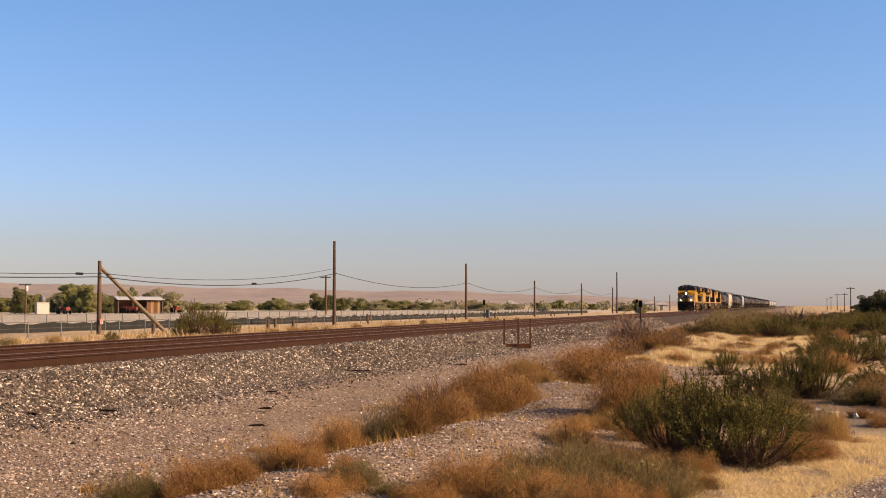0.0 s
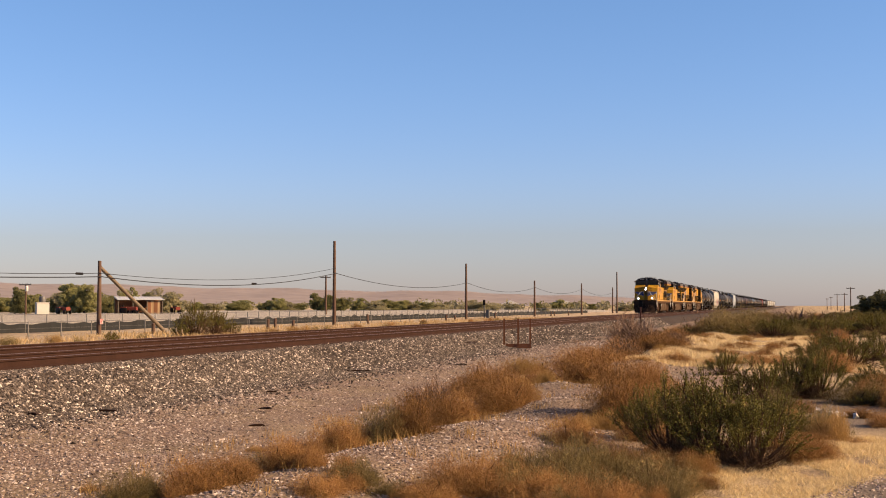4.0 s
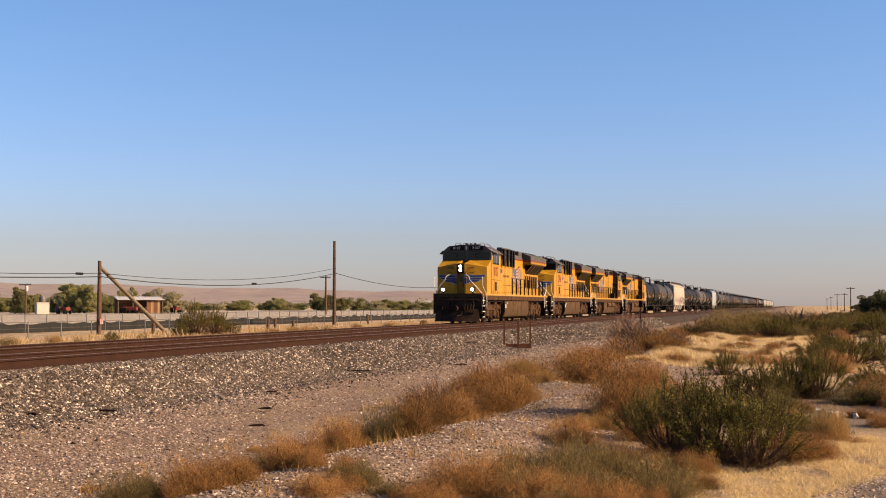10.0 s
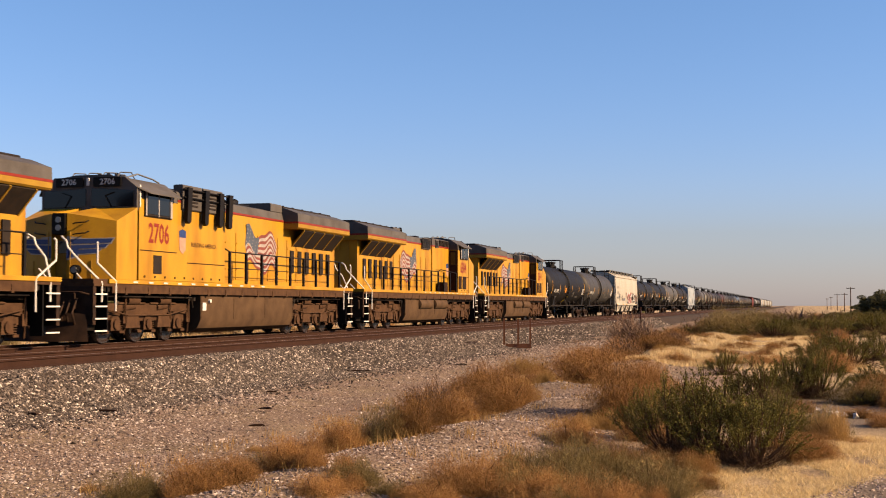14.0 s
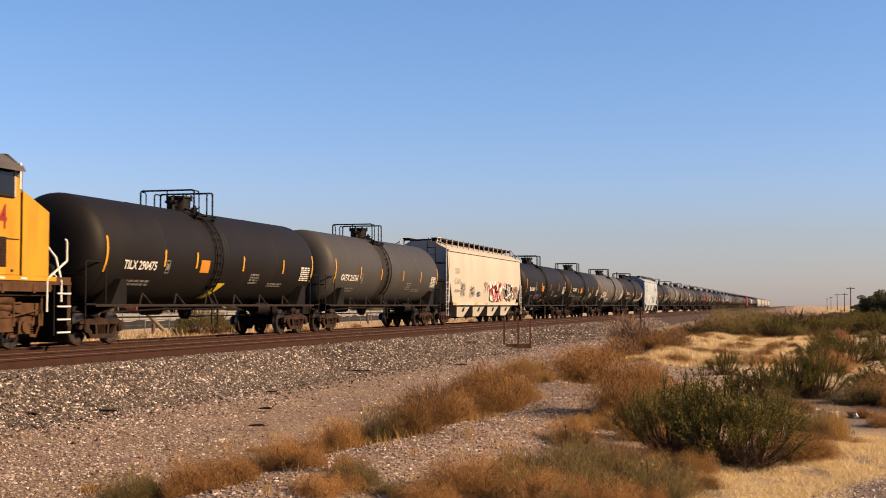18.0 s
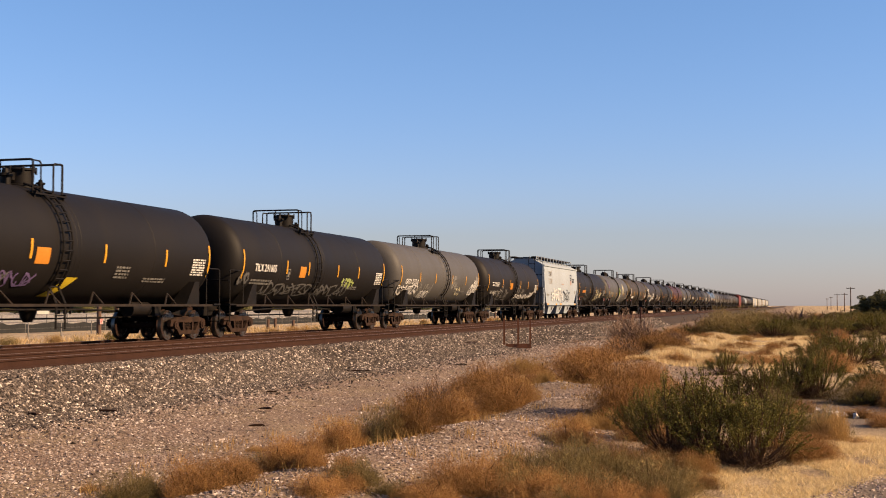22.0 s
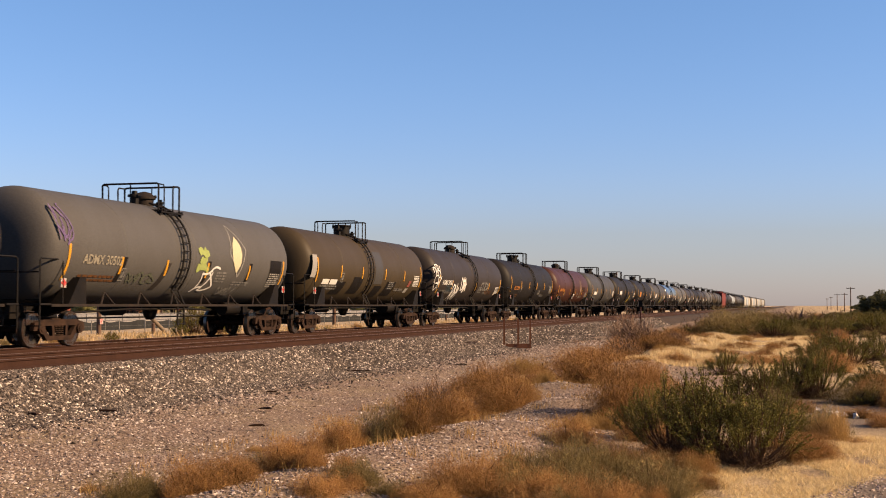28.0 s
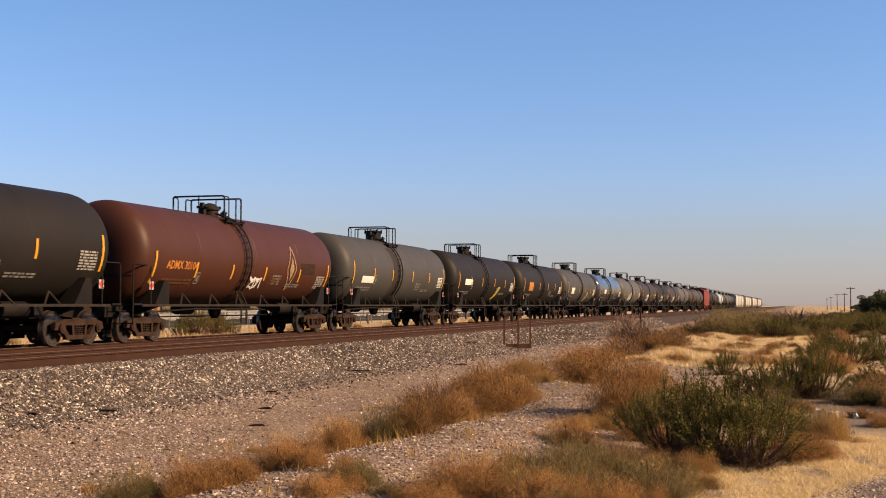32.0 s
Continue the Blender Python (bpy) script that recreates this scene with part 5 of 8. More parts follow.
OR, YL = PLACARD_ORANGE, BRIGHT_YELLOW
DECAL_PALE = surface("cream_stencil", (0.42, 0.38, 0.3), 0.6, second=(0.2, 0.18, 0.14), scale=9, mix=0.7)
SPRAY_FAINT_GREEN = surface("faded_green_spray", (0.13, 0.14, 0.1), 0.7, scale=6)
SPRAY_BLUE = surface("faded_blue_spray", (0.06, 0.09, 0.11), 0.7, scale=6)
LEAF_CREAM = surface("cream_leaf_vinyl", (0.75, 0.68, 0.45), 0.6, scale=8, mix=0.3)
SPRAY_PINK = surface("faint_red_overspray", (0.5, 0.27, 0.22), 0.7, second=(0.62, 0.5, 0.4), scale=7, mix=0.9)
CAR_A = dict(half=LONG, end_strip=7.65, strips=(-4.3, -2.2, 1.3, 4.78), number_at=-5.7, number_z=2.2, placard=False)
CAR_B = dict(half=LONG, end_strip=7.65, strips=(-3.8, -1.6, 1.65, 4.2), number_at=-5.75, number_z=2.37, placard=False)
CAR_C = dict(half=LONG, end_strip=7.63, strips=(-4.5, -1.62, 1.7, 4.65), number_at=-5.8, number_z=2.21, placard=False)
CAR_D = dict(strips=(-4.4, -1.75, 1.0, 4.2), strip_z=2.17, number_at=-5.4, number_z=2.28, domed=False)
tank_car("glossy black tank car with yellow warning stripe, behind the locomotives", BLACK_TANK, 336.7, "TILX 290475", deco=[panel(0.62, 0.4, -1.6, 2.29, OR, "orange_panel"), panel(0.5, 0.72, -0.28, 1.52, YL, "warning_stripe", 0.9)], **CAR_A)
tank_car("grey tank car with dark stain round its middle", GREY_TANK, 354.65, "GATX 215761", stain_at=-1.2, **CAR_C)
hopper_car("cream covered hopper car with red and black graffiti", CREAM, 373.65, 9.4, 4, "CBFX 471609",
           deco=[("graffiti", blotch2d(g, 7.6, 1.0, 46, 0.3), SPRAY_PINK, 4.2, 1.95), ("graffiti", letters2d(g, 3.1, 1.0, 5, 0.24), SPRAY_WHITE, 1.8, 1.92), ("graffiti", letters2d(g, 3.0, 0.9, 5, 0.17), SPRAY_RED, 1.85, 1.92),
                 ("graffiti", blotch2d(g, 3.0, 0.75, 30, 0.32), SPRAY_BLACK, 5.3, 1.9), ("graffiti", letters2d(g, 2.9, 0.8, 5, 0.1), SPRAY_WHITE, 5.35, 1.9), ("graffiti", scrawl2d(g, 1.2, 0.8, 5, 0.06), SPRAY_PINK, 7.6, 1.9),
                 ("graffiti", scrawl2d(g, 1.0, 0.85, 5, 0.028), SPRAY_BLACK, -6.3, 1.95), ("graffiti", scrawl2d(g, 0.9, 0.7, 5, 0.028), SPRAY_BLACK, -4.15, 1.86), ("blue_tag", scrawl2d(g, 0.5, 0.25, 3, 0.07), BLUE, -2.6, 1.74),
                 ("rust_smear", blotch2d(g, 1.0, 0.5, 12, 0.14), SPRAY_PINK, -0.6, 2.15)], bay=(1.7, 0.75, -0.2))
tank_car("black tank car with yellow warning stripe and faint graffiti", BLACK_TANK, 393.25, "TILX 293473", deco=[panel(0.62, 0.42, -1.66, 2.3, OR, "orange_panel"), panel(0.5, 0.72, -0.3, 1.52, YL, "warning_stripe", 0.9), sprayed(1.7, 0.5, 5, 0.05, -2.6, 1.7, SPRAY_PURPLE), sprayed(1.2, 0.45, 4, 0.07, -3.5, 1.72, SPRAY_GREY)], **CAR_A)
tank_car("black tank car with row of grey graffiti low on its side", BLACK_TANK, 411.25, "TILX 291605", deco=[panel(0.6, 0.42, -2.2, 2.32, OR, "orange_panel"), ("graffiti", wrap(letters2d(g, 8.8, 0.5, 15, 0.07), R_TANK, ZC_TANK, -1.2, 1.65, lift=0.019), SPRAY_GREY), ("graffiti", wrap(blotch2d(g, 1.5, 0.3, 16, 0.14), R_TANK, ZC_TANK, 3.1, 2.0, lift=0.021), SPRAY_GREEN), sprayed(0.7, 0.5, 2, 0.09, -7.4, 2.0, SPRAY_GREY)], **CAR_B)
tank_car("grey tank car with pale graffiti along its side", MID_TANK, 429.3, "GATX 215762", top_at=0.85, ladder_at=0.7, deco=[("graffiti", wrap(letters2d(g, 3.2, 0.5, 6, 0.06), R_TANK, ZC_TANK, -6.1, 1.82, lift=0.019), SPRAY_WHITE), sprayed(2.4, 0.9, 7, 0.035, -3.2, 1.8, DECAL_GREY), sprayed(1.6, 0.5, 6, 0.05, -3.0, 1.62, SPRAY_WHITE), sprayed(1.0, 0.9, 4, 0.045, 2.2, 2.3, DECAL_GREY), ("graffiti", wrap(blotch2d(g, 1.0, 0.5, 16, 0.1), R_TANK, ZC_TANK, 3.4, 1.8, lift=0.019), LEAF_CREAM), sprayed(1.5, 0.7, 4, 0.07, 6.6, 1.95, SPRAY_WHITE), sprayed(0.7, 0.9, 3, 0.05, 7.2, 2.4, DECAL_GREY)], **CAR_C)
tank_car("black tank car with outline graffiti below its number", DARK_TANK, 447.3, "TILX 291633", top_at=0.75, ladder_at=0.1, deco=[panel(0.62, 0.42, -1.1, 2.32, OR, "orange_panel"), ("graffiti", wrap(letters2d(g, 3.8, 0.8, 5, 0.035), R_TANK, ZC_TANK, -3.6, 1.7, lift=0.019), DECAL_GREY), sprayed(1.0, 0.5, 4, 0.06, -6.0, 1.72, SPRAY_WHITE), ("graffiti", wrap(letters2d(g, 5.2, 0.3, 13, 0.05), R_TANK, ZC_TANK, 3.4, 1.68, lift=0.019), SPRAY_WHITE), ("graffiti", wrap(blotch2d(g, 1.0, 0.7, 18, 0.1), R_TANK, ZC_TANK, 1.4, 2.1, lift=0.019), DECAL_FAINT), sprayed(1.1, 0.4, 4, 0.06, 5.9, 1.85, SPRAY_WHITE)], **CAR_B)
hopper_car("pale grey covered hopper car with white graffiti", PALE_GREY, 464.5, 7.45, 3, "CMO 112380",
           deco=[("graffiti", letters2d(g, 4.3, 0.85, 5, 0.085), SPRAY_WHITE, -2.1, 1.9), ("graffiti", letters2d(g, 2.9, 0.75, 4, 0.045), SPRAY_BLACK, 1.95, 1.8), ("emblem", strips2d([(-0.28, 0.28, 0.1, 0.16), (-0.28, 0.28, 0.36, 0.42), (-0.28, -0.2, 0.1, 0.42), (0.2, 0.28, 0.1, 0.42), (-0.3, 0.3, -0.05, 0.03)], 1), SPRAY_BLACK, 4.05, 3.15),
                 ("emblem", strips2d([(-0.25, 0.25, -0.42, -0.08)], 2), SPRAY_PINK, 4.05, 3.15), ("red_mark", strips2d([(-0.6, 0.6, -0.03, 0.03)], 1), SPRAY_PINK, 0.3, 2.75), ("slogan_bars", rows2d(g, 0.9, 0.4, 2), SPRAY_BLACK, 5.1, 3.15)], bay=(1.42, 0.66, -0.45))
tank_car("black tank car with orange mark and pale graffiti", DARK_TANK, 481.3, "", DECAL_ORANGE, deco=[panel(1.5, 0.22, -5.2, 2.3, DECAL_ORANGE, "mark_bar"), sprayed(2.4, 0.7, 6, 0.07, -3.2, 1.8, SPRAY_GREY), ("graffiti", wrap(letters2d(g, 2.0, 1.0, 5, 0.045), R_TANK, ZC_TANK, 2.6, 1.95, lift=0.019), LEAF_CREAM), ("graffiti", wrap(letters2d(g, 1.1, 0.5, 4, 0.06), R_TANK, ZC_TANK, 4.7, 2.05, lift=0.019), LEAF_CREAM)], half=LONG, end_strip=7.65, strips=(-4.4, -1.6, 1.75, 4.6))
leaf = shape2d([(0.02, -0.62), (-0.3, -0.3), (-0.4, 0.0), (-0.3, 0.35), (0.02, 0.64), (0.3, 0.32), (0.36, 0.0), (0.28, -0.32)])


def ring2d(corners, t, n=5):
    """A closed line of width t through the corners."""
    pts, faces = [], []
    for (a, b), (c, d) in zip(corners, corners[1:] + corners[:1]):
        ln = math.hypot(c - a, d - b)
        nx, ny = (d - b) / ln * t / 2, -(c - a) / ln * t / 2
        for k in range(n):
            i = len(pts)
            for q in (k / n, (k + 1) / n):
                x, z = a + (c - a) * q, b + (d - b) * q
                pts += [(x - nx, z - ny), (x + nx, z + ny)]
            faces.append((i, i + 1, i + 3, i + 2))
    return pts, faces


leaf_rim = ring2d([(-0.6, -0.1), (0.15, -0.85), (0.65, 0.1), (-0.2, 1.0)], 0.05)
tank_car("grey tank car with leaf emblem and white scrawl", MID_TANK, 499.2, "ADMX 30502", DECAL_PALE, deco=[("leaf_emblem", wrap(leaf, R_TANK, ZC_TANK, 3.15, 2.75, lift=0.016), LEAF_CREAM), ("emblem_outline", wrap(leaf_rim, R_TANK, ZC_TANK, 3.2, 2.85, lift=0.014), DECAL_GREY), ("graffiti", wrap(letters2d(g, 1.1, 0.8, 2, 0.07), R_TANK, ZC_TANK, 1.2, 1.85, lift=0.019), SPRAY_WHITE), ("green_patch", wrap(blotch2d(g, 0.7, 0.6, 16, 0.18), R_TANK, ZC_TANK, 0.6, 2.5, lift=0.017), SPRAY_GREEN), sprayed(0.6, 1.2, 3, 0.045, -7.3, 3.2, SPRAY_PURPLE), panel(0.26, 0.75, -4.35, 2.05, BLACK, "black_patch", 0.25), panel(0.3, 0.9, -1.85, 1.9, STAIN, "dark_smear", 0.45), panel(0.24, 0.75, 1.0, 2.1, BLACK, "black_patch", 0.25), panel(0.22, 0.8, 4.2, 2.1, BLACK, "black_patch", 0.25), panel(1.0, 0.75, 6.45, 2.28, BLACK, "black_patch"), sprayed(1.2, 0.45, 4, 0.05, 3.0, 1.55, DECAL_FAINT), sprayed(1.6, 0.4, 5, 0.04, -3.1, 1.85, SPRAY_FAINT_GREEN)], **CAR_D)
tank_car("olive brown tank car with patched dark squares", OLIVE_TANK, 517.0, "", top_at=0.25, deco=[panel(0.75, 0.22, -6.0, 2.02, DECAL_WHITE, "mark_bar"), panel(0.8, 0.22, -5.1, 2.02, DECAL_WHITE, "mark_bar"), panel(1.2, 0.62, -4.3, 1.78, BLACK, "dark_patch", 0.3), panel(1.2, 0.8, -2.2, 1.9, BLACK, "dark_patch", 0.25), panel(1.0, 0.62, 0.75, 1.68, BLACK, "dark_patch", 0.25), panel(1.3, 0.75, 2.5, 1.82, BLACK, "dark_patch", 0.25), panel(1.1, 1.5, 0.55, 2.75, GREY_TANK, "grey_band"), panel(0.5, 0.03, 2.5, 1.85, DECAL_WHITE, "mark_bar"), panel(0.4, 0.3, 5.4, 2.1, FADED_RED, "mark_bar", 0.5), panel(0.45, 0.25, 5.2, 1.78, DECAL_GREY, "mark_bar", 0.5), panel(0.5, 0.9, -7.5, 2.6, DECAL_GREY, "pale_scuff", 0.2)])
tank_car("grey-brown tank car with white graffiti tags", BROWN_TANK, 534.85, "ADMX 30363", top_at=1.0, ladder_at=0.63, deco=[("graffiti", wrap(letters2d(g, 1.3, 0.6, 3, 0.06), R_TANK, ZC_TANK, -7.7, 2.9, lift=0.019), SPRAY_WHITE), ("graffiti", wrap(letters2d(g, 1.1, 0.7, 2, 0.055), R_TANK, ZC_TANK, -7.5, 2.2, lift=0.019), SPRAY_WHITE), ("graffiti", wrap(letters2d(g, 1.1, 1.0, 3, 0.1), R_TANK, ZC_TANK, -3.5, 1.75, lift=0.019), SPRAY_WHITE), ("graffiti", wrap(letters2d(g, 1.0, 0.8, 4, 0.1), R_TANK, ZC_TANK, -1.9, 2.2, lift=0.019), SPRAY_WHITE), ("chalk_word", wrap(lettering("CUDA", 0.75, 0.15), R_TANK, ZC_TANK, 3.15, 2.15, lift=0.019), DECAL_FAINT), sprayed(1.5, 0.3, 5, 0.035, 4.3, 1.85, DECAL_BROWN), sprayed(1.6, 0.45, 4, 0.05, -4.6, 2.0, SPRAY_BLUE)], **CAR_D)
tank_car("charcoal tank car with orange stencilled mark", DARK_TANK, 552.65, "UTLX 2009", DECAL_ORANGE, top_at=0.4, ladder_at=0.2, number_z=2.22, end_strip=7.25, strips=(-4.1, -1.38, 1.3, 4.12))
DECAL_BEIGE = surface("faded_beige_stencil", (0.45, 0.3, 0.18), 0.6, second=(0.2, 0.11, 0.06), scale=9, mix=0.8)
diamond = ring2d([(-0.42, 0.0), (0.0, -0.85), (0.42, 0.0), (0.0, 0.85)], 0.07)
inner = shape2d([(-0.2, 0.0), (0.0, -0.45), (0.2, 0.0), (0.0, 0.45)])
tank_car("oxide red tank car with pale diamond emblem", RED_TANK, 570.05, "ADMX 30104", DECAL_ORANGE, deco=[("diamond_emblem", wrap(diamond, R_TANK, ZC_TANK, 3.35, 2.4, lift=0.016), DECAL_BEIGE), ("emblem_core", wrap(inner, R_TANK, ZC_TANK, 3.35, 2.4, lift=0.02), DECAL_BEIGE), panel(1.4, 0.4, 5.0, 2.45, RUST, "word_bar"), ("graffiti", wrap(letters2d(g, 0.9, 0.5, 3, 0.06), R_TANK, ZC_TANK, 0.35, 1.85, lift=0.019), SPRAY_WHITE), sprayed(0.8, 0.3, 3, 0.05, 1.9, 1.95, DECAL_BROWN)], **CAR_D)
tank_car("grey tank car with white stencils, beside red tank car", GREY_TANK, 587.5, "", deco=[panel(1.6, 0.3, -5.2, 2.2, DECAL_WHITE, "mark_bar")], top_at=0.4, stain_at=-1.2)
tank_car("charcoal tank car with yellow warning stripe", DARK_TANK, 605.2, "", deco=[panel(1.7, 0.34, -5.0, 2.4, DECAL_WHITE, "mark_bar"), panel(0.5, 0.9, 2.6, 1.8, YL, "warning_stripe", 0.7)])
tank_car("dark grey tank car with orange mark", DARK_TANK, 623.0, "", deco=[panel(1.5, 0.6, -4.8, 2.4, DECAL_ORANGE, "mark_bar")])
tank_car("mid grey tank car with yellow stripe", GREY_TANK, 640.8, "", deco=[panel(1.5, 0.5, -4.8, 2.3, DECAL_WHITE, "mark_bar"), panel(0.5, 0.9, 2.6, 1.8, YL, "warning_stripe", 0.7)])
tank_car("glossy dark tank car that mirrors the sky", SHINY_TANK, 658.7, "", deco=[panel(1.3, 0.4, -4.0, 2.4, DECAL_WHITE, "mark_bar")])
far_paints = [MID_TANK, BROWN_TANK, DARK_TANK, BROWN_TANK, MID_TANK, OLIVE_TANK, GREY_TANK]
y = 676.5
for k, colour in enumerate(far_paints):
    tank_car("dusty dark tank car far back in the train", colour, y, detail=k < 4, deco=[sprayed(2.5, 0.9, 4, 0.12, -2.0, 2.0, SPRAY_WHITE)])
    y += 17.94
OXIDE = surface("faded_red_car_paint", (0.26, 0.05, 0.035), 0.6, second=(0.15, 0.04, 0.03), scale=1.0, streak=3)
hopper_car("faded red covered hopper car among tank cars", OXIDE, y + 0.8, 8.6, 3, "")
y += 19.9
for k, colour in enumerate([DARK_TANK, BROWN_TANK, PALE_GREY, OLIVE_TANK, MID_TANK, GREY_TANK, DARK_TANK]):
    tank_car("dark tank car far back in the train" if colour is not PALE_GREY else "white tank car far back in the train", colour, y, detail=False)
    y += 17.94
for k in range(16):
    hopper_car("pale covered hopper car at the tail of the train" if k % 5 else "brown covered hopper car at the tail of the train", (CREAM, PALE_GREY, CREAM, OLIVE_TANK)[k % 4], y + 1, 8.9, 3, "")
    y += 20.0


# ---- ground: one sheet to the horizon, in rows along and across the track ----
def smooth(a, b, x):
    t = np.clip((x - a) / (b - a), 0, 1)
    return t * t * (3 - 2 * t)


def ripple(x, y, s):
    return (np.sin(x * 1.7 / s + 0.6 * np.sin(y * 0.9 / s)) + np.sin(y * 1.3 / s + 1.9 + 0.8 * np.sin(x * 1.1 / s)) + np.sin((x + y) * 0.7 / s + 4.0)) / 3


def ground_height(x, y):
    """Metres over the rail head: trackbed shelf, gravel windrow, road, lot beyond the far fence."""
    x, y = np.asarray(x, float), np.asarray(y, float)
    z = -0.86 - 0.14 * smooth(-11.0, -7.5, x)
    z = z + 0.3 * np.exp(-((x + 5.2 + 0.5 * np.sin(y * 0.23)) / 1.0) ** 2) * (0.6 + 0.4 * np.sin(y * 0.5))
    z = z + 0.05 * ripple(x, y, 1.3) * smooth(-11.0, -8.0, x) + 0.02 * ripple(x, y, 0.4) * smooth(-11.4, -10.0, x)
    z = z + 0.25 * smooth(2.0, 9.0, x) * smooth(20, 40, y) + 0.25 * smooth(25, 90, y) * smooth(-9.0, -4.0, x)
    for hx, hy, hr, hh in ((-3.9, 23.0, 1.1, 0.3), (-3.6, 27.5, 1.3, 0.32), (-4.2, 19.0, 1.2, 0.16)):
        z = z + hh * np.exp(-(((x - hx) ** 2 + 0.5 * (y - hy) ** 2) / hr ** 2))
    far = smooth(24.0, 30.0, -x)
    z = np.where(x < -24.0, -0.86 + 0.05 * ripple(x, y, 2.0) * far, z)
    lot = smooth(53.5, 62.0, -x) * smooth(470.0, 400.0, y)
    z = z + 0.62 * lot + 0.25 * smooth(140, 420, -x)
    return z


def spaced(*parts):
    out = []
    for a, b, n in parts:
        out += list(np.linspace(a, b, n, endpoint=False))
    return np.array(out + [parts[-1][1]])


gx = spaced((-4600, -600, 24), (-600, -140, 24), (-140, -54, 30), (-54, -49, 14), (-49, -11.8, 40), (-11.8, 6, 72), (6, 60, 30), (60, 500, 16), (500, 3000, 12))
gy = spaced((-1500, -30, 18), (-30, 10, 20), (10, 60, 170), (60, 140, 90), (140, 480, 60), (480, 4700, 40))
X, Yg = np.meshgrid(gx, gy)
Z = ground_height(X, Yg)
nx, ny = len(gx), len(gy)
idx = np.arange(nx * ny).reshape(ny, nx)
quads = np.stack([idx[:-1, :-1], idx[:-1, 1:], idx[1:, 1:], idx[1:, :-1]], -1).reshape(-1, 4)
me = bpy.data.meshes.new("ground")
me.from_pydata(np.stack([X, Yg, Z], -1).reshape(-1, 3).tolist(), [], quads.tolist())
me.shade_smooth()
ground = tagged(new("ground", me), "dry desert ground of pale dirt and gravel", "ground", kind="structure")


def ground_material():
    """Pinkish gravel by the track, tan dirt, straw-coloured soil, grey lot beyond the fence, gravel road near the camera."""
    m = bpy.data.materials.new("desert_soil")
    m.use_nodes = True
    n, ln = m.node_tree.nodes, m.node_tree.links
    bsdf = n["Principled BSDF"]
    co = n.new("ShaderNodeTexCoord")
    sep = n.new("ShaderNodeSeparateXYZ")
    ln.new(co.outputs["Object"], sep.inputs[0])

    def noise_at(scale, detail=5):
        q = n.new("ShaderNodeTexNoise")
        q.inputs["Scale"].default_value, q.inputs["Detail"].default_value = scale, detail
        ln.new(co.outputs["Object"], q.inputs["Vector"])
        return q.outputs["Fac"]

    def ranged(src, a, b, c=0.0, d=1.0):
        q = n.new("ShaderNodeMapRange")
        q.inputs[1].default_value, q.inputs[2].default_value, q.inputs[3].default_value, q.inputs[4].default_value = a, b, c, d
        ln.new(src, q.inputs[0])
        return q.outputs[0]

    def times(a, b):
        q = n.new("ShaderNodeMath")
        q.operation = "MULTIPLY"
        ln.new(a, q.inputs[0])
        ln.new(b, q.inputs[1])
        return q.outputs[0]

    def blend(fac, a, b):
        q = n.new("ShaderNodeMix")
        q.data_type = "RGBA"
        ln.new(fac, q.inputs["Factor"])
        for s, v in (("A", a), ("B", b)):
            if isinstance(v, tuple):
                q.inputs[s].default_value = (*v, 1)
            else:
                ln.new(v, q.inputs[s])
        return q.outputs["Result"]

    wob = noise_at(0.6)
    edge = n.new("ShaderNodeMath")
    edge.operation = "MULTIPLY_ADD"
    ln.new(wob, edge.inputs[0])
    edge.inputs[1].default_value = 3.0
    ln.new(sep.outputs[0], edge.inputs[2])
    ex = edge.outputs[0]
    dirt = blend(ranged(noise_at(1.1), 0.35, 0.65), (0.45, 0.315, 0.185), (0.34, 0.235, 0.15))
    pink = blend(ranged(noise_at(26, 3), 0.4, 0.62), (0.28, 0.172, 0.12), (0.52, 0.365, 0.26))
    shelf = blend(ranged(noise_at(0.45), 0.42, 0.6), dirt, pink)
    straw = blend(ranged(noise_at(2.2), 0.35, 0.65), (0.85, 0.62, 0.3), (0.62, 0.42, 0.19))
    col = blend(times(ranged(ex, -0.9, 0.3), ranged(noise_at(0.7), 0.3, 0.5)), shelf, straw)
    road = blend(ranged(noise_at(18, 3), 0.4, 0.6), (0.27, 0.2, 0.15), (0.38, 0.29, 0.215))
    slant = n.new("ShaderNodeMath")
    slant.operation = "MULTIPLY_ADD"
    ln.new(sep.outputs[1], slant.inputs[0])
    slant.inputs[1].default_value = -0.5
    ln.new(ex, slant.inputs[2])
    col = blend(ranged(slant.outputs[0], -5.6, -5.2), col, road)
    bend = times(ranged(ex, 0.9, 1.5), times(ranged(sep.outputs[1], 21.5, 23.0), ranged(sep.outputs[1], 31.0, 34.0, 1, 0)))
    col = blend(bend, col, road)
    far_straw = blend(ranged(noise_at(0.05), 0.35, 0.65), (0.8, 0.6, 0.34), (0.66, 0.47, 0.27))
    col = blend(ranged(sep.outputs[0], -24.0, -23.0, 1, 0), col, far_straw)
    lot = blend(ranged(noise_at(0.2), 0.3, 0.7), (0.6, 0.53, 0.43), (0.7, 0.62, 0.5))
    inlot = times(ranged(sep.outputs[0], -56.0, -53.0, 1, 0), ranged(sep.outputs[0], -150, -130))
    col = blend(times(inlot, ranged(sep.outputs[1], 380, 460, 1, 0)), col, lot)
    desert = blend(ranged(noise_at(0.006), 0.4, 0.6), (0.56, 0.42, 0.33), (0.44, 0.35, 0.28))
    col = blend(ranged(sep.outputs[0], -900, -500, 1, 0), col, desert)
    hsv = n.new("ShaderNodeHueSaturation")
    hsv.inputs["Saturation"].default_value = 0.86
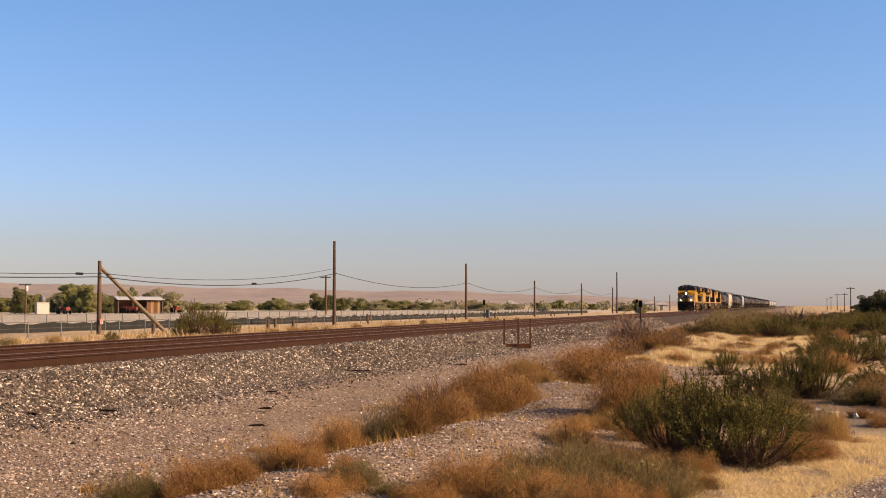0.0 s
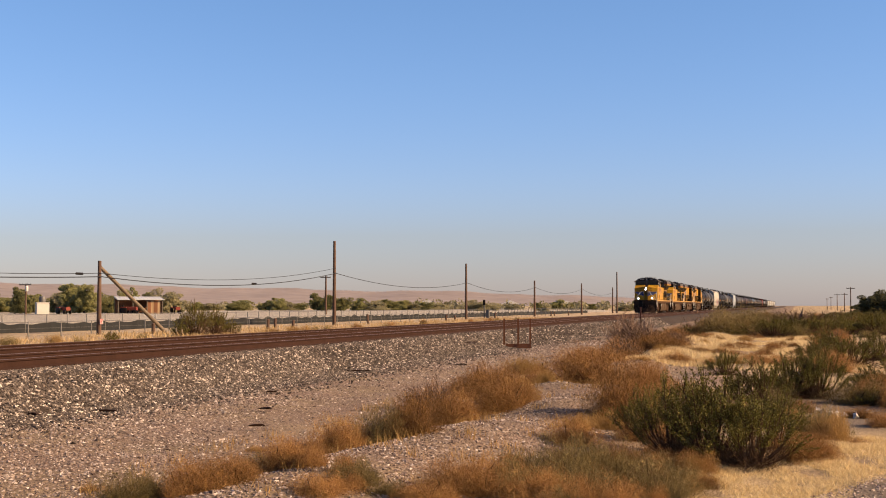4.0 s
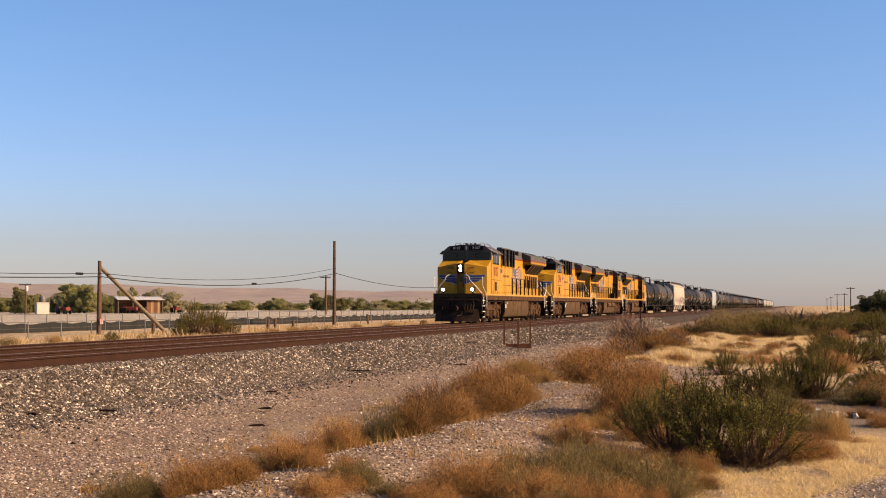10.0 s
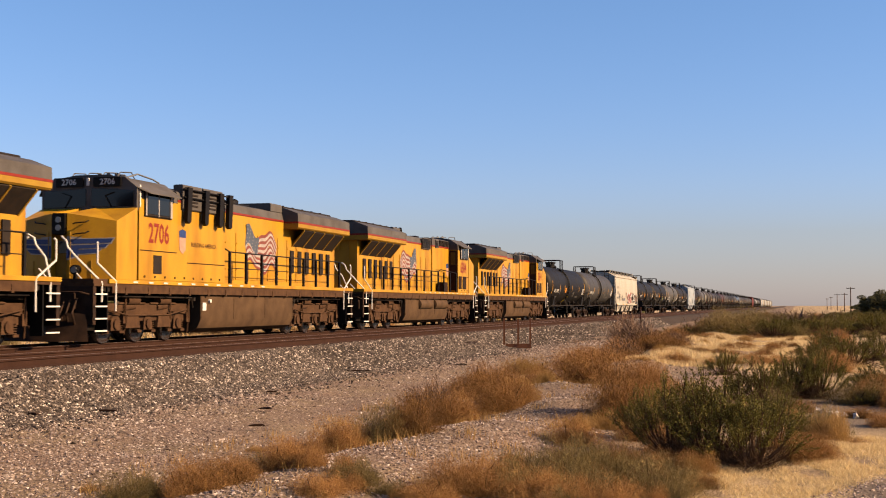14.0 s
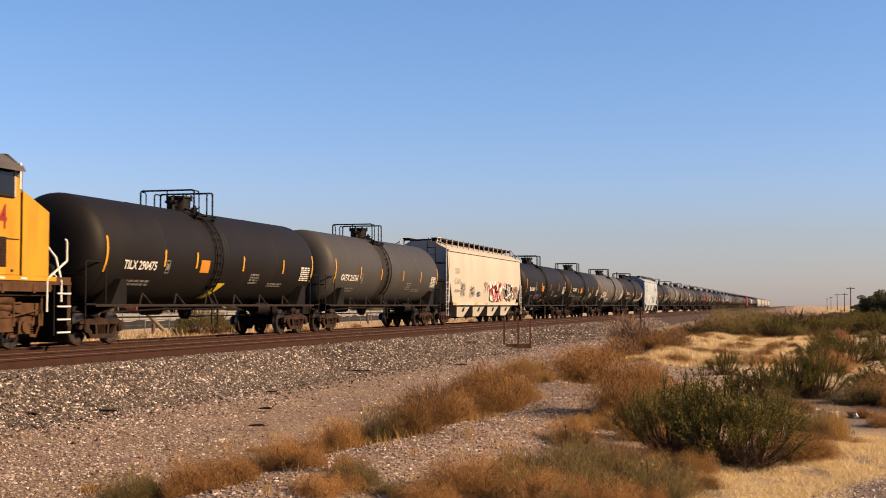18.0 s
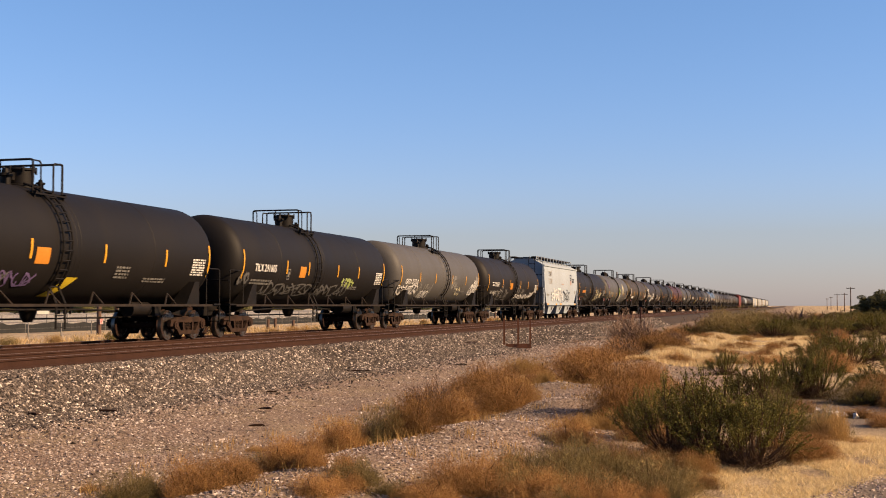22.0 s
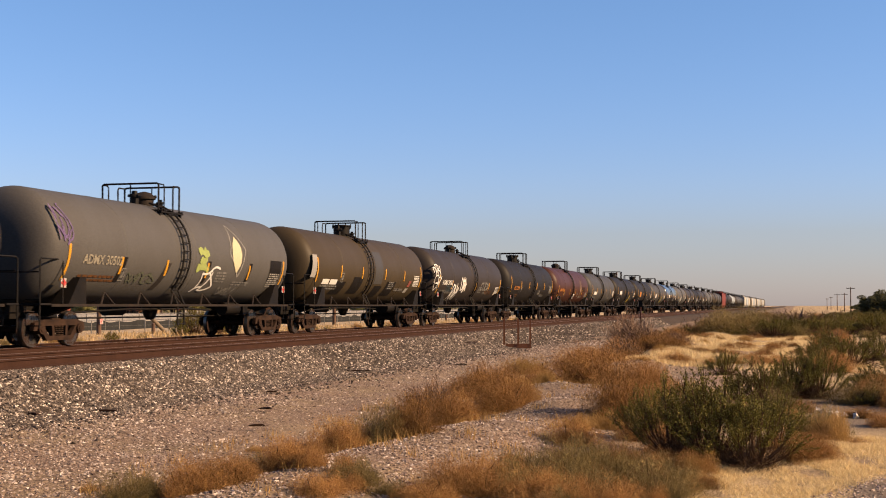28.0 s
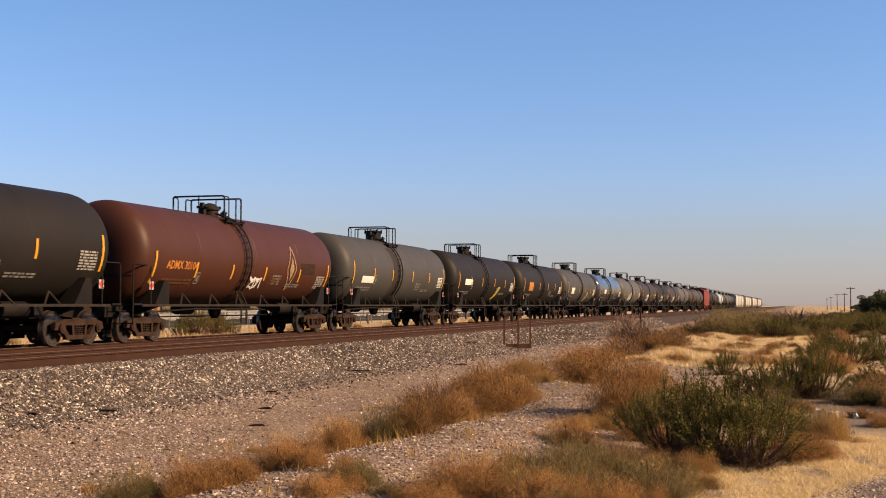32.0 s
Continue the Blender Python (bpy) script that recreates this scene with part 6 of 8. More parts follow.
    ln.new(col, hsv.inputs["Color"])
    ln.new(ranged(noise_at(30, 5), 0.32, 0.68, 0.16, 0.62), hsv.inputs["Value"])
    ln.new(hsv.outputs[0], bsdf.inputs["Base Color"])
    bsdf.inputs["Roughness"].default_value = 0.95
    bsdf.inputs["Specular IOR Level"].default_value = 0.1
    bp = n.new("ShaderNodeBump")
    bp.inputs["Strength"].default_value, bp.inputs["Distance"].default_value = 1.0, 0.04
    ln.new(noise_at(32, 4), bp.inputs["Height"])
    ln.new(bp.outputs[0], bsdf.inputs["Normal"])
    return m


me.materials.append(ground_material())

# ---- trackbed, rails, ties ----
Y0, Y1 = -120.0, 1900.0


def along(xs, name, material, label, y0=Y0, y1=Y1, step=4.0, cut=140):
    ys = list(np.arange(-40, cut, 0.5)) + list(np.arange(cut, y1, step * 8))
    ys = [y0] + ys + [y1]
    v, f = [], []
    n = len(xs)
    for y in ys:
        for k, (x, z) in enumerate(xs):
            w = 0.03 * math.sin(y * 2.1 + k * 2) + 0.03 * math.sin(y * 5.3 + k)
            v.append((x + (w if 0 < k < n - 1 else 0), y, z + (0.4 * w if 0 < k < n - 1 else 0)))
    for j in range(len(ys) - 1):
        for k in range(n - 1):
            f.append((j * n + k, j * n + k + 1, (j + 1) * n + k + 1, (j + 1) * n + k))
    m = bpy.data.meshes.new(name)
    m.from_pydata(v, [], f)
    m.materials.append(material)
    m.shade_smooth()
    return tagged(new(name, m), label, "ballast", kind="structure")


# bed colour darkened to stand for the shade in gaps between stones
BALLAST = surface("ballast_shaded_gaps", (0.09, 0.066, 0.05), 0.95, second=(0.045, 0.033, 0.025), scale=9, mix=0.9, fine=60, bump=0.8)
top = -0.2
along([(-24.6, -0.95), (-22.3, top - 0.03), (-21.2, top + 0.02), (-20.3, top - 0.02), (-18.8, top - 0.02), (-17.6, top + 0.02), (-17.0, top), (-16.2, top + 0.04), (-15.0, top + 0.03), (-13.75, top + 0.04),
       (-13.35, top + 0.0), (-12.95, -0.45), (-12.4, -0.8), (-11.9, -0.95)], "ballast_bed", BALLAST, "grey crushed stone ballast bed under two tracks")


def rail_mesh():
    prof = [(-0.076, -0.186), (0.076, -0.186), (0.076, -0.17), (0.012, -0.145), (0.012, -0.045), (0.036, -0.035), (0.036, -0.006), (0.028, 0.0), (-0.028, 0.0), (-0.036, -0.006), (-0.036, -0.035), (-0.012, -0.045), (-0.012, -0.145), (-0.076, -0.17)]
    sh = Shape()
    sh.prism(prof, "y", Y0, Y1)
    sh.slot = 1
    sh.box(-0.026, 0.026, Y0, Y1, 0.0005, 0.002)
    return sh.mesh("rail", [RAIL_SIDE, RAIL_TOP], 20)


RAIL = rail_mesh()
TIE = Shape().box(-1.3, 1.3, -0.115, 0.115, -0.36, -0.19, 0.012).mesh("tie", TIE_WOOD)
for x, z, words in ((TRACK_X, 0.0, "rusty steel railway track carrying the freight train"), (NEAR_X, NEAR_RISE, "empty rusty steel railway track with polished rail heads")):
    tk = thing("railway_track", words, "railway track", "parallel tracks", at=pose(x, 0, z))
    for s in (-0.755, 0.755):
        part("rail", RAIL, None, tk, at=pose(s, 0, 0))
    rng = random.Random(3)
    for k in range(230):
        t = part("tie", TIE, None, tk, at=pose(rng.uniform(-0.05, 0.05), 12 + 0.52 * k, rng.uniform(-0.01, 0.005), 0, 0, rng.uniform(-1, 1)))


# ---- loose stones, as joined stuff ----
def stones(name, label, points, sizes, material, seed, flat=0.75, category="gravel"):
    """Broken stones: eight-sided lumps, each turned and squashed."""
    rng = np.random.default_rng(seed)
    n = len(points)
    base = np.array([(1, 0, 0), (-1, 0, 0), (0, 1, 0), (0, -1, 0), (0, 0, 1), (0, 0, -1)], float)
    tri = np.array([(0, 2, 4), (2, 1, 4), (1, 3, 4), (3, 0, 4), (2, 0, 5), (1, 2, 5), (3, 1, 5), (0, 3, 5)])
    v = np.repeat(base[None], n, 0) * rng.uniform(0.55, 1.15, (n, 6, 1))
    v += rng.uniform(-0.3, 0.3, (n, 6, 3))
    a, b = rng.uniform(0, 6.28, n), rng.uniform(-0.9, 0.9, n)
    ca, sa, cb, sb = np.cos(a), np.sin(a), np.cos(b), np.sin(b)
    x, y, z = v[..., 0], v[..., 1], v[..., 2]
    y, z = y * cb[:, None] - z * sb[:, None], y * sb[:, None] + z * cb[:, None]
    x, y = x * ca[:, None] - y * sa[:, None], x * sa[:, None] + y * ca[:, None]
    v = np.stack([x, y, z * flat], -1) * np.asarray(sizes)[:, None, None] + np.asarray(points)[:, None, :]
    f = (tri[None] + (np.arange(n) * 6)[:, None, None]).reshape(-1, 3)
    m = bpy.data.meshes.new(name)
    m.from_pydata(v.reshape(-1, 3).tolist(), [], f.tolist())
    m.materials.append(material)
    return tagged(new(name, m), label, category, kind="stuff")


def bed_height(x):
    return np.interp(x, [-24.6, -22.3, -17.0, -13.75, -13.35, -12.95, -12.4, -11.9, -11.0], [-0.95, top - 0.03, top, top + 0.04, top, -0.45, -0.8, -0.88, -0.9])


# dark and pale tones spread wide, adding contrast that shadows between stones give
STONE = islands("crushed_stone", [(0.045, 0.034, 0.03), (0.2, 0.158, 0.132), (0.09, 0.071, 0.062), (0.4, 0.33, 0.28), (0.13, 0.107, 0.094), (0.065, 0.05, 0.043), (0.26, 0.2, 0.165), (1.2, 1.04, 0.9)])
PEBBLE = islands("pink_gravel", [(0.34, 0.235, 0.19), (0.68, 0.53, 0.44), (0.4, 0.28, 0.23), (1.15, 0.95, 0.81), (0.2, 0.135, 0.11), (0.5, 0.36, 0.3), (1.6, 1.38, 1.2)])
PALE_ROCK = surface("pale_rock", (0.95, 0.88, 0.78), 0.9, scale=6)
rs = np.random.default_rng(11)
yy = np.concatenate([rs.uniform(12, 34, 56000), rs.uniform(34, 60, 26000), rs.uniform(60, 130, 16000)])
xx = np.where(rs.random(len(yy)) < 0.5, rs.triangular(-13.85, -12.8, -11.3, len(yy)), rs.uniform(-14.0, -12.0, len(yy)))
zz = bed_height(xx)
stones("ballast_stones", "grey and buff crushed ballast stones on the slope", np.stack([xx, yy, zz + 0.018], -1), rs.uniform(0.022, 0.05, len(yy)) * (1 + np.clip(yy - 30, 0, 90) / 110), STONE, 1)
yy = rs.uniform(14, 75, 5200)
xx = -12.2 + np.abs(rs.normal(size=len(yy))) * 0.8
stones("scattered_ballast", "loose ballast stones strewn at the foot of the slope", np.stack([xx, yy, np.maximum(ground_height(xx, yy), bed_height(xx)) + 0.01], -1), rs.uniform(0.02, 0.05, len(yy)), STONE, 6)
yy = np.concatenate([rs.uniform(10, 26, 46000), rs.uniform(26, 70, 34000)])
xx = rs.uniform(-12.1, -2.6, len(yy))
keep = (np.sin(xx * 1.1 + np.sin(yy * 0.35) * 1.5) + rs.uniform(-1.2, 1.2, len(yy)) > -0.35) | (np.abs(xx + 5.2) < 0.9)
xx, yy = xx[keep], yy[keep]
stones("gravel", "pinkish gravel scattered over the dirt shoulder", np.stack([xx, yy, ground_height(xx, yy) + 0.004], -1), rs.uniform(0.01, 0.026, len(yy)) * (1 + np.clip(yy - 24, 0, 40) / 40) * rs.choice([1, 1, 1, 1.6], len(yy)), PEBBLE, 2, 0.6)
yy, xx = rs.uniform(11, 20, 9000), rs.uniform(-1.0, 4.0, 9000)
near_road = xx > -0.1 + 0.5 * (yy - 14.2)
xx, yy = xx[near_road], yy[near_road]
stones("road_gravel", "grey gravel on the dirt road", np.stack([xx, yy, ground_height(xx, yy) + 0.003], -1), rs.uniform(0.008, 0.025, len(yy)), PEBBLE, 4)


for k in range(7):
    x, y = 0.35 + 0.16 * k + rs.uniform(-0.1, 0.1), 25.2 + rs.uniform(-0.6, 0.6)
    st = stones("pale_stone", "pale rounded stone lying between the bushes", [(x, y, float(ground_height(x, y)) + 0.05)], [rs.uniform(0.07, 0.16)], PALE_ROCK, 30 + k, 0.7, "stone")
    st["kind"] = ""
    tagged(st, group="pale stones between the bushes")


# ---- beyond the tracks: poles and wires, fences, shed, tank house, trees, hills ----
FAR_Z = -0.9


def wood_pole(label, x, y, top, r=0.14, arms=(), base=FAR_Z, group="line poles along the track", material=None):
    p = thing("utility_pole", label, "utility pole", group, at=pose(x, y, base))
    sh = Shape()
    n = 12
    ring = lambda z, q: (z, q)
    sh.lathe([(-0.3, r * 1.1), (0.4, r * 1.05), ((top - base) * 0.5, r * 0.9), (top - base - 0.03, r * 0.74), (top - base, r * 0.6)], "z", n)
    part("pole", sh, material or POLE_WOOD, p)
    for z, w in arms:
        ca = part("crossarm", Shape().box(-w / 2, w / 2, -0.2, -0.08, z - base - 0.06, z - base + 0.06, 0.01), GREY_WOOD, p)
        for k in (-0.45, -0.2, 0.2, 0.45):
            part("insulator", Shape().lathe([(0, 0.03), (0.05, 0.05), (0.1, 0.045), (0.13, 0.02)], "z", 8, (k * w, -0.14, z - base + 0.06)), GALV, ca)
    return p


POLE_X = -43.4
pole_rows = [(74.1, 3.95), (117.9, 7.35), (169.8, 6.77), (217.4, 5.35), (267.7, 5.69), (315.1, 5.51), (411.9, 3.94), (463.2, 4.89)]
poles = []
for y, top in pole_rows:
    poles.append(wood_pole("weathered brown wooden line pole without crossarms beside the fence", POLE_X, y, top, 0.15 if y < 100 else 0.18))
wood_pole("tall slim brown pole beyond the tracks", -43.6, 324.5, 9.5, 0.2)
br = Shape()
br.rod((0.0, 0.05, 4.45), (0.0, 9.2, 0.0), 0.12, 10, 0.14)
part("brace_pole", br, GREY_WOOD, poles[0], "leaning wooden push brace")
sg = Shape().box(0.16, 0.18, -0.2, 0.2, 0.75, 1.1)
part("warning_sign", sg, [surface("red_white_sign", (0.5, 0.08, 0.08), 0.5, second=(0.7, 0.7, 0.68), scale=8, mix=1.0)], poles[0], "small red and white sign")


def cable(label, a, b, sag, r=0.018, category="cable"):
    sh = Shape()
    a, b = Vector(a), Vector(b)
    pts = []
    for k in range(15):
        t = k / 14
        p = a.lerp(b, t)
        p.z -= 4 * sag * t * (1 - t)
        pts.append(p)
    ob = new("cable", sh.pipe(pts, r, 5).mesh("cable", WIRE))
    return tagged(ob, label, category, "overhead cables")


LX = POLE_X + 0.16
cable("thin dark overhead cable sagging between poles", (LX, 74.1, 3.14), (LX, 117.9, 4.7), 0.75, 0.02)
cable("thick dark overhead cable sagging between poles", (LX, 74.1, 2.92), (LX, 117.9, 4.2), 0.85, 0.032)
cable("thin dark overhead cable sagging between poles", (LX, 28.0, 3.6), (LX, 74.1, 3.14), 0.5, 0.02)
cable("thick dark overhead cable sagging between poles", (LX, 28.0, 3.2), (LX, 74.1, 2.92), 0.45, 0.032)
for (ya, za), (yb, zb) in zip([(117.9, 4.2), (169.8, 4.15), (217.4, 4.15), (267.7, 4.5)], [(169.8, 4.15), (217.4, 4.15), (267.7, 4.5), (315.1, 4.3)]):
    cable("dark overhead cable sagging between poles", (LX, ya, za), (LX, yb, zb), 1.0, 0.03)
for y, z in ((71.4, 3.05), (98.3, 2.86)):
    sh = Shape().lathe([(-0.45, 0.03), (-0.35, 0.08), (0.35, 0.08), (0.45, 0.03)], "y", 10)
    cl = new("splice_case", sh.mesh("splice_case", BLACK))
    cl.matrix_basis = pose(LX, y, z)
    tagged(cl, "black splice case on the overhead cable", "cable splice")


# chain-link fence with dark windscreen cloth, wooden posts in the grass
def fence(label, x, y0, y1, gap, h, z, cloth):
    fc = thing("chain_link_fence", label, "fence", at=pose(x, 0, z))
    post = Shape().lathe([(0, 0.035), (h, 0.035), (h + 0.05, 0.01)], "z", 8).mesh("fence_post", GALV)
    n = int((y1 - y0) / gap)
    for k in range(n + 1):
        part("fence_post", post, None, fc, at=pose(0, y0 + k * gap, 0))
    part("top_rail", Shape().pipe([(0, y0, h), (0, y1, h)], 0.022), GALV, fc)
    part("bottom_wire", Shape().pipe([(0, y0, 0.12), (0, y1, 0.12)], 0.008, 4), GALV, fc)
    part("middle_wire", Shape().pipe([(0, y0, h * 0.6), (0, y1, h * 0.6)], 0.008, 4), GALV, fc)
    if cloth:
        rng = random.Random(8)
        dark = surface("black_windscreen_cloth", (0.03, 0.032, 0.034), 0.9, second=(0.06, 0.06, 0.06), scale=2)
        sh = Shape()
        m = n * 6
        for k in range(m):
            a, b = y0 + k * gap / 6, y0 + (k + 1) * gap / 6
            def height(y):
                q = (y / gap * 0.41) % 1.0
                return 0.72 - 0.12 * abs(math.sin(math.pi * y / gap)) + (0.18 * max(0.0, 1 - abs(q - 0.5) * 6))
            ha, hb = height(a), height(b)
            xa, xb = 0.05 + 0.03 * math.sin(a * 3), 0.05 + 0.03 * math.sin(b * 3)
            sh.add([(xa, a, 0.02), (xb, b, 0.02), (xb, b, hb), (xa, a, ha), (xa - 0.02, a, 0.02), (xb - 0.02, b, 0.02), (xb - 0.02, b, hb), (xa - 0.02, a, ha)],
                   [(0, 1, 2, 3), (7, 6, 5, 4), (3, 2, 6, 7)])
        part("windscreen", sh, dark, fc, "black cloth along the lower fence")
    return fc


fence("grey chain-link fence with black windscreen cloth", -52.0, 60, 330, 2.7, 1.3, -0.88, True)
fence("low grey pipe fence beyond the tracks", -44.6, 50, 240, 3.6, 0.95, -0.9, False)
rng = random.Random(21)
WPOST = Shape().lathe([(0, 0.13), (0.9, 0.12), (0.95, 0.06)], "z", 9).mesh("wood_post", POLE_WOOD)
for k, (y, h) in enumerate(((79.5, 0.85), (86.5, 1.1), (97.5, 0.95), (100.6, 1.0), (103.5, 0.8), (125, 1.2), (152, 1.0), (158, 0.8), (181, 1.1), (226, 1.0), (231, 1.0), (243, 0.9))):
    p = new("fence_stump", WPOST)
    p.matrix_basis = pose(-42.0 + rng.uniform(-0.6, 0.6), y, -0.95, rng.uniform(-6, 6), rng.uniform(-6, 6), 0) @ Matrix.Diagonal((1, 1, h, 1))
    tagged(p, "short dark weathered wooden post in dry grass", "post", "old wooden posts")
# concrete tank house with a water drum on top
WALLW = surface("white_block_wall", (1.0, 0.95, 0.85), 0.85, second=(0.85, 0.78, 0.68), scale=1.2)
th = thing("pump_house", "small pale block pump house with grey drum on its roof", "building", at=pose(-109.2, 170.1, -0.3, 0, 0, -50))
part("wall", Shape().box(-1.0, 1.0, -0.9, 0.9, -0.2, 1.75, 0.02), WALLW, th)
part("roof", Shape().box(-1.08, 1.08, -0.98, 0.98, 1.751, 1.83, 0.01), WALLW, th)
part("drum", Shape().lathe([(1.83, 0.48), (2.0, 0.5), (2.5, 0.5), (2.7, 0.42), (2.76, 0.1)], "z", 16), GALV, th)
part("door", Shape().box(-0.4, 0.4, 0.901, 0.94, -0.1, 1.5), GALV, th)
wood_pole("brown wooden pole with transformer beside pump house", -96.5, 146.5, 3.9, 0.12, ((3.75, 1.8),), base=-0.35, group="utility poles in the lot")
sh = Shape().lathe([(-0.35, 0.18), (-0.3, 0.22), (0.3, 0.22), (0.35, 0.15)], "z", 12)
tr = new("transformer", sh.mesh("transformer", WHITE))
tr.matrix_basis = pose(-96.2, 146.2, 3.25)
tagged(tr, "pale grey pole transformer", "transformer")
# red tractor and trailer by the shed
redp = surface("faded_red_machine_paint", (0.34, 0.08, 0.055), 0.6, scale=3)


def tractor(x, y, turn, label):
    t = thing("farm_machine", label, "tractor", "red farm machines", at=pose(x, y, -0.3, 0, 0, turn))
    part("hood", Shape().box(-0.35, 0.35, -1.3, 0.2, 0.6, 1.15, 0.08), redp, t)
    part("seat", Shape().box(-0.3, 0.3, 0.4, 0.9, 0.9, 1.0, 0.03).box(-0.3, 0.3, 0.85, 0.95, 1.0, 1.4, 0.03), BLACK, t)
    part("fender", Shape().box(-0.75, -0.45, 0.2, 1.2, 1.0, 1.12, 0.03).box(0.45, 0.75, 0.2, 1.2, 1.0, 1.12, 0.03), redp, t)
    for s in (-1, 1):
        part("wheel", Shape().lathe([(s * 0.45, 0.2), (s * 0.46, 0.5), (s * 0.5, 0.58), (s * 0.7, 0.58), (s * 0.74, 0.5), (s * 0.75, 0.2)], "x", 18, (0, 0.7, 0.56)), BLACK, t)
        part("wheel", Shape().lathe([(s * 0.4, 0.1), (s * 0.41, 0.3), (s * 0.44, 0.36), (s * 0.56, 0.36), (s * 0.6, 0.3), (s * 0.61, 0.1)], "x", 16, (0, -1.0, 0.35)), BLACK, t)
    return t


tractor(-107.3, 173.0, 60, "small red tractor beside pump house")
tractor(-100.5, 180.5, 100, "red tractor parked under shed roof")
tractor(-97.0, 189.5, 40, "red farm machine at end of shed")
# open shed with a pale metal roof
PLANK = surface("weathered_red_planks", (0.36, 0.17, 0.09), 0.85, second=(0.24, 0.11, 0.06), scale=4, streak=6, spread=0.25)
TAN = surface("tan_boards", (0.7, 0.48, 0.27), 0.85, scale=3, streak=5, spread=0.2)
ROOFM = surface("pale_metal_roof", (0.95, 0.95, 0.93), 0.5, second=(0.75, 0.72, 0.68), scale=2)
sd = thing("shed", "open wooden shed with pale metal roof", "shed", at=pose(-101.8, 186.0, -0.32, 0, 0, 36))
ro = Shape()
ro.hull([(-3.7, -2.6, 2.25), (3.7, -2.6, 2.25), (3.7, 2.6, 2.75), (-3.7, 2.6, 2.75), (-3.7, -2.6, 2.33), (3.7, -2.6, 2.33), (3.7, 2.6, 2.83), (-3.7, 2.6, 2.83)],
        [(3, 2, 1, 0), (4, 5, 6, 7), (0, 1, 5, 4), (1, 2, 6, 5), (2, 3, 7, 6), (3, 0, 4, 7)])
rf = part("roof", ro, ROOFM, sd)
for k in range(13):
    x = -3.6 + 0.6 * k
    part("roof_rib", Shape().hull([(x - 0.03, -2.6, 2.335), (x + 0.03, -2.6, 2.335), (x + 0.03, 2.6, 2.835), (x - 0.03, 2.6, 2.835), (x, -2.6, 2.37), (x, 2.6, 2.87)], [(0, 1, 4), (3, 5, 2), (0, 4, 5, 3), (1, 2, 5, 4), (0, 3, 2, 1)]), ROOFM, rf)
for x in (-3.5, -1.2, 1.0, 3.4):
    part("post", Shape().box(x - 0.07, x + 0.07, -2.4, -2.26, -0.2, 2.26), GREY_WOOD, sd)
    part("post", Shape().box(x - 0.07, x + 0.07, 2.26, 2.4, -0.2, 2.7), GREY_WOOD, sd)
back = part("back_wall", Shape().box(-3.45, 3.45, 2.15, 2.24, -0.2, 2.55), PLANK, sd)
for k in range(12):
    x = 1.05 + 0.2 * k
    part("plank", Shape().box(x, x + 0.185, -2.24, -2.2, -0.2, 2.1), TAN if k in (3, 4, 8, 9) else PLANK, sd)
for k in range(11):
    y = -2.15 + 0.4 * k
    part("plank", Shape().box(3.38, 3.42, y, y + 0.37, -0.2, 2.2), PLANK, sd)
# rusted frame of three posts on the ballast shoulder, single post farther off
RUSTM = surface("rusty_plate", (0.26, 0.11, 0.065), 0.9, second=(0.12, 0.05, 0.03), scale=4, bump=0.3)
fr = thing("rusty_frame", "three rusty steel posts with a low rusty plate", "metal frame", at=pose(-11.95, 56.0, -1.12, 0, 0, 14))
PST = Shape().box(-0.04, 0.04, -0.04, 0.04, 0.0, 1.6, 0.006).mesh("post", RUSTM)
for x in (-0.6, 0.02, 0.56):
    part("post", PST, None, fr, at=pose(x, 0.02 * x, 0))
part("plate", Shape().box(-0.54, 0.54, -0.015, 0.015, 0.08, 0.48), RUSTM, fr)
sp = thing("marker_post", "thin rusty marker post with dark plate on the ballast", "post", at=pose(-13.0, 112.0, -0.6))
part("post", Shape().box(-0.05, 0.05, -0.05, 0.05, 0.0, 2.1), RUSTM, sp)
part("sign_plate", Shape().box(-0.16, 0.16, -0.07, -0.05, 1.5, 2.1), BLACK, sp)
SCRAP = surface("old_creosoted_scrap", (0.03, 0.014, 0.009), 0.9, second=(0.06, 0.03, 0.02), scale=9, mix=0.8, bump=0.4)
# dark discarded ties and sticks on the shoulder
for k, (x, y, w, turn) in enumerate(((-12.0, 20.6, 0.75, 12), (-12.15, 34.6, 1.2, 14), (-12.9, 50.5, 2.4, 78), (-11.06, 26.1, 0.36, 20), (-9.57, 22.3, 0.34, 5), (-8.35, 19.1, 0.36, 25), (-12.4, 19.0, 0.4, 0), (-7.7, 26.0, 0.7, 12), (-10.4, 40.0, 0.5, 16))):
    z = max(float(bed_height(x)), float(ground_height(x, y)) if x > -11.4 else -9) + 0.05
    sh = Shape()
    sh.prism([(-w / 2, -0.05), (w / 2, -0.06), (w / 2 - 0.05, 0.05), (0.1, 0.07), (-w / 2 + 0.1, 0.04)], "y", -0.07, 0.07, 0.9)
    lg = new("wood_scrap", sh.mesh("wood_scrap", SCRAP))
    lg.matrix_basis = pose(x, y, z, 0, 0, turn) @ Matrix.Diagonal((0.85, 0.6, 0.3, 1))
    tagged(lg, "dark splintered scrap of old tie on gravel", "wood scrap", "scraps of old ties")


# hills at the horizon; the haze of distance is mixed into their base colour
HILL = surface("hazed_far_hill", (0.4, 0.34, 0.325), 1.0, second=(0.48, 0.405, 0.38), scale=0.004, mix=0.9, fine=0.02, bump=0)


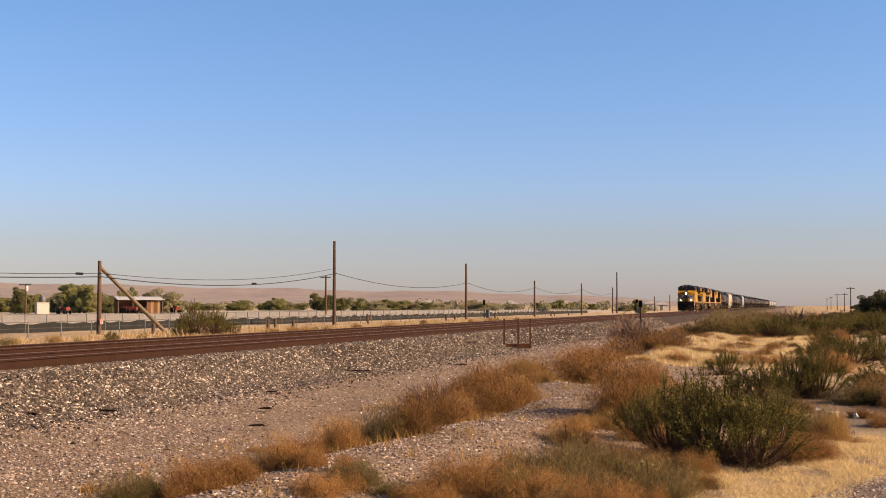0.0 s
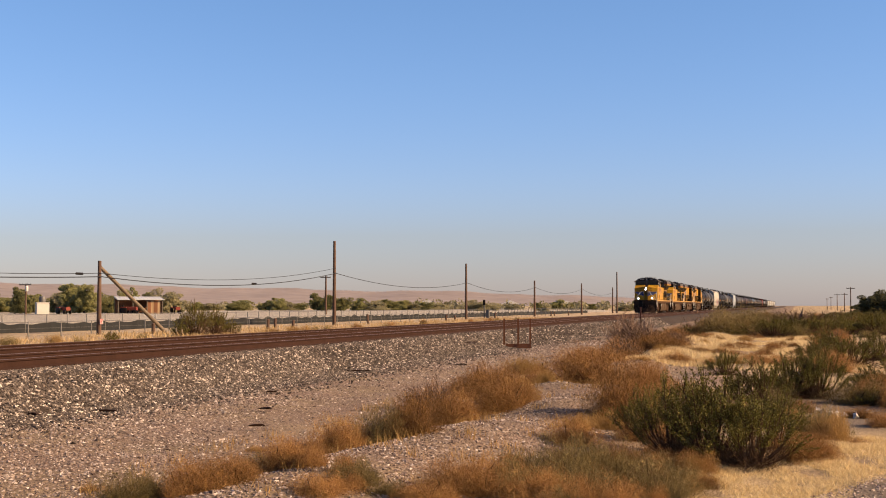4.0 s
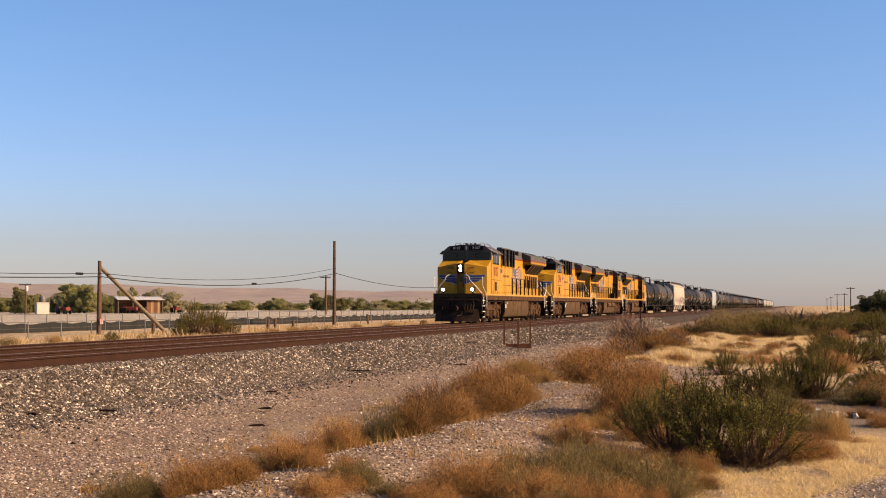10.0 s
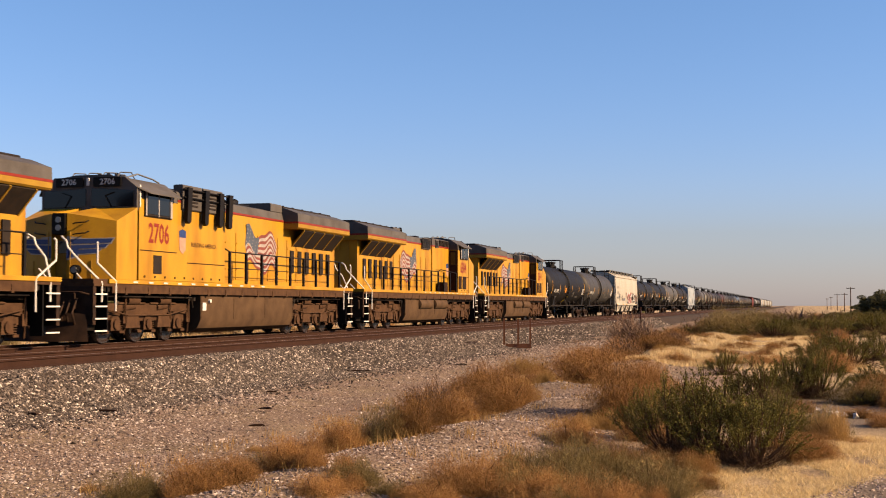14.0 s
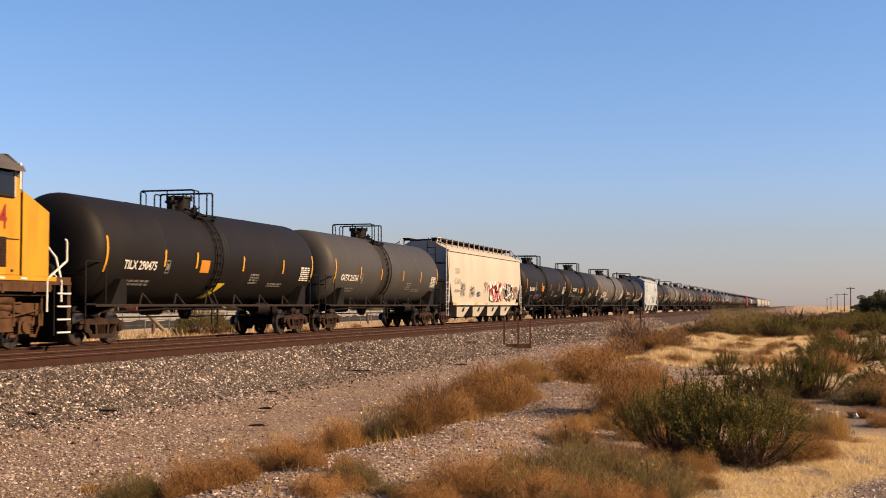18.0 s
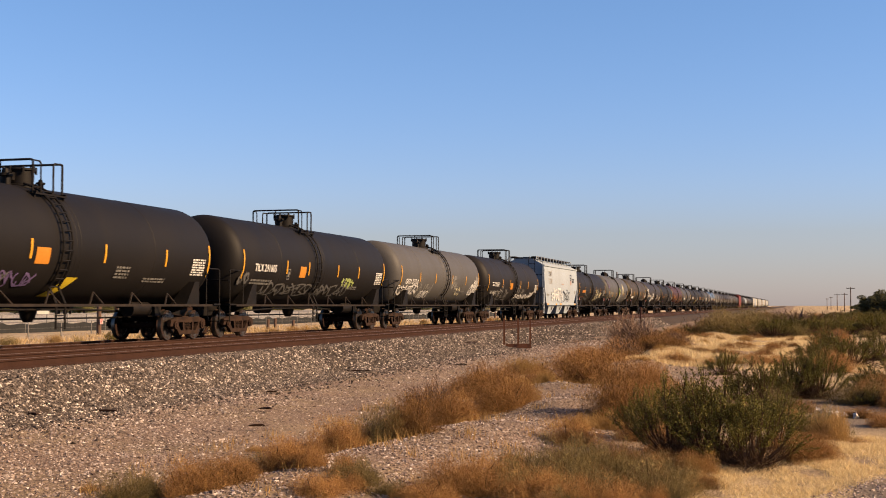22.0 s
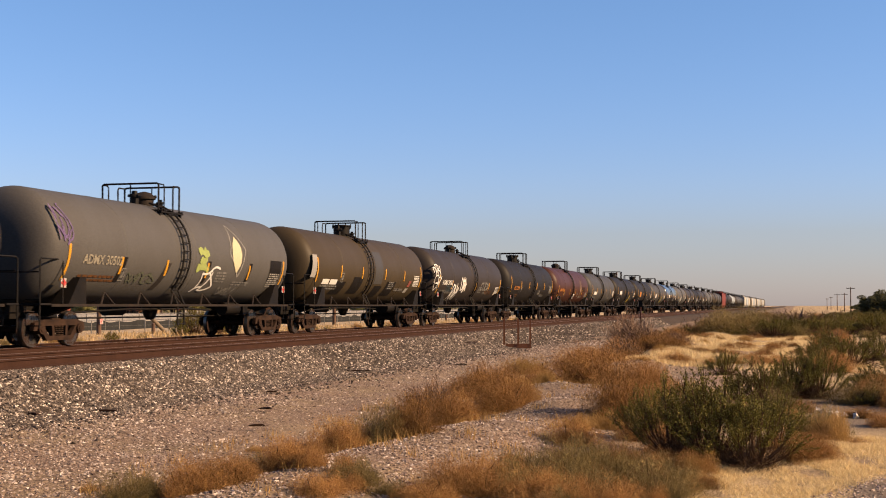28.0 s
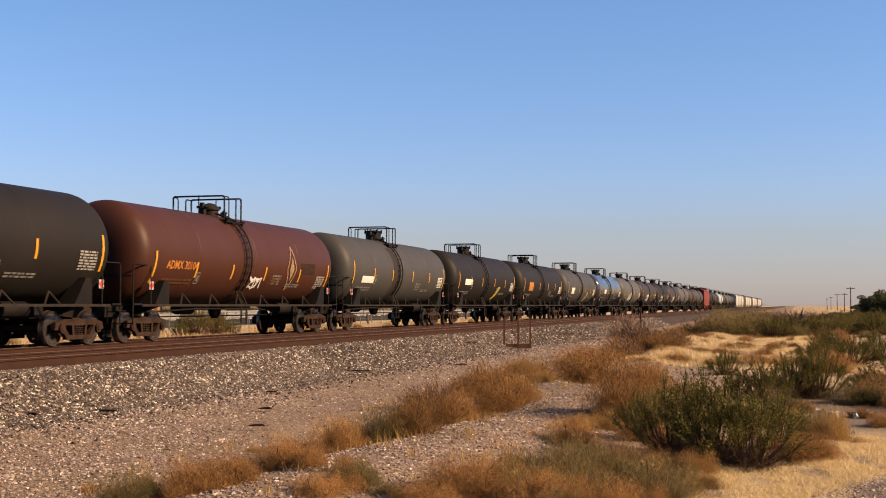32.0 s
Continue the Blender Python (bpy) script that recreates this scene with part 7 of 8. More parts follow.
def hill(name, label, dist, a0, a1, height, depth, seed):
    """A long low ridge: bearing in degrees left of +y, crest height by a function of bearing."""
    sh = Shape()
    n, rows = 90, 7
    for j in range(rows):
        for i in range(n):
            a = radians(a0 + (a1 - a0) * i / (n - 1))
            q = j / (rows - 1)
            r = dist + depth * q
            crest = height(a0 + (a1 - a0) * i / (n - 1)) + 2.5 * math.sin(i * 0.7 + seed) + 1.6 * math.sin(i * 1.9 + seed)
            sh.v.append((-math.sin(a) * r, math.cos(a) * r, -3 + (crest + 3) * q ** 1.4 + (2.0 * math.sin(i * 1.3 + j * 2 + seed) if 0 < j < rows - 1 else 0)))
    for j in range(rows - 1):
        for i in range(n - 1):
            sh.f.append((j * n + i, j * n + i + 1, (j + 1) * n + i + 1, (j + 1) * n + i))
            sh.s.append(0)
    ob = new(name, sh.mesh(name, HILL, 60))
    return tagged(ob, label, "hills", kind="structure")


hill("backdrop_hills", "mauve-brown hills along the horizon, distance haze in their colour", 2900, 70, 2, lambda a: float(np.interp(a, [2, 7, 14, 20, 34, 45, 70], [3, 24, 44, 50, 70, 74, 40])), 1200, 2)

# ---- trees: a trunk with limbs and a crown of leaf clumps ----
LEAF = islands("dusty_tree_leaves", [(0.34, 0.34, 0.14), (0.52, 0.5, 0.2), (0.42, 0.41, 0.17), (0.64, 0.6, 0.27)], 0.8, 0.75, 1.25, 0.4)
LEAF_GREY = islands("grey_green_leaves", [(0.46, 0.43, 0.24), (0.64, 0.58, 0.34), (0.52, 0.47, 0.27), (0.76, 0.68, 0.42)], 0.8, 0.75, 1.25, 0.4)
BARK = surface("tree_bark", (0.1, 0.075, 0.055), 0.95, scale=6, bump=0.4)


def leaf_cloud(centres, radii, per, size, seed):
    """Small tilted leaf sprays spread through clumps."""
    rng = np.random.default_rng(seed)
    pts = []
    for c, r in zip(centres, radii):
        d = rng.normal(size=(per, 3))
        d /= np.linalg.norm(d, axis=1)[:, None]
        pts.append(np.array(c) + d * (np.array([r, r, r * 0.75]) * rng.uniform(0.35, 1.0, (per, 1)) ** 0.5))
    p = np.concatenate(pts)
    n = len(p)
    u = rng.normal(size=(n, 3))
    u /= np.linalg.norm(u, axis=1)[:, None]
    w = np.cross(u, rng.normal(size=(n, 3)))
    w /= np.linalg.norm(w, axis=1)[:, None]
    s = size * rng.uniform(0.6, 1.4, (n, 1))
    v = np.stack([p - u * s, p + w * s * 0.55, p + u * s, p - w * s * 0.55], 1).reshape(-1, 3)
    m = bpy.data.meshes.new("crown")
    m.from_pydata(v.tolist(), [], (np.arange(n)[:, None] * 4 + np.arange(4)[None]).tolist())
    return m


def tree_meshes(seed, w, h, material, per=90, low=0.25):
    rng = random.Random(seed)
    trunk = Shape()
    clumps, radii = [], []
    fork = h * 0.28
    trunk.rod((0, 0, -0.2), (0.05, 0, fork), 0.05 * h, 8, 0.035 * h)
    for k in range(7):
        a = k * 0.9 + rng.uniform(-0.3, 0.3)
        r = w * 0.5 * rng.uniform(0.3, 0.75)
        z = h * rng.uniform(low + 0.2, 0.85)
        tip = (r * math.cos(a), r * math.sin(a), z)
        mid = (tip[0] * 0.45, tip[1] * 0.45, fork + (z - fork) * 0.55)
        trunk.rod((0.05, 0, fork), mid, 0.025 * h, 6, 0.017 * h)
        trunk.rod(mid, tip, 0.017 * h, 5, 0.006 * h)
        for j in range(7):
            clumps.append((tip[0] + rng.uniform(-0.2, 0.2) * w, tip[1] + rng.uniform(-0.2, 0.2) * w, max(0.12 * h, min(z + rng.uniform(-0.6, 0.1) * h, h * 0.88))))
            radii.append(w * rng.uniform(0.07, 0.2))
    cr = leaf_cloud(clumps, radii, per, 0.022 * (w + h) * 0.5, seed)
    cr.materials.append(material)
    return trunk.mesh("trunk", BARK), cr


LEAF_DARK = islands("dark_tree_leaves", [(0.12, 0.12, 0.06), (0.2, 0.19, 0.085), (0.15, 0.145, 0.07)], 0.8, 0.75, 1.25, 0.3)
TREES = [tree_meshes(40 + k, 5.0, 4.6 + 0.4 * (k % 3), LEAF if k % 3 else LEAF_GREY, 300) for k in range(5)] + [tree_meshes(60 + k, 5.0, 4.8, LEAF_DARK, 300) for k in range(2)]


def tree(x, y, z, w, h, kind, turn, label="dusty green tree at the edge of the dry field", group="trees beyond the lot"):
    t = thing("tree", label, "tree", group, at=pose(x, y, z, 0, 0, turn) @ Matrix.Diagonal((w / 5.0, w / 5.0, h / 4.8, 1)))
    tm, cm = TREES[kind % len(TREES)]
    part("trunk", tm, None, t)
    part("crown", cm, None, t)
    return t


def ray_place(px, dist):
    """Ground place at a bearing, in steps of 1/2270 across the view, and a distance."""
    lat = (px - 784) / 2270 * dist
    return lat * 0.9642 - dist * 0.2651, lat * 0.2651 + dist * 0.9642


rng = random.Random(77)
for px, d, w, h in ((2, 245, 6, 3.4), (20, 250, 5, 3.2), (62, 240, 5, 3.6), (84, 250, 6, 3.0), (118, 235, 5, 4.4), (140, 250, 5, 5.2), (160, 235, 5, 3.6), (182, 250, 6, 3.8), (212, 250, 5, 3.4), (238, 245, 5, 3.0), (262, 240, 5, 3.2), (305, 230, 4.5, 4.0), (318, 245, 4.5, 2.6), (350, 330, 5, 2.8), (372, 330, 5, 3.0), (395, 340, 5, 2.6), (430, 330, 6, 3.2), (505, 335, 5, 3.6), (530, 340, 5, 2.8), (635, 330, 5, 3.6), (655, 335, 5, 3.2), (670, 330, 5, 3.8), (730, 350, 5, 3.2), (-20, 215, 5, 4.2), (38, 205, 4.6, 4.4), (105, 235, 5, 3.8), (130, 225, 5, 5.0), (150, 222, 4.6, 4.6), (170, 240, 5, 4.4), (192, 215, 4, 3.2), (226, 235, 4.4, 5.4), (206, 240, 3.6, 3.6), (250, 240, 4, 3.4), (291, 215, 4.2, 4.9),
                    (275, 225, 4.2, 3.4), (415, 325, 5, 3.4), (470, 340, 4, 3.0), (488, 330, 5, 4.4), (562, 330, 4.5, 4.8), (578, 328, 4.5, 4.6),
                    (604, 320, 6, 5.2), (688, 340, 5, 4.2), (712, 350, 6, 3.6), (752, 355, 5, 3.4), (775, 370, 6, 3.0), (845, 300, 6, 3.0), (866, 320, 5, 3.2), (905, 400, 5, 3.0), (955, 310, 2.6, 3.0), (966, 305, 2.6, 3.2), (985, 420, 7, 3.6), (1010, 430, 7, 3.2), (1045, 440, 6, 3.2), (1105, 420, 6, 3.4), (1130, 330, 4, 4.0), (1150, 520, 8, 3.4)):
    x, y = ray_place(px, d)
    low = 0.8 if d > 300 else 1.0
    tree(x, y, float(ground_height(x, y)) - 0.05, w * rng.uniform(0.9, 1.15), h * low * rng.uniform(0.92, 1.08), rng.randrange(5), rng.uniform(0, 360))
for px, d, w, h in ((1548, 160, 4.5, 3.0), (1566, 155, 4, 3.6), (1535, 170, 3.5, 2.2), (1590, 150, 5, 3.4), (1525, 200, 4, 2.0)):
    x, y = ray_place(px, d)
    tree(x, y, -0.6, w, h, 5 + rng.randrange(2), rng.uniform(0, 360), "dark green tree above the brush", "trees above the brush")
# far scrub woods and hedges, as one mass of clumps
pts, rad = [], []
r2 = random.Random(9)
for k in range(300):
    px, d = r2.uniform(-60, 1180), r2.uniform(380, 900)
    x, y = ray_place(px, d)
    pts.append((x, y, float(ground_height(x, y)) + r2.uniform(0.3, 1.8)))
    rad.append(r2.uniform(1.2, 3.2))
m = leaf_cloud(pts, rad, 60, 0.55, 5)
m.materials.append(LEAF_GREY)
tagged(new("far_scrub", m), "grey-green scrub across the far plain", "scrub", kind="stuff")
# distant pale houses and sheds
HOUSE = surface("pale_far_wall", (1.0, 0.97, 0.9), 0.8, scale=0.5)
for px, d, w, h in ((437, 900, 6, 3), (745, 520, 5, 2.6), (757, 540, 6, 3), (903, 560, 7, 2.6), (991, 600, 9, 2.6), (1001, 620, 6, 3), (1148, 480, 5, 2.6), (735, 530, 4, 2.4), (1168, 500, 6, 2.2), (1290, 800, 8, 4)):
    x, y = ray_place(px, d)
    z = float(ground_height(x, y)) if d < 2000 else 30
    hs = thing("house", "small pale house far across the plain", "house", "far houses", at=pose(x, y, z, 0, 0, 20))
    part("wall", Shape().box(-w / 2, w / 2, -w / 3, w / 3, -1 if d < 2000 else -14, h), HOUSE, hs)
    part("roof", Shape().prism([(-w / 2 - 0.3, h), (w / 2 + 0.3, h), (0, h + w * 0.22)], "y", -w / 3 - 0.3, w / 3 + 0.3), ROOFM, hs)
    part("door", Shape().box(-0.5, 0.5, -w / 3 - 0.05, -w / 3 - 0.01, 0, 2.0), GREY_WOOD, hs)
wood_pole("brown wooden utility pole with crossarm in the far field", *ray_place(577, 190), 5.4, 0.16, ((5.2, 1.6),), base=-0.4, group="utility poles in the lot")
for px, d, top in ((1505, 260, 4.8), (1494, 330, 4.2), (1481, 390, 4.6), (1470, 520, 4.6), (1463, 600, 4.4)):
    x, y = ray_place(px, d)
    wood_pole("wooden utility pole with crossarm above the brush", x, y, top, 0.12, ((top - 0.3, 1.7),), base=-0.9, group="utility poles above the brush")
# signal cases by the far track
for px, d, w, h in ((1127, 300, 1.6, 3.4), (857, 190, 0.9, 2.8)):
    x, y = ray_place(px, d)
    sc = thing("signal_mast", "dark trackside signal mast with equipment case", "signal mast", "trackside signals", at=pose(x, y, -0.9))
    part("mast", Shape().rod((0, 0, 0), (0, 0, h), 0.09, 8), GALV, sc)
    part("signal_head", Shape().box(-w / 6, w / 6, -0.15, 0.15, h - 0.8, h, 0.05), GRILLE, sc)
    part("case", Shape().box(0.3, 0.3 + w * 0.5, -0.3, 0.3, 0, 1.3, 0.03), GALV, sc)


# ---- shrubs and dry grass ----
def sprays(n, seed, r, h, length, width, spread, lift, inner=0.25, seg=2, shell=0.75):
    """Thin tapering twigs that fan outward through a dome of radius r and height h."""
    rng = np.random.default_rng(seed)
    a = rng.uniform(0, 2 * np.pi, n)
    q = rng.uniform(inner, 1.0, n) ** shell
    el = np.arcsin(rng.uniform(0.02, 1.0, n))
    lump = 1 + 0.22 * np.sin(3 * a + seed) + 0.15 * np.sin(5 * a + el * 4 + seed * 2)
    end = np.stack([np.cos(a) * np.cos(el) * r, np.sin(a) * np.cos(el) * r, np.sin(el) * h], 1) * (q * lump)[:, None]
    d = end / (np.linalg.norm(end, axis=1)[:, None] + 1e-6)
    d = d * (1 - spread) + rng.normal(size=(n, 3)) * spread * 0.6
    d[:, 2] += lift
    d /= np.linalg.norm(d, axis=1)[:, None]
    ln = length * rng.uniform(0.6, 1.4, n)
    start = end - d * ln[:, None]
    start[:, 2] = np.maximum(start[:, 2], 0.0)
    side = np.cross(d, rng.normal(size=(n, 3)))
    side /= np.linalg.norm(side, axis=1)[:, None]
    w = width * rng.uniform(0.7, 1.3, n)
    mid = (start + end) / 2 + rng.normal(size=(n, 3)) * (ln * 0.06)[:, None]
    v = np.stack([start - side * w[:, None], start + side * w[:, None], mid + side * w[:, None] * 0.7, end, mid - side * w[:, None] * 0.7], 1)
    return v, [(0, 1, 2, 4), (4, 2, 3)], end, d


def twig_mesh(name, sets, material):
    vs, fs, k = [], [], 0
    for v, pattern in sets:
        n, c = v.shape[0], v.shape[1]
        vs.append(v.reshape(-1, 3))
        for p in pattern:
            fs += (np.arange(n)[:, None] * c + np.array(p)[None] + k).tolist()
        k += n * c
    m = bpy.data.meshes.new(name)
    m.from_pydata(np.concatenate(vs).tolist(), [], fs)
    m.materials.append(material)
    return m


BROWN_TWIG = islands("dry_brown_twigs", [(0.312, 0.1464, 0.0504), (0.672, 0.348, 0.114), (0.48, 0.228, 0.0744), (0.864, 0.504, 0.186), (0.24, 0.1116, 0.0408)], 0.9, 0.6, 1.2, 0.15)
TAN_TWIG = islands("pale_dry_twigs", [(0.6, 0.348, 0.12), (0.84, 0.54, 0.204), (0.504, 0.288, 0.102)], 0.9, 0.8, 1.15, 0.35)
GREY_TWIG = islands("dead_grey_twigs", [(0.26, 0.16, 0.105), (0.42, 0.28, 0.19), (0.18, 0.11, 0.075)], 0.9)
CREOSOTE = islands("creosote_leaves", [(0.12, 0.112, 0.024), (0.25, 0.222, 0.044), (0.17, 0.152, 0.031), (0.4, 0.345, 0.075), (0.085, 0.08, 0.02)], 0.7, 0.75, 1.15, 0.3)
SAGE = islands("sage_leaves", [(0.24, 0.175, 0.066), (0.4, 0.3, 0.12), (0.3, 0.22, 0.088), (0.56, 0.43, 0.18), (0.16, 0.115, 0.045)], 0.9, 0.7, 1.15, 0.2)
STEM = islands("dark_stems", [(0.1, 0.06, 0.034), (0.2, 0.115, 0.06), (0.15, 0.085, 0.045)], 0.9)
STRAW = islands("straw_grass", [(1.2, 0.9, 0.44), (1.4, 1.12, 0.62), (1.05, 0.74, 0.34), (1.6, 1.34, 0.82)], 0.9, 0.95, 1.1, 0.3)


def creosote_meshes(seed):
    """Stems that fan from one root and end in upright leafy plumes, with gaps between them."""
    rng = np.random.default_rng(seed)
    stems, leaves = Shape(), []
    for k in range(34):
        a = 2.39996 * k + rng.uniform(-0.3, 0.3)
        q = ((k + 0.5) / 34) ** 0.6
        reach, high = 0.54 * q * rng.uniform(0.75, 1.2), (1.0 - 0.6 * q ** 2) * rng.uniform(0.55, 1.1)
        root = np.array([0.05 * math.cos(a), 0.05 * math.sin(a), 0.0])
        knee = np.array([reach * 0.6 * math.cos(a), reach * 0.6 * math.sin(a), high * 0.42])
        tip = np.array([reach * math.cos(a), reach * math.sin(a), high])
        stems.rod(root, knee, 0.011, 4, 0.007)
        stems.rod(knee, tip, 0.007, 4, 0.002)
        for j in range(5):
            # side twigs of the plume, each clothed in small leaves
            t0 = rng.uniform(0.0, 0.75)
            start = knee + (tip - knee) * t0
            way = (tip - knee) / np.linalg.norm(tip - knee) + rng.normal(size=3) * 0.33 + np.array([0, 0, 0.35])
            way /= np.linalg.norm(way)
            ln = rng.uniform(0.18, 0.36) * (1.1 - 0.5 * t0)
            stems.rod(start, start + way * ln, 0.004, 3, 0.0015)
            n = 62
            u = rng.uniform(0.1, 1.05, (n, 1))
            leaves.append((start + way * ln * u + rng.normal(size=(n, 3)) * (0.024 * (1.2 - u)), np.repeat(way[None], n, 0)))
    p, d = np.concatenate([c for c, _ in leaves]), np.concatenate([c for _, c in leaves])
    n = len(p)
    p[:, 2] = np.maximum(p[:, 2], 0.01)
    u = rng.normal(size=(n, 3)) * 0.7 + d
    u /= np.linalg.norm(u, axis=1)[:, None]
    w = np.cross(u, rng.normal(size=(n, 3)))
    w /= np.linalg.norm(w, axis=1)[:, None]
    z = 0.0105 * rng.uniform(0.6, 1.4, (n, 1))
    v = np.stack([p - u * z, p + w * z * 0.42, p + u * z, p - w * z * 0.42], 1)
    skirt, pattern, _, _ = sprays(2600, seed + 9, 0.42, 0.4, 0.2, 0.0022, 0.5, 0.3, 0.1)
    base = twig_mesh("woody_base", [(skirt, pattern), (np.array(stems.v).reshape(-1, len(stems.v), 3), stems.f)], STEM)
    return base, twig_mesh("foliage", [(v, [(0, 1, 2, 3)])], CREOSOTE)


DRY_GRASS = islands("far_dry_grass", [(0.8, 0.56, 0.27), (0.95, 0.7, 0.36), (0.62, 0.4, 0.18)], 0.9, 0.9, 1.1, 0.2)


def shrub_meshes(kind, seed):
    """Unit shrub: a metre wide, a metre high."""
    if kind == "b":
        v, f, e, d = sprays(21000, seed, 0.5, 0.95, 0.12, 0.0014, 0.6, 0.3, 0.12)
        s, g_, _, _ = sprays(90, seed + 1, 0.45, 0.8, 0.6, 0.009, 0.15, 0.3, 0.6)
        return twig_mesh("woody_base", [(s, g_)], STEM), twig_mesh("foliage", [(v, f)], BROWN_TWIG)
    if kind == "t":
        v, f, e, d = sprays(9000, seed, 0.5, 0.9, 0.2, 0.002, 0.4, 0.5)
        s, g_, _, _ = sprays(60, seed + 1, 0.4, 0.8, 0.5, 0.008, 0.15, 0.4, 0.6)
        return twig_mesh("woody_base", [(s, g_)], STEM), twig_mesh("foliage", [(v, f)], TAN_TWIG)
    if kind == "d":
        v, f, e, d = sprays(1500, seed, 0.5, 0.95, 0.35, 0.004, 0.3, 0.2, 0.3)
        s, g_, _, _ = sprays(60, seed + 1, 0.45, 0.9, 0.8, 0.014, 0.15, 0.2, 0.6)
        return twig_mesh("woody_base", [(s, g_)], GREY_TWIG), twig_mesh("twigs", [(v, f)], GREY_TWIG)
    if kind == "g":
        return creosote_meshes(seed)
    v, f, e, d = sprays(17000, seed, 0.5, 0.92, 0.09, 0.0018, 0.5, 0.45, 0.2)
    s, g_, _, _ = sprays(60, seed + 1, 0.42, 0.75, 0.5, 0.01, 0.15, 0.3, 0.6)
    return twig_mesh("woody_base", [(s, g_)], STEM), twig_mesh("foliage", [(v, f)], SAGE)


SHRUBS = {k: [shrub_meshes(k, 100 + 7 * j + ord(k)) for j in range(4)] for k in "btdgo"}
WORDS = {"b": ("dry rust-brown shrub of fine twigs on gravel", "shrub"), "t": ("pale tan dry bush of fine stalks", "shrub"), "d": ("leafless grey dead shrub beside the ballast", "dead shrub"),
         "g": ("dark green creosote bush with upright sprays", "bush"), "o": ("grey-green sagebrush with dense fine leaves", "bush")}
plant_rng = random.Random(31)


def shrub(x, y, w, h, kind, deep=None):
    name = {"b": "dry_shrub", "t": "dry_shrub", "d": "dead_shrub", "g": "creosote_bush", "o": "sagebrush"}[kind]
    t = thing(name, WORDS[kind][0], WORDS[kind][1], "desert shrubs", at=pose(x, y, float(ground_height(x, y)) - 0.04, 0, 0, plant_rng.uniform(0, 360)) @ Matrix.Diagonal((w, (deep or w), h * 1.06, 1)))
    sm, fm = SHRUBS[kind][plant_rng.randrange(4)]
    part("woody_base", sm, None, t)
    part("foliage", fm, None, t)
    return t


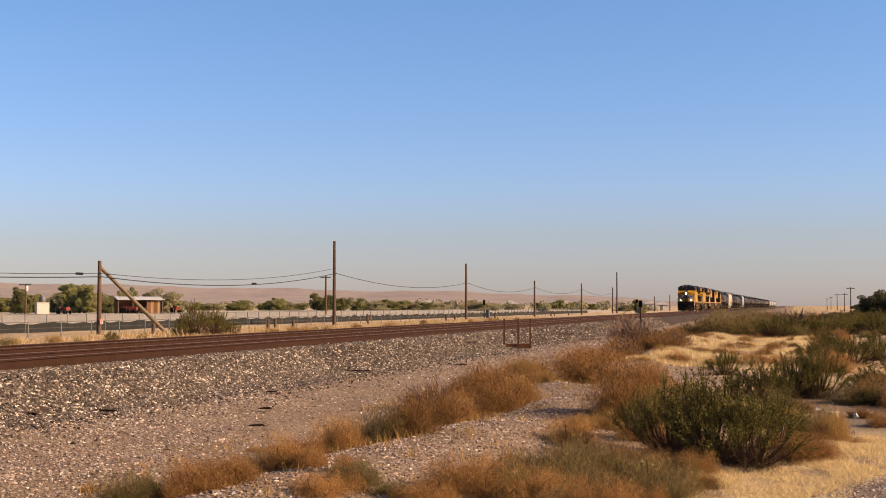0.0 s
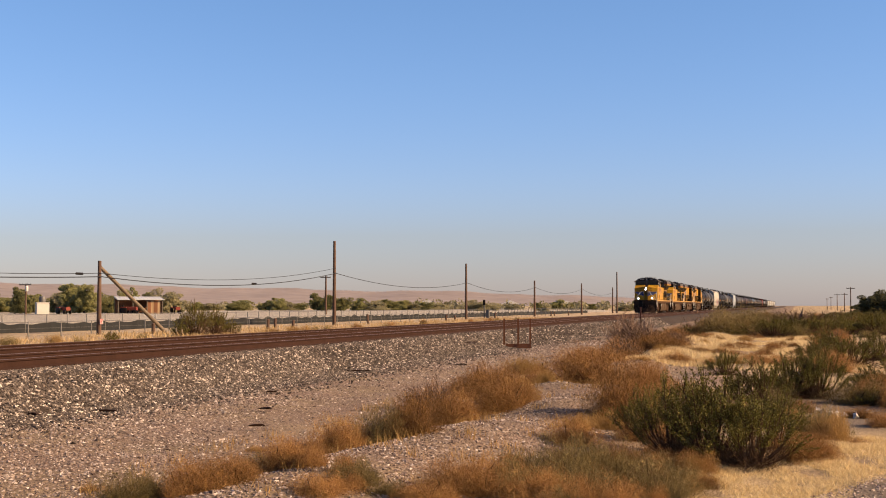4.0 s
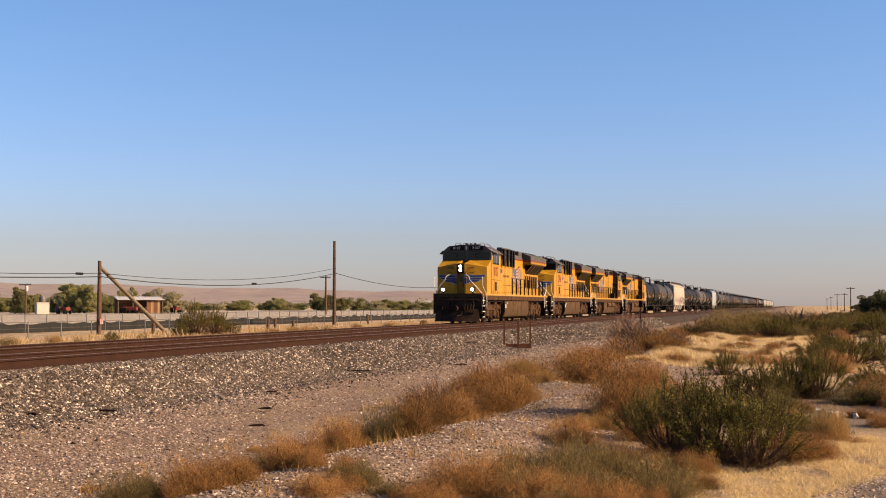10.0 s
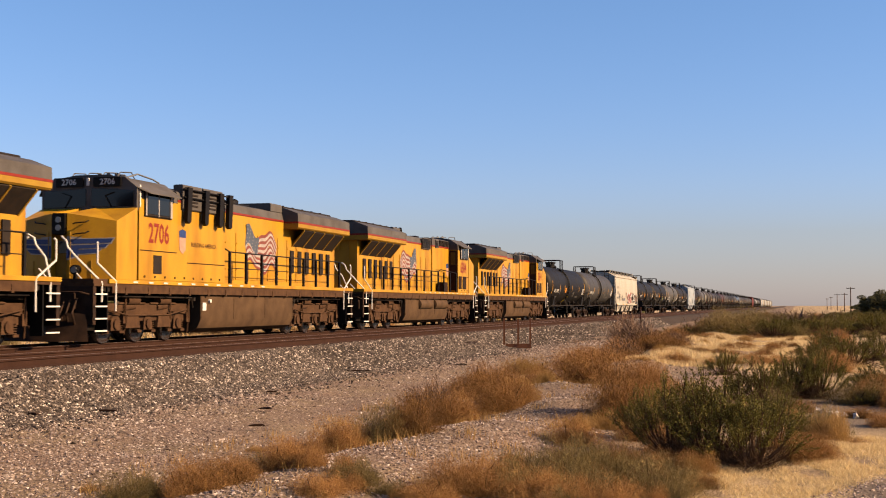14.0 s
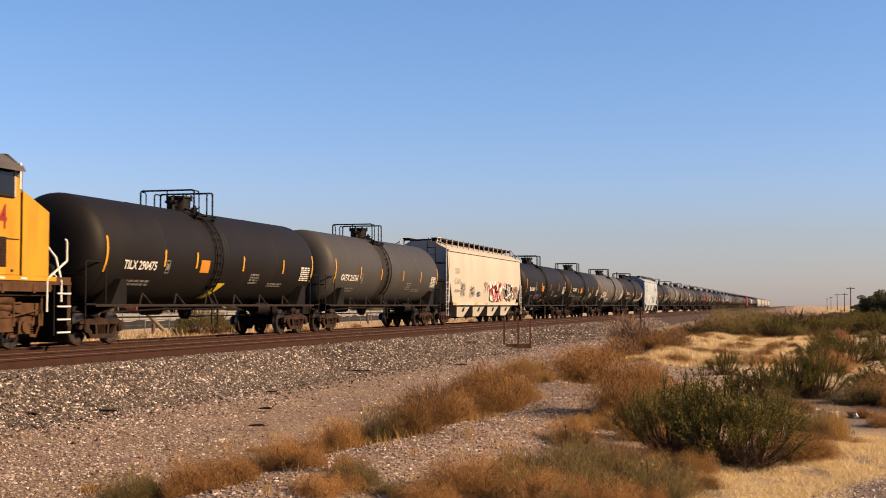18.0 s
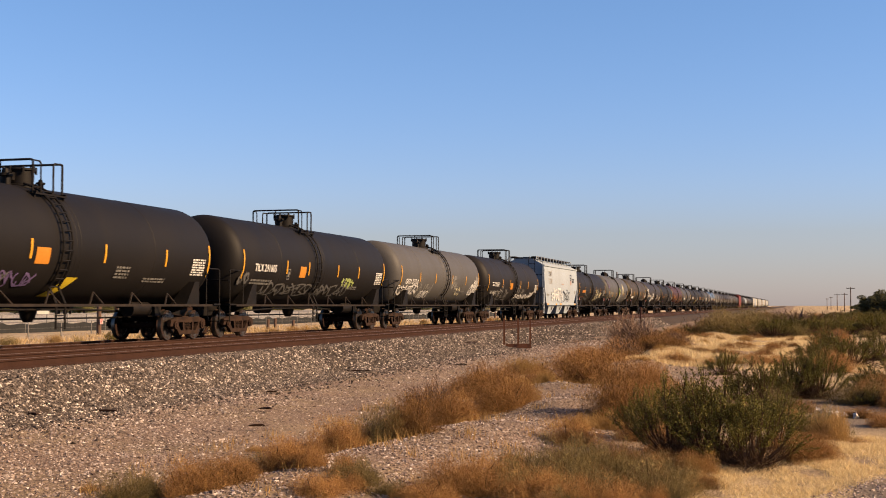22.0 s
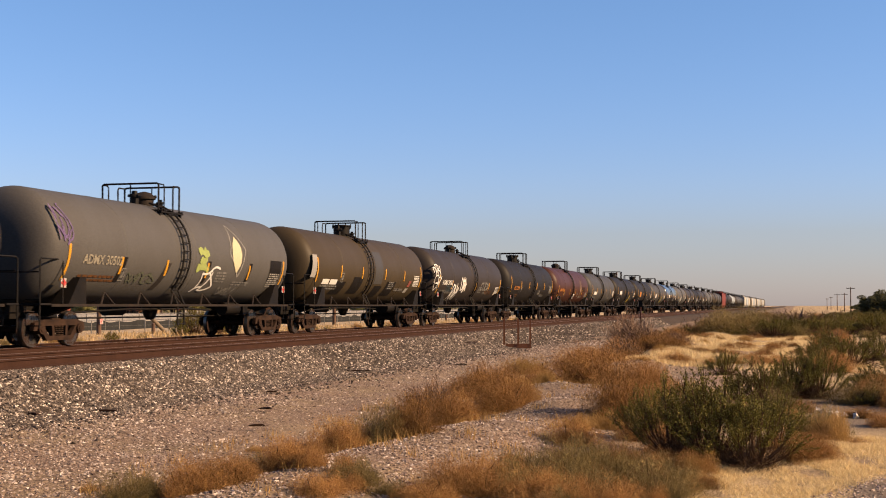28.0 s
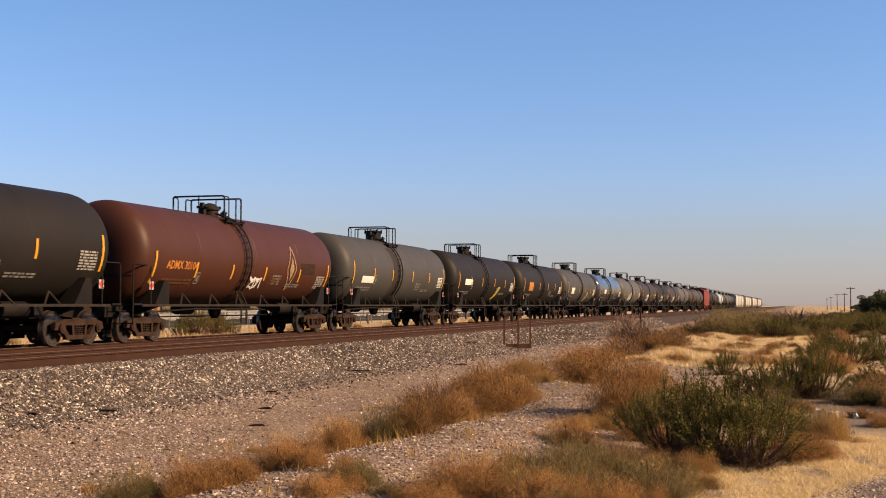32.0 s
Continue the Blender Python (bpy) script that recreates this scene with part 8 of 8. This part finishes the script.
near_plants = [
    (-6.63, 11.87, 0.70, 0.40, 'o'),
    (-6.07, 12.27, 0.77, 0.43, 'b'),
    (-5.90, 12.82, 0.80, 0.38, 'b'),
    (-6.12, 13.99, 0.57, 0.30, 'o'),
    (-5.72, 13.89, 0.72, 0.41, 'b'),
    (-5.36, 13.70, 0.58, 0.32, 'b'),
    (-6.71, 16.82, 0.79, 0.25, 'd'),
    (-6.04, 16.58, 0.85, 0.53, 'b'),
    (-5.85, 16.99, 0.63, 0.41, 't'),
    (-5.55, 17.14, 0.79, 0.59, 'o'),
    (-5.15, 17.25, 0.75, 0.65, 'b'),
    (-5.81, 21.72, 1.24, 0.71, 'b'),
    (-6.93, 28.15, 1.53, 0.64, 'b'),
    (-5.20, 22.83, 1.29, 0.74, 'b'),
    (-5.14, 24.56, 0.77, 0.57, 't'),
    (-7.73, 37.37, 1.51, 0.64, 't'),
    (-4.57, 13.09, 0.70, 0.32, 'o'),
    (-4.73, 12.39, 0.70, 0.26, 'b'),
    (-3.70, 12.60, 0.69, 0.28, 'b'),
    (-4.10, 12.81, 0.53, 0.20, 'o'),
    (-5.56, 29.11, 0.55, 0.34, 's'),
    (-4.83, 30.75, 2.32, 0.90, 'b'),
    (-2.86, 21.86, 1.35, 1.11, 'b'),
    (-3.52, 31.11, 1.50, 0.84, 'b'),
    (-6.32, 40.18, 2.49, 0.82, 'b'),
    (-2.98, 21.00, 0.83, 0.37, 't'),
    (-3.26, 13.37, 0.67, 0.38, 'b'),
    (-3.06, 14.63, 0.72, 0.47, 'o'),
    (-2.57, 14.66, 0.85, 0.65, 'o'),
    (-2.17, 14.87, 0.92, 0.60, 'o'),
    (-1.80, 13.12, 0.75, 0.36, 'b'),
    (-2.31, 12.68, 0.68, 0.28, 'b'),
    (-1.46, 13.99, 1.04, 0.51, 'o'),
    (-3.13, 18.33, 0.90, 0.41, 'b'),
    (-3.55, 16.28, 0.37, 0.18, 't'),
    (-2.26, 19.21, 0.76, 0.84, 'g'),
    (-1.67, 17.78, 1.16, 1.07, 'g'),
    (-1.14, 17.32, 1.27, 1.21, 'g'),
    (-0.61, 16.84, 1.23, 1.00, 'g'),
    (-0.31, 18.73, 0.88, 0.84, 'g'),
    (-1.85, 23.51, 1.02, 0.82, 'g'),
    (-0.68, 28.60, 1.16, 0.93, 'g'),
    (-0.10, 29.66, 1.39, 0.98, 'g'),
    (0.41, 29.43, 1.18, 1.10, 'g'),
    (0.37, 20.79, 0.92, 0.54, 'o'),
    (0.09, 17.66, 0.97, 0.46, 'b'),
    (0.50, 20.30, 0.64, 0.60, 't'),
    (-0.35, 25.88, 0.77, 0.55, 'o'),
    (1.40, 28.33, 1.66, 0.55, 'o'),
    (1.12, 24.82, 0.65, 0.25, 'b'),
    (1.43, 23.04, 0.67, 0.33, 'b'),
    (0.84, 20.06, 0.34, 0.15, 'b'),
    (1.62, 43.50, 2.74, 1.43, 'g'),
    (0.59, 44.82, 1.80, 1.18, 'g'),
    (2.81, 49.04, 2.05, 1.44, 'g'),
    (-2.07, 38.93, 1.09, 0.74, 'g'),
    (-1.04, 43.56, 1.30, 0.41, 'b'),
    (-1.54, 47.85, 1.23, 0.37, 'b'),
    (-5.13, 53.52, 1.87, 0.65, 'b'),
    (-6.09, 46.60, 2.26, 1.03, 'd'),
    (-7.89, 67.09, 3.53, 1.47, 'd'),
    (-9.89, 78.28, 3.10, 1.65, 'd'),
    (-3.91, 79.92, 4.82, 1.65, 'b'),
    (-6.57, 79.19, 3.78, 1.03, 'b'),
    (-1.20, 76.75, 4.58, 1.57, 'b'),
    (1.39, 81.38, 4.82, 1.72, 'b'),
    (-0.27, 80.93, 4.13, 1.58, 'g'),
    (3.16, 84.71, 4.99, 1.78, 'b'),
    (4.71, 82.30, 4.13, 1.86, 'g'),
    (-5.91, 95.91, 4.97, 1.41, 'd'),
    (-3.91, 121.46, 7.29, 1.77, 'b'),
    (0.57, 116.72, 7.43, 1.88, 'd'),
    (4.62, 123.81, 8.33, 2.08, 'g'),
    (7.26, 118.56, 6.93, 2.08, 'b'),
    (-1.29, 28.79, 1.05, 0.62, 'g'),
    (-0.70, 23.23, 0.80, 0.50, 'g'),
    (-1.19, 24.31, 0.73, 0.47, 'o'),
    (1.73, 32.55, 1.50, 0.54, 'g'),
    (1.02, 40.44, 1.54, 0.68, 'b'),
    (-2.95, 13.9, 0.8, 0.42, 'o'),
    (-2.6, 13.3, 0.75, 0.4, 'b'),
    (-2.45, 14.3, 0.8, 0.45, 'o'),
    (-2.05, 13.5, 0.8, 0.42, 'o'),
    (-2.1, 15.6, 0.85, 0.5, 'b'),
    (-1.6, 15.0, 0.8, 0.42, 'o'),
    (-3.6, 13.5, 0.8, 0.42, 'b'),
    (-3.35, 14.2, 0.75, 0.42, 'b'),
]
for x, y, w, h, kind in near_plants:
    if kind == "s":
        shrub(x, y, w, h, "t")
        continue
    if y > 70 and kind == "b":
        kind = plant_rng.choice("ogo")
    big = 1.08 if kind != "g" else 1.22 if y < 40 else 0.95
    y += 0.3 if kind == "g" and y < 22 else 0.0
    shrub(x, y, w * big, min(h, 1.7) * (0.95 if kind != "g" else 1.05 if y < 40 else 0.78), kind)
    if kind in "bo" and w > 0.6 and y < 40:
        # a second stem clump that widens each plant
        shrub(x + plant_rng.uniform(-0.3, 0.3), y + plant_rng.uniform(0.2, 0.5), w * plant_rng.uniform(0.5, 0.75), min(h, 1.2) * plant_rng.uniform(0.6, 0.85), plant_rng.choice("bb" + kind))
for k in range(34):
    x, y = plant_rng.uniform(-2.6, -1.0), 12.4 + 4.5 * plant_rng.random()
    shrub(x, y, plant_rng.uniform(0.3, 0.7), plant_rng.uniform(0.15, 0.36), plant_rng.choice("bbot"))
for k in range(16):
    x, y = plant_rng.uniform(-3.4, -1.6), 17 + 12 * plant_rng.random()
    shrub(x, y, plant_rng.uniform(0.5, 1.0), plant_rng.uniform(0.25, 0.45), plant_rng.choice("bbt"))
for k in range(14):
    x, y = plant_rng.uniform(-0.8, 1.8), 24 + 16 * plant_rng.random()
    shrub(x, y, plant_rng.uniform(0.4, 0.9), plant_rng.uniform(0.15, 0.4), plant_rng.choice("bgogt"))
for k in range(14):
    x, y = plant_rng.uniform(-7.6, -6.2), 12 + 26 * plant_rng.random()
    shrub(x, y, plant_rng.uniform(0.25, 0.5), plant_rng.uniform(0.08, 0.18), plant_rng.choice("btb"))
# brush fields: along the windrow, and the wide flat right of the track
for k in range(560):
    y = 24 + 190 * plant_rng.random() ** 1.5
    x = plant_rng.uniform(-7.5, 4 + 0.28 * y)
    if y < 45 and (-5.0 < x < 1.8 or x < -7.6):
        continue
    if y < 74 and -5.5 < x < 0.9:
        continue
    if plant_rng.random() < 0.35 and y < 60:
        continue
    kind = plant_rng.choice("gogobd") if x > -3 else plant_rng.choice("bbbdd")
    h = plant_rng.uniform(0.4, 0.85) * (1.1 if kind == "g" else 1.0)
    if x < -2:
        h = min(h, 0.75)
    shrub(x, y, plant_rng.uniform(0.8, 1.7) * (1 + y / 220), h, kind)
# behind the camera and far side
for k in range(50):
    x, y = plant_rng.uniform(-36, -26), plant_rng.uniform(36, 160)
    shrub(x, y, plant_rng.uniform(0.6, 1.4), plant_rng.uniform(0.35, 0.7), plant_rng.choice("bto"))
for x, y, w, h in ((-36.6, 74.0, 2.4, 2.3), (-36.2, 76.2, 2.2, 2.0), (-36.9, 72.6, 1.3, 1.1), (-36.0, 78.0, 1.6, 1.0)):
    shrub(x, y, w, h, "g")
shrub(-33.0, 57.6, 1.0, 0.7, "g")


def grass(name, label, xs, ys, zs, height, width, seed, material, flop=0.7):
    """Single blades, leaning every way, as one mass."""
    rng = np.random.default_rng(seed)
    n = len(xs)
    base = np.stack([xs, ys, zs], 1)
    a = rng.uniform(0, 2 * np.pi, n)
    lean = rng.uniform(0.05, flop, n)
    h = height * rng.uniform(0.4, 1.3, n)
    tip = base + np.stack([np.cos(a) * lean * h, np.sin(a) * lean * h, h], 1)
    b = rng.uniform(0, 2 * np.pi, n)
    side = np.stack([np.cos(b), np.sin(b), 0 * b], 1) * (width * rng.uniform(0.6, 1.4, n))[:, None]
    v = np.stack([base - side, base + side, tip], 1).reshape(-1, 3)
    m = bpy.data.meshes.new(name)
    m.from_pydata(v.tolist(), [], np.arange(3 * n).reshape(-1, 3).tolist())
    m.materials.append(material)
    return tagged(new(name, m), label, "grass", kind="stuff")


gr = np.random.default_rng(17)


def tufts(n_tuft, per, x0, x1, y0, y1, radius, power=1.0):
    tx, ty = gr.uniform(x0, x1, n_tuft), y0 + (y1 - y0) * gr.random(n_tuft) ** power
    xs = np.repeat(tx, per) + gr.normal(size=n_tuft * per) * radius
    ys = np.repeat(ty, per) + gr.normal(size=n_tuft * per) * radius
    return xs, ys


xs, ys = tufts(5200, 34, -2.0, 2.6, 12.4, 27, 0.08, 1.1)
off = xs - (-0.1 + 0.5 * (ys - 14.2))          # metres from the road's edge
keep = (off < 0.1 * np.sin(ys * 3) + gr.normal(size=len(xs)) * 0.06) & (off > -2.2 - 0.4 * np.sin(ys * 1.3)) & (np.sin(xs * 3.1 + 1.3 * np.sin(ys * 2.2)) + 0.8 * np.sin(xs * 7.3 + ys * 2.1) + gr.normal(size=len(xs)) * 0.35 > -0.75)
xs, ys = xs[keep], ys[keep]
grass("straw_grass", "short sunlit straw-coloured dry grass by the road", xs, ys, ground_height(xs, ys), 0.05, 0.004, 1, STRAW, 1.8)
xs, ys = tufts(2600, 28, -6.0, 2.2, 42, 76, 0.13)
keep = (np.sin(xs * 1.3 + np.sin(ys * 0.5)) + np.sin(ys * 0.8) + gr.normal(size=len(xs)) * 0.3 > -0.5)
xs, ys = xs[keep], ys[keep]
grass("dry_meadow_grass", "straw-coloured dry grass between the shrubs", xs, ys, ground_height(xs, ys), 0.15, 0.008, 2, STRAW)
for k in range(60):
    x, y = plant_rng.uniform(-5.5, 1.5), plant_rng.uniform(42, 76)
    shrub(x, y, plant_rng.uniform(0.5, 1.4), plant_rng.uniform(0.12, 0.38), plant_rng.choice("bbbt"))
xs, ys = tufts(170, 26, -8.2, -2.4, 12, 34, 0.1)
grass("shoulder_grass", "sparse tan grass on the gravel windrow", xs, ys, ground_height(xs, ys), 0.16, 0.004, 3, TAN_TWIG)
xs, ys = tufts(1700, 18, -43, -25, 34, 190, 0.3, 1.4)
grass("far_side_grass", "golden dry grass beyond the tracks", xs, ys, ground_height(xs, ys), 0.26, 0.02, 4, DRY_GRASS)


def motions():
    """The train runs past at an even speed; every wheelset turns with it."""
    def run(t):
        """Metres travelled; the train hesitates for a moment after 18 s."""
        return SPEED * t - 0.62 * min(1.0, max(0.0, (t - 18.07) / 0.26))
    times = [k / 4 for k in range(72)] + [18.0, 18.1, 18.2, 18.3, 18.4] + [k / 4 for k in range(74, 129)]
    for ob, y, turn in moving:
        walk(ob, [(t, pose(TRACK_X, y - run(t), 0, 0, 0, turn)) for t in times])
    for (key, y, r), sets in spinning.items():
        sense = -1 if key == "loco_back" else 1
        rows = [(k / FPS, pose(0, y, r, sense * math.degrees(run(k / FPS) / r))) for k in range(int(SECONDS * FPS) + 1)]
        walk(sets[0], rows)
        first = sets[0].animation_data
        for w in sets[1:]:
            w.rotation_mode = "QUATERNION"
            keys = w.animation_data_create()
            keys.action, keys.action_slot = first.action, first.action_slot


motions()
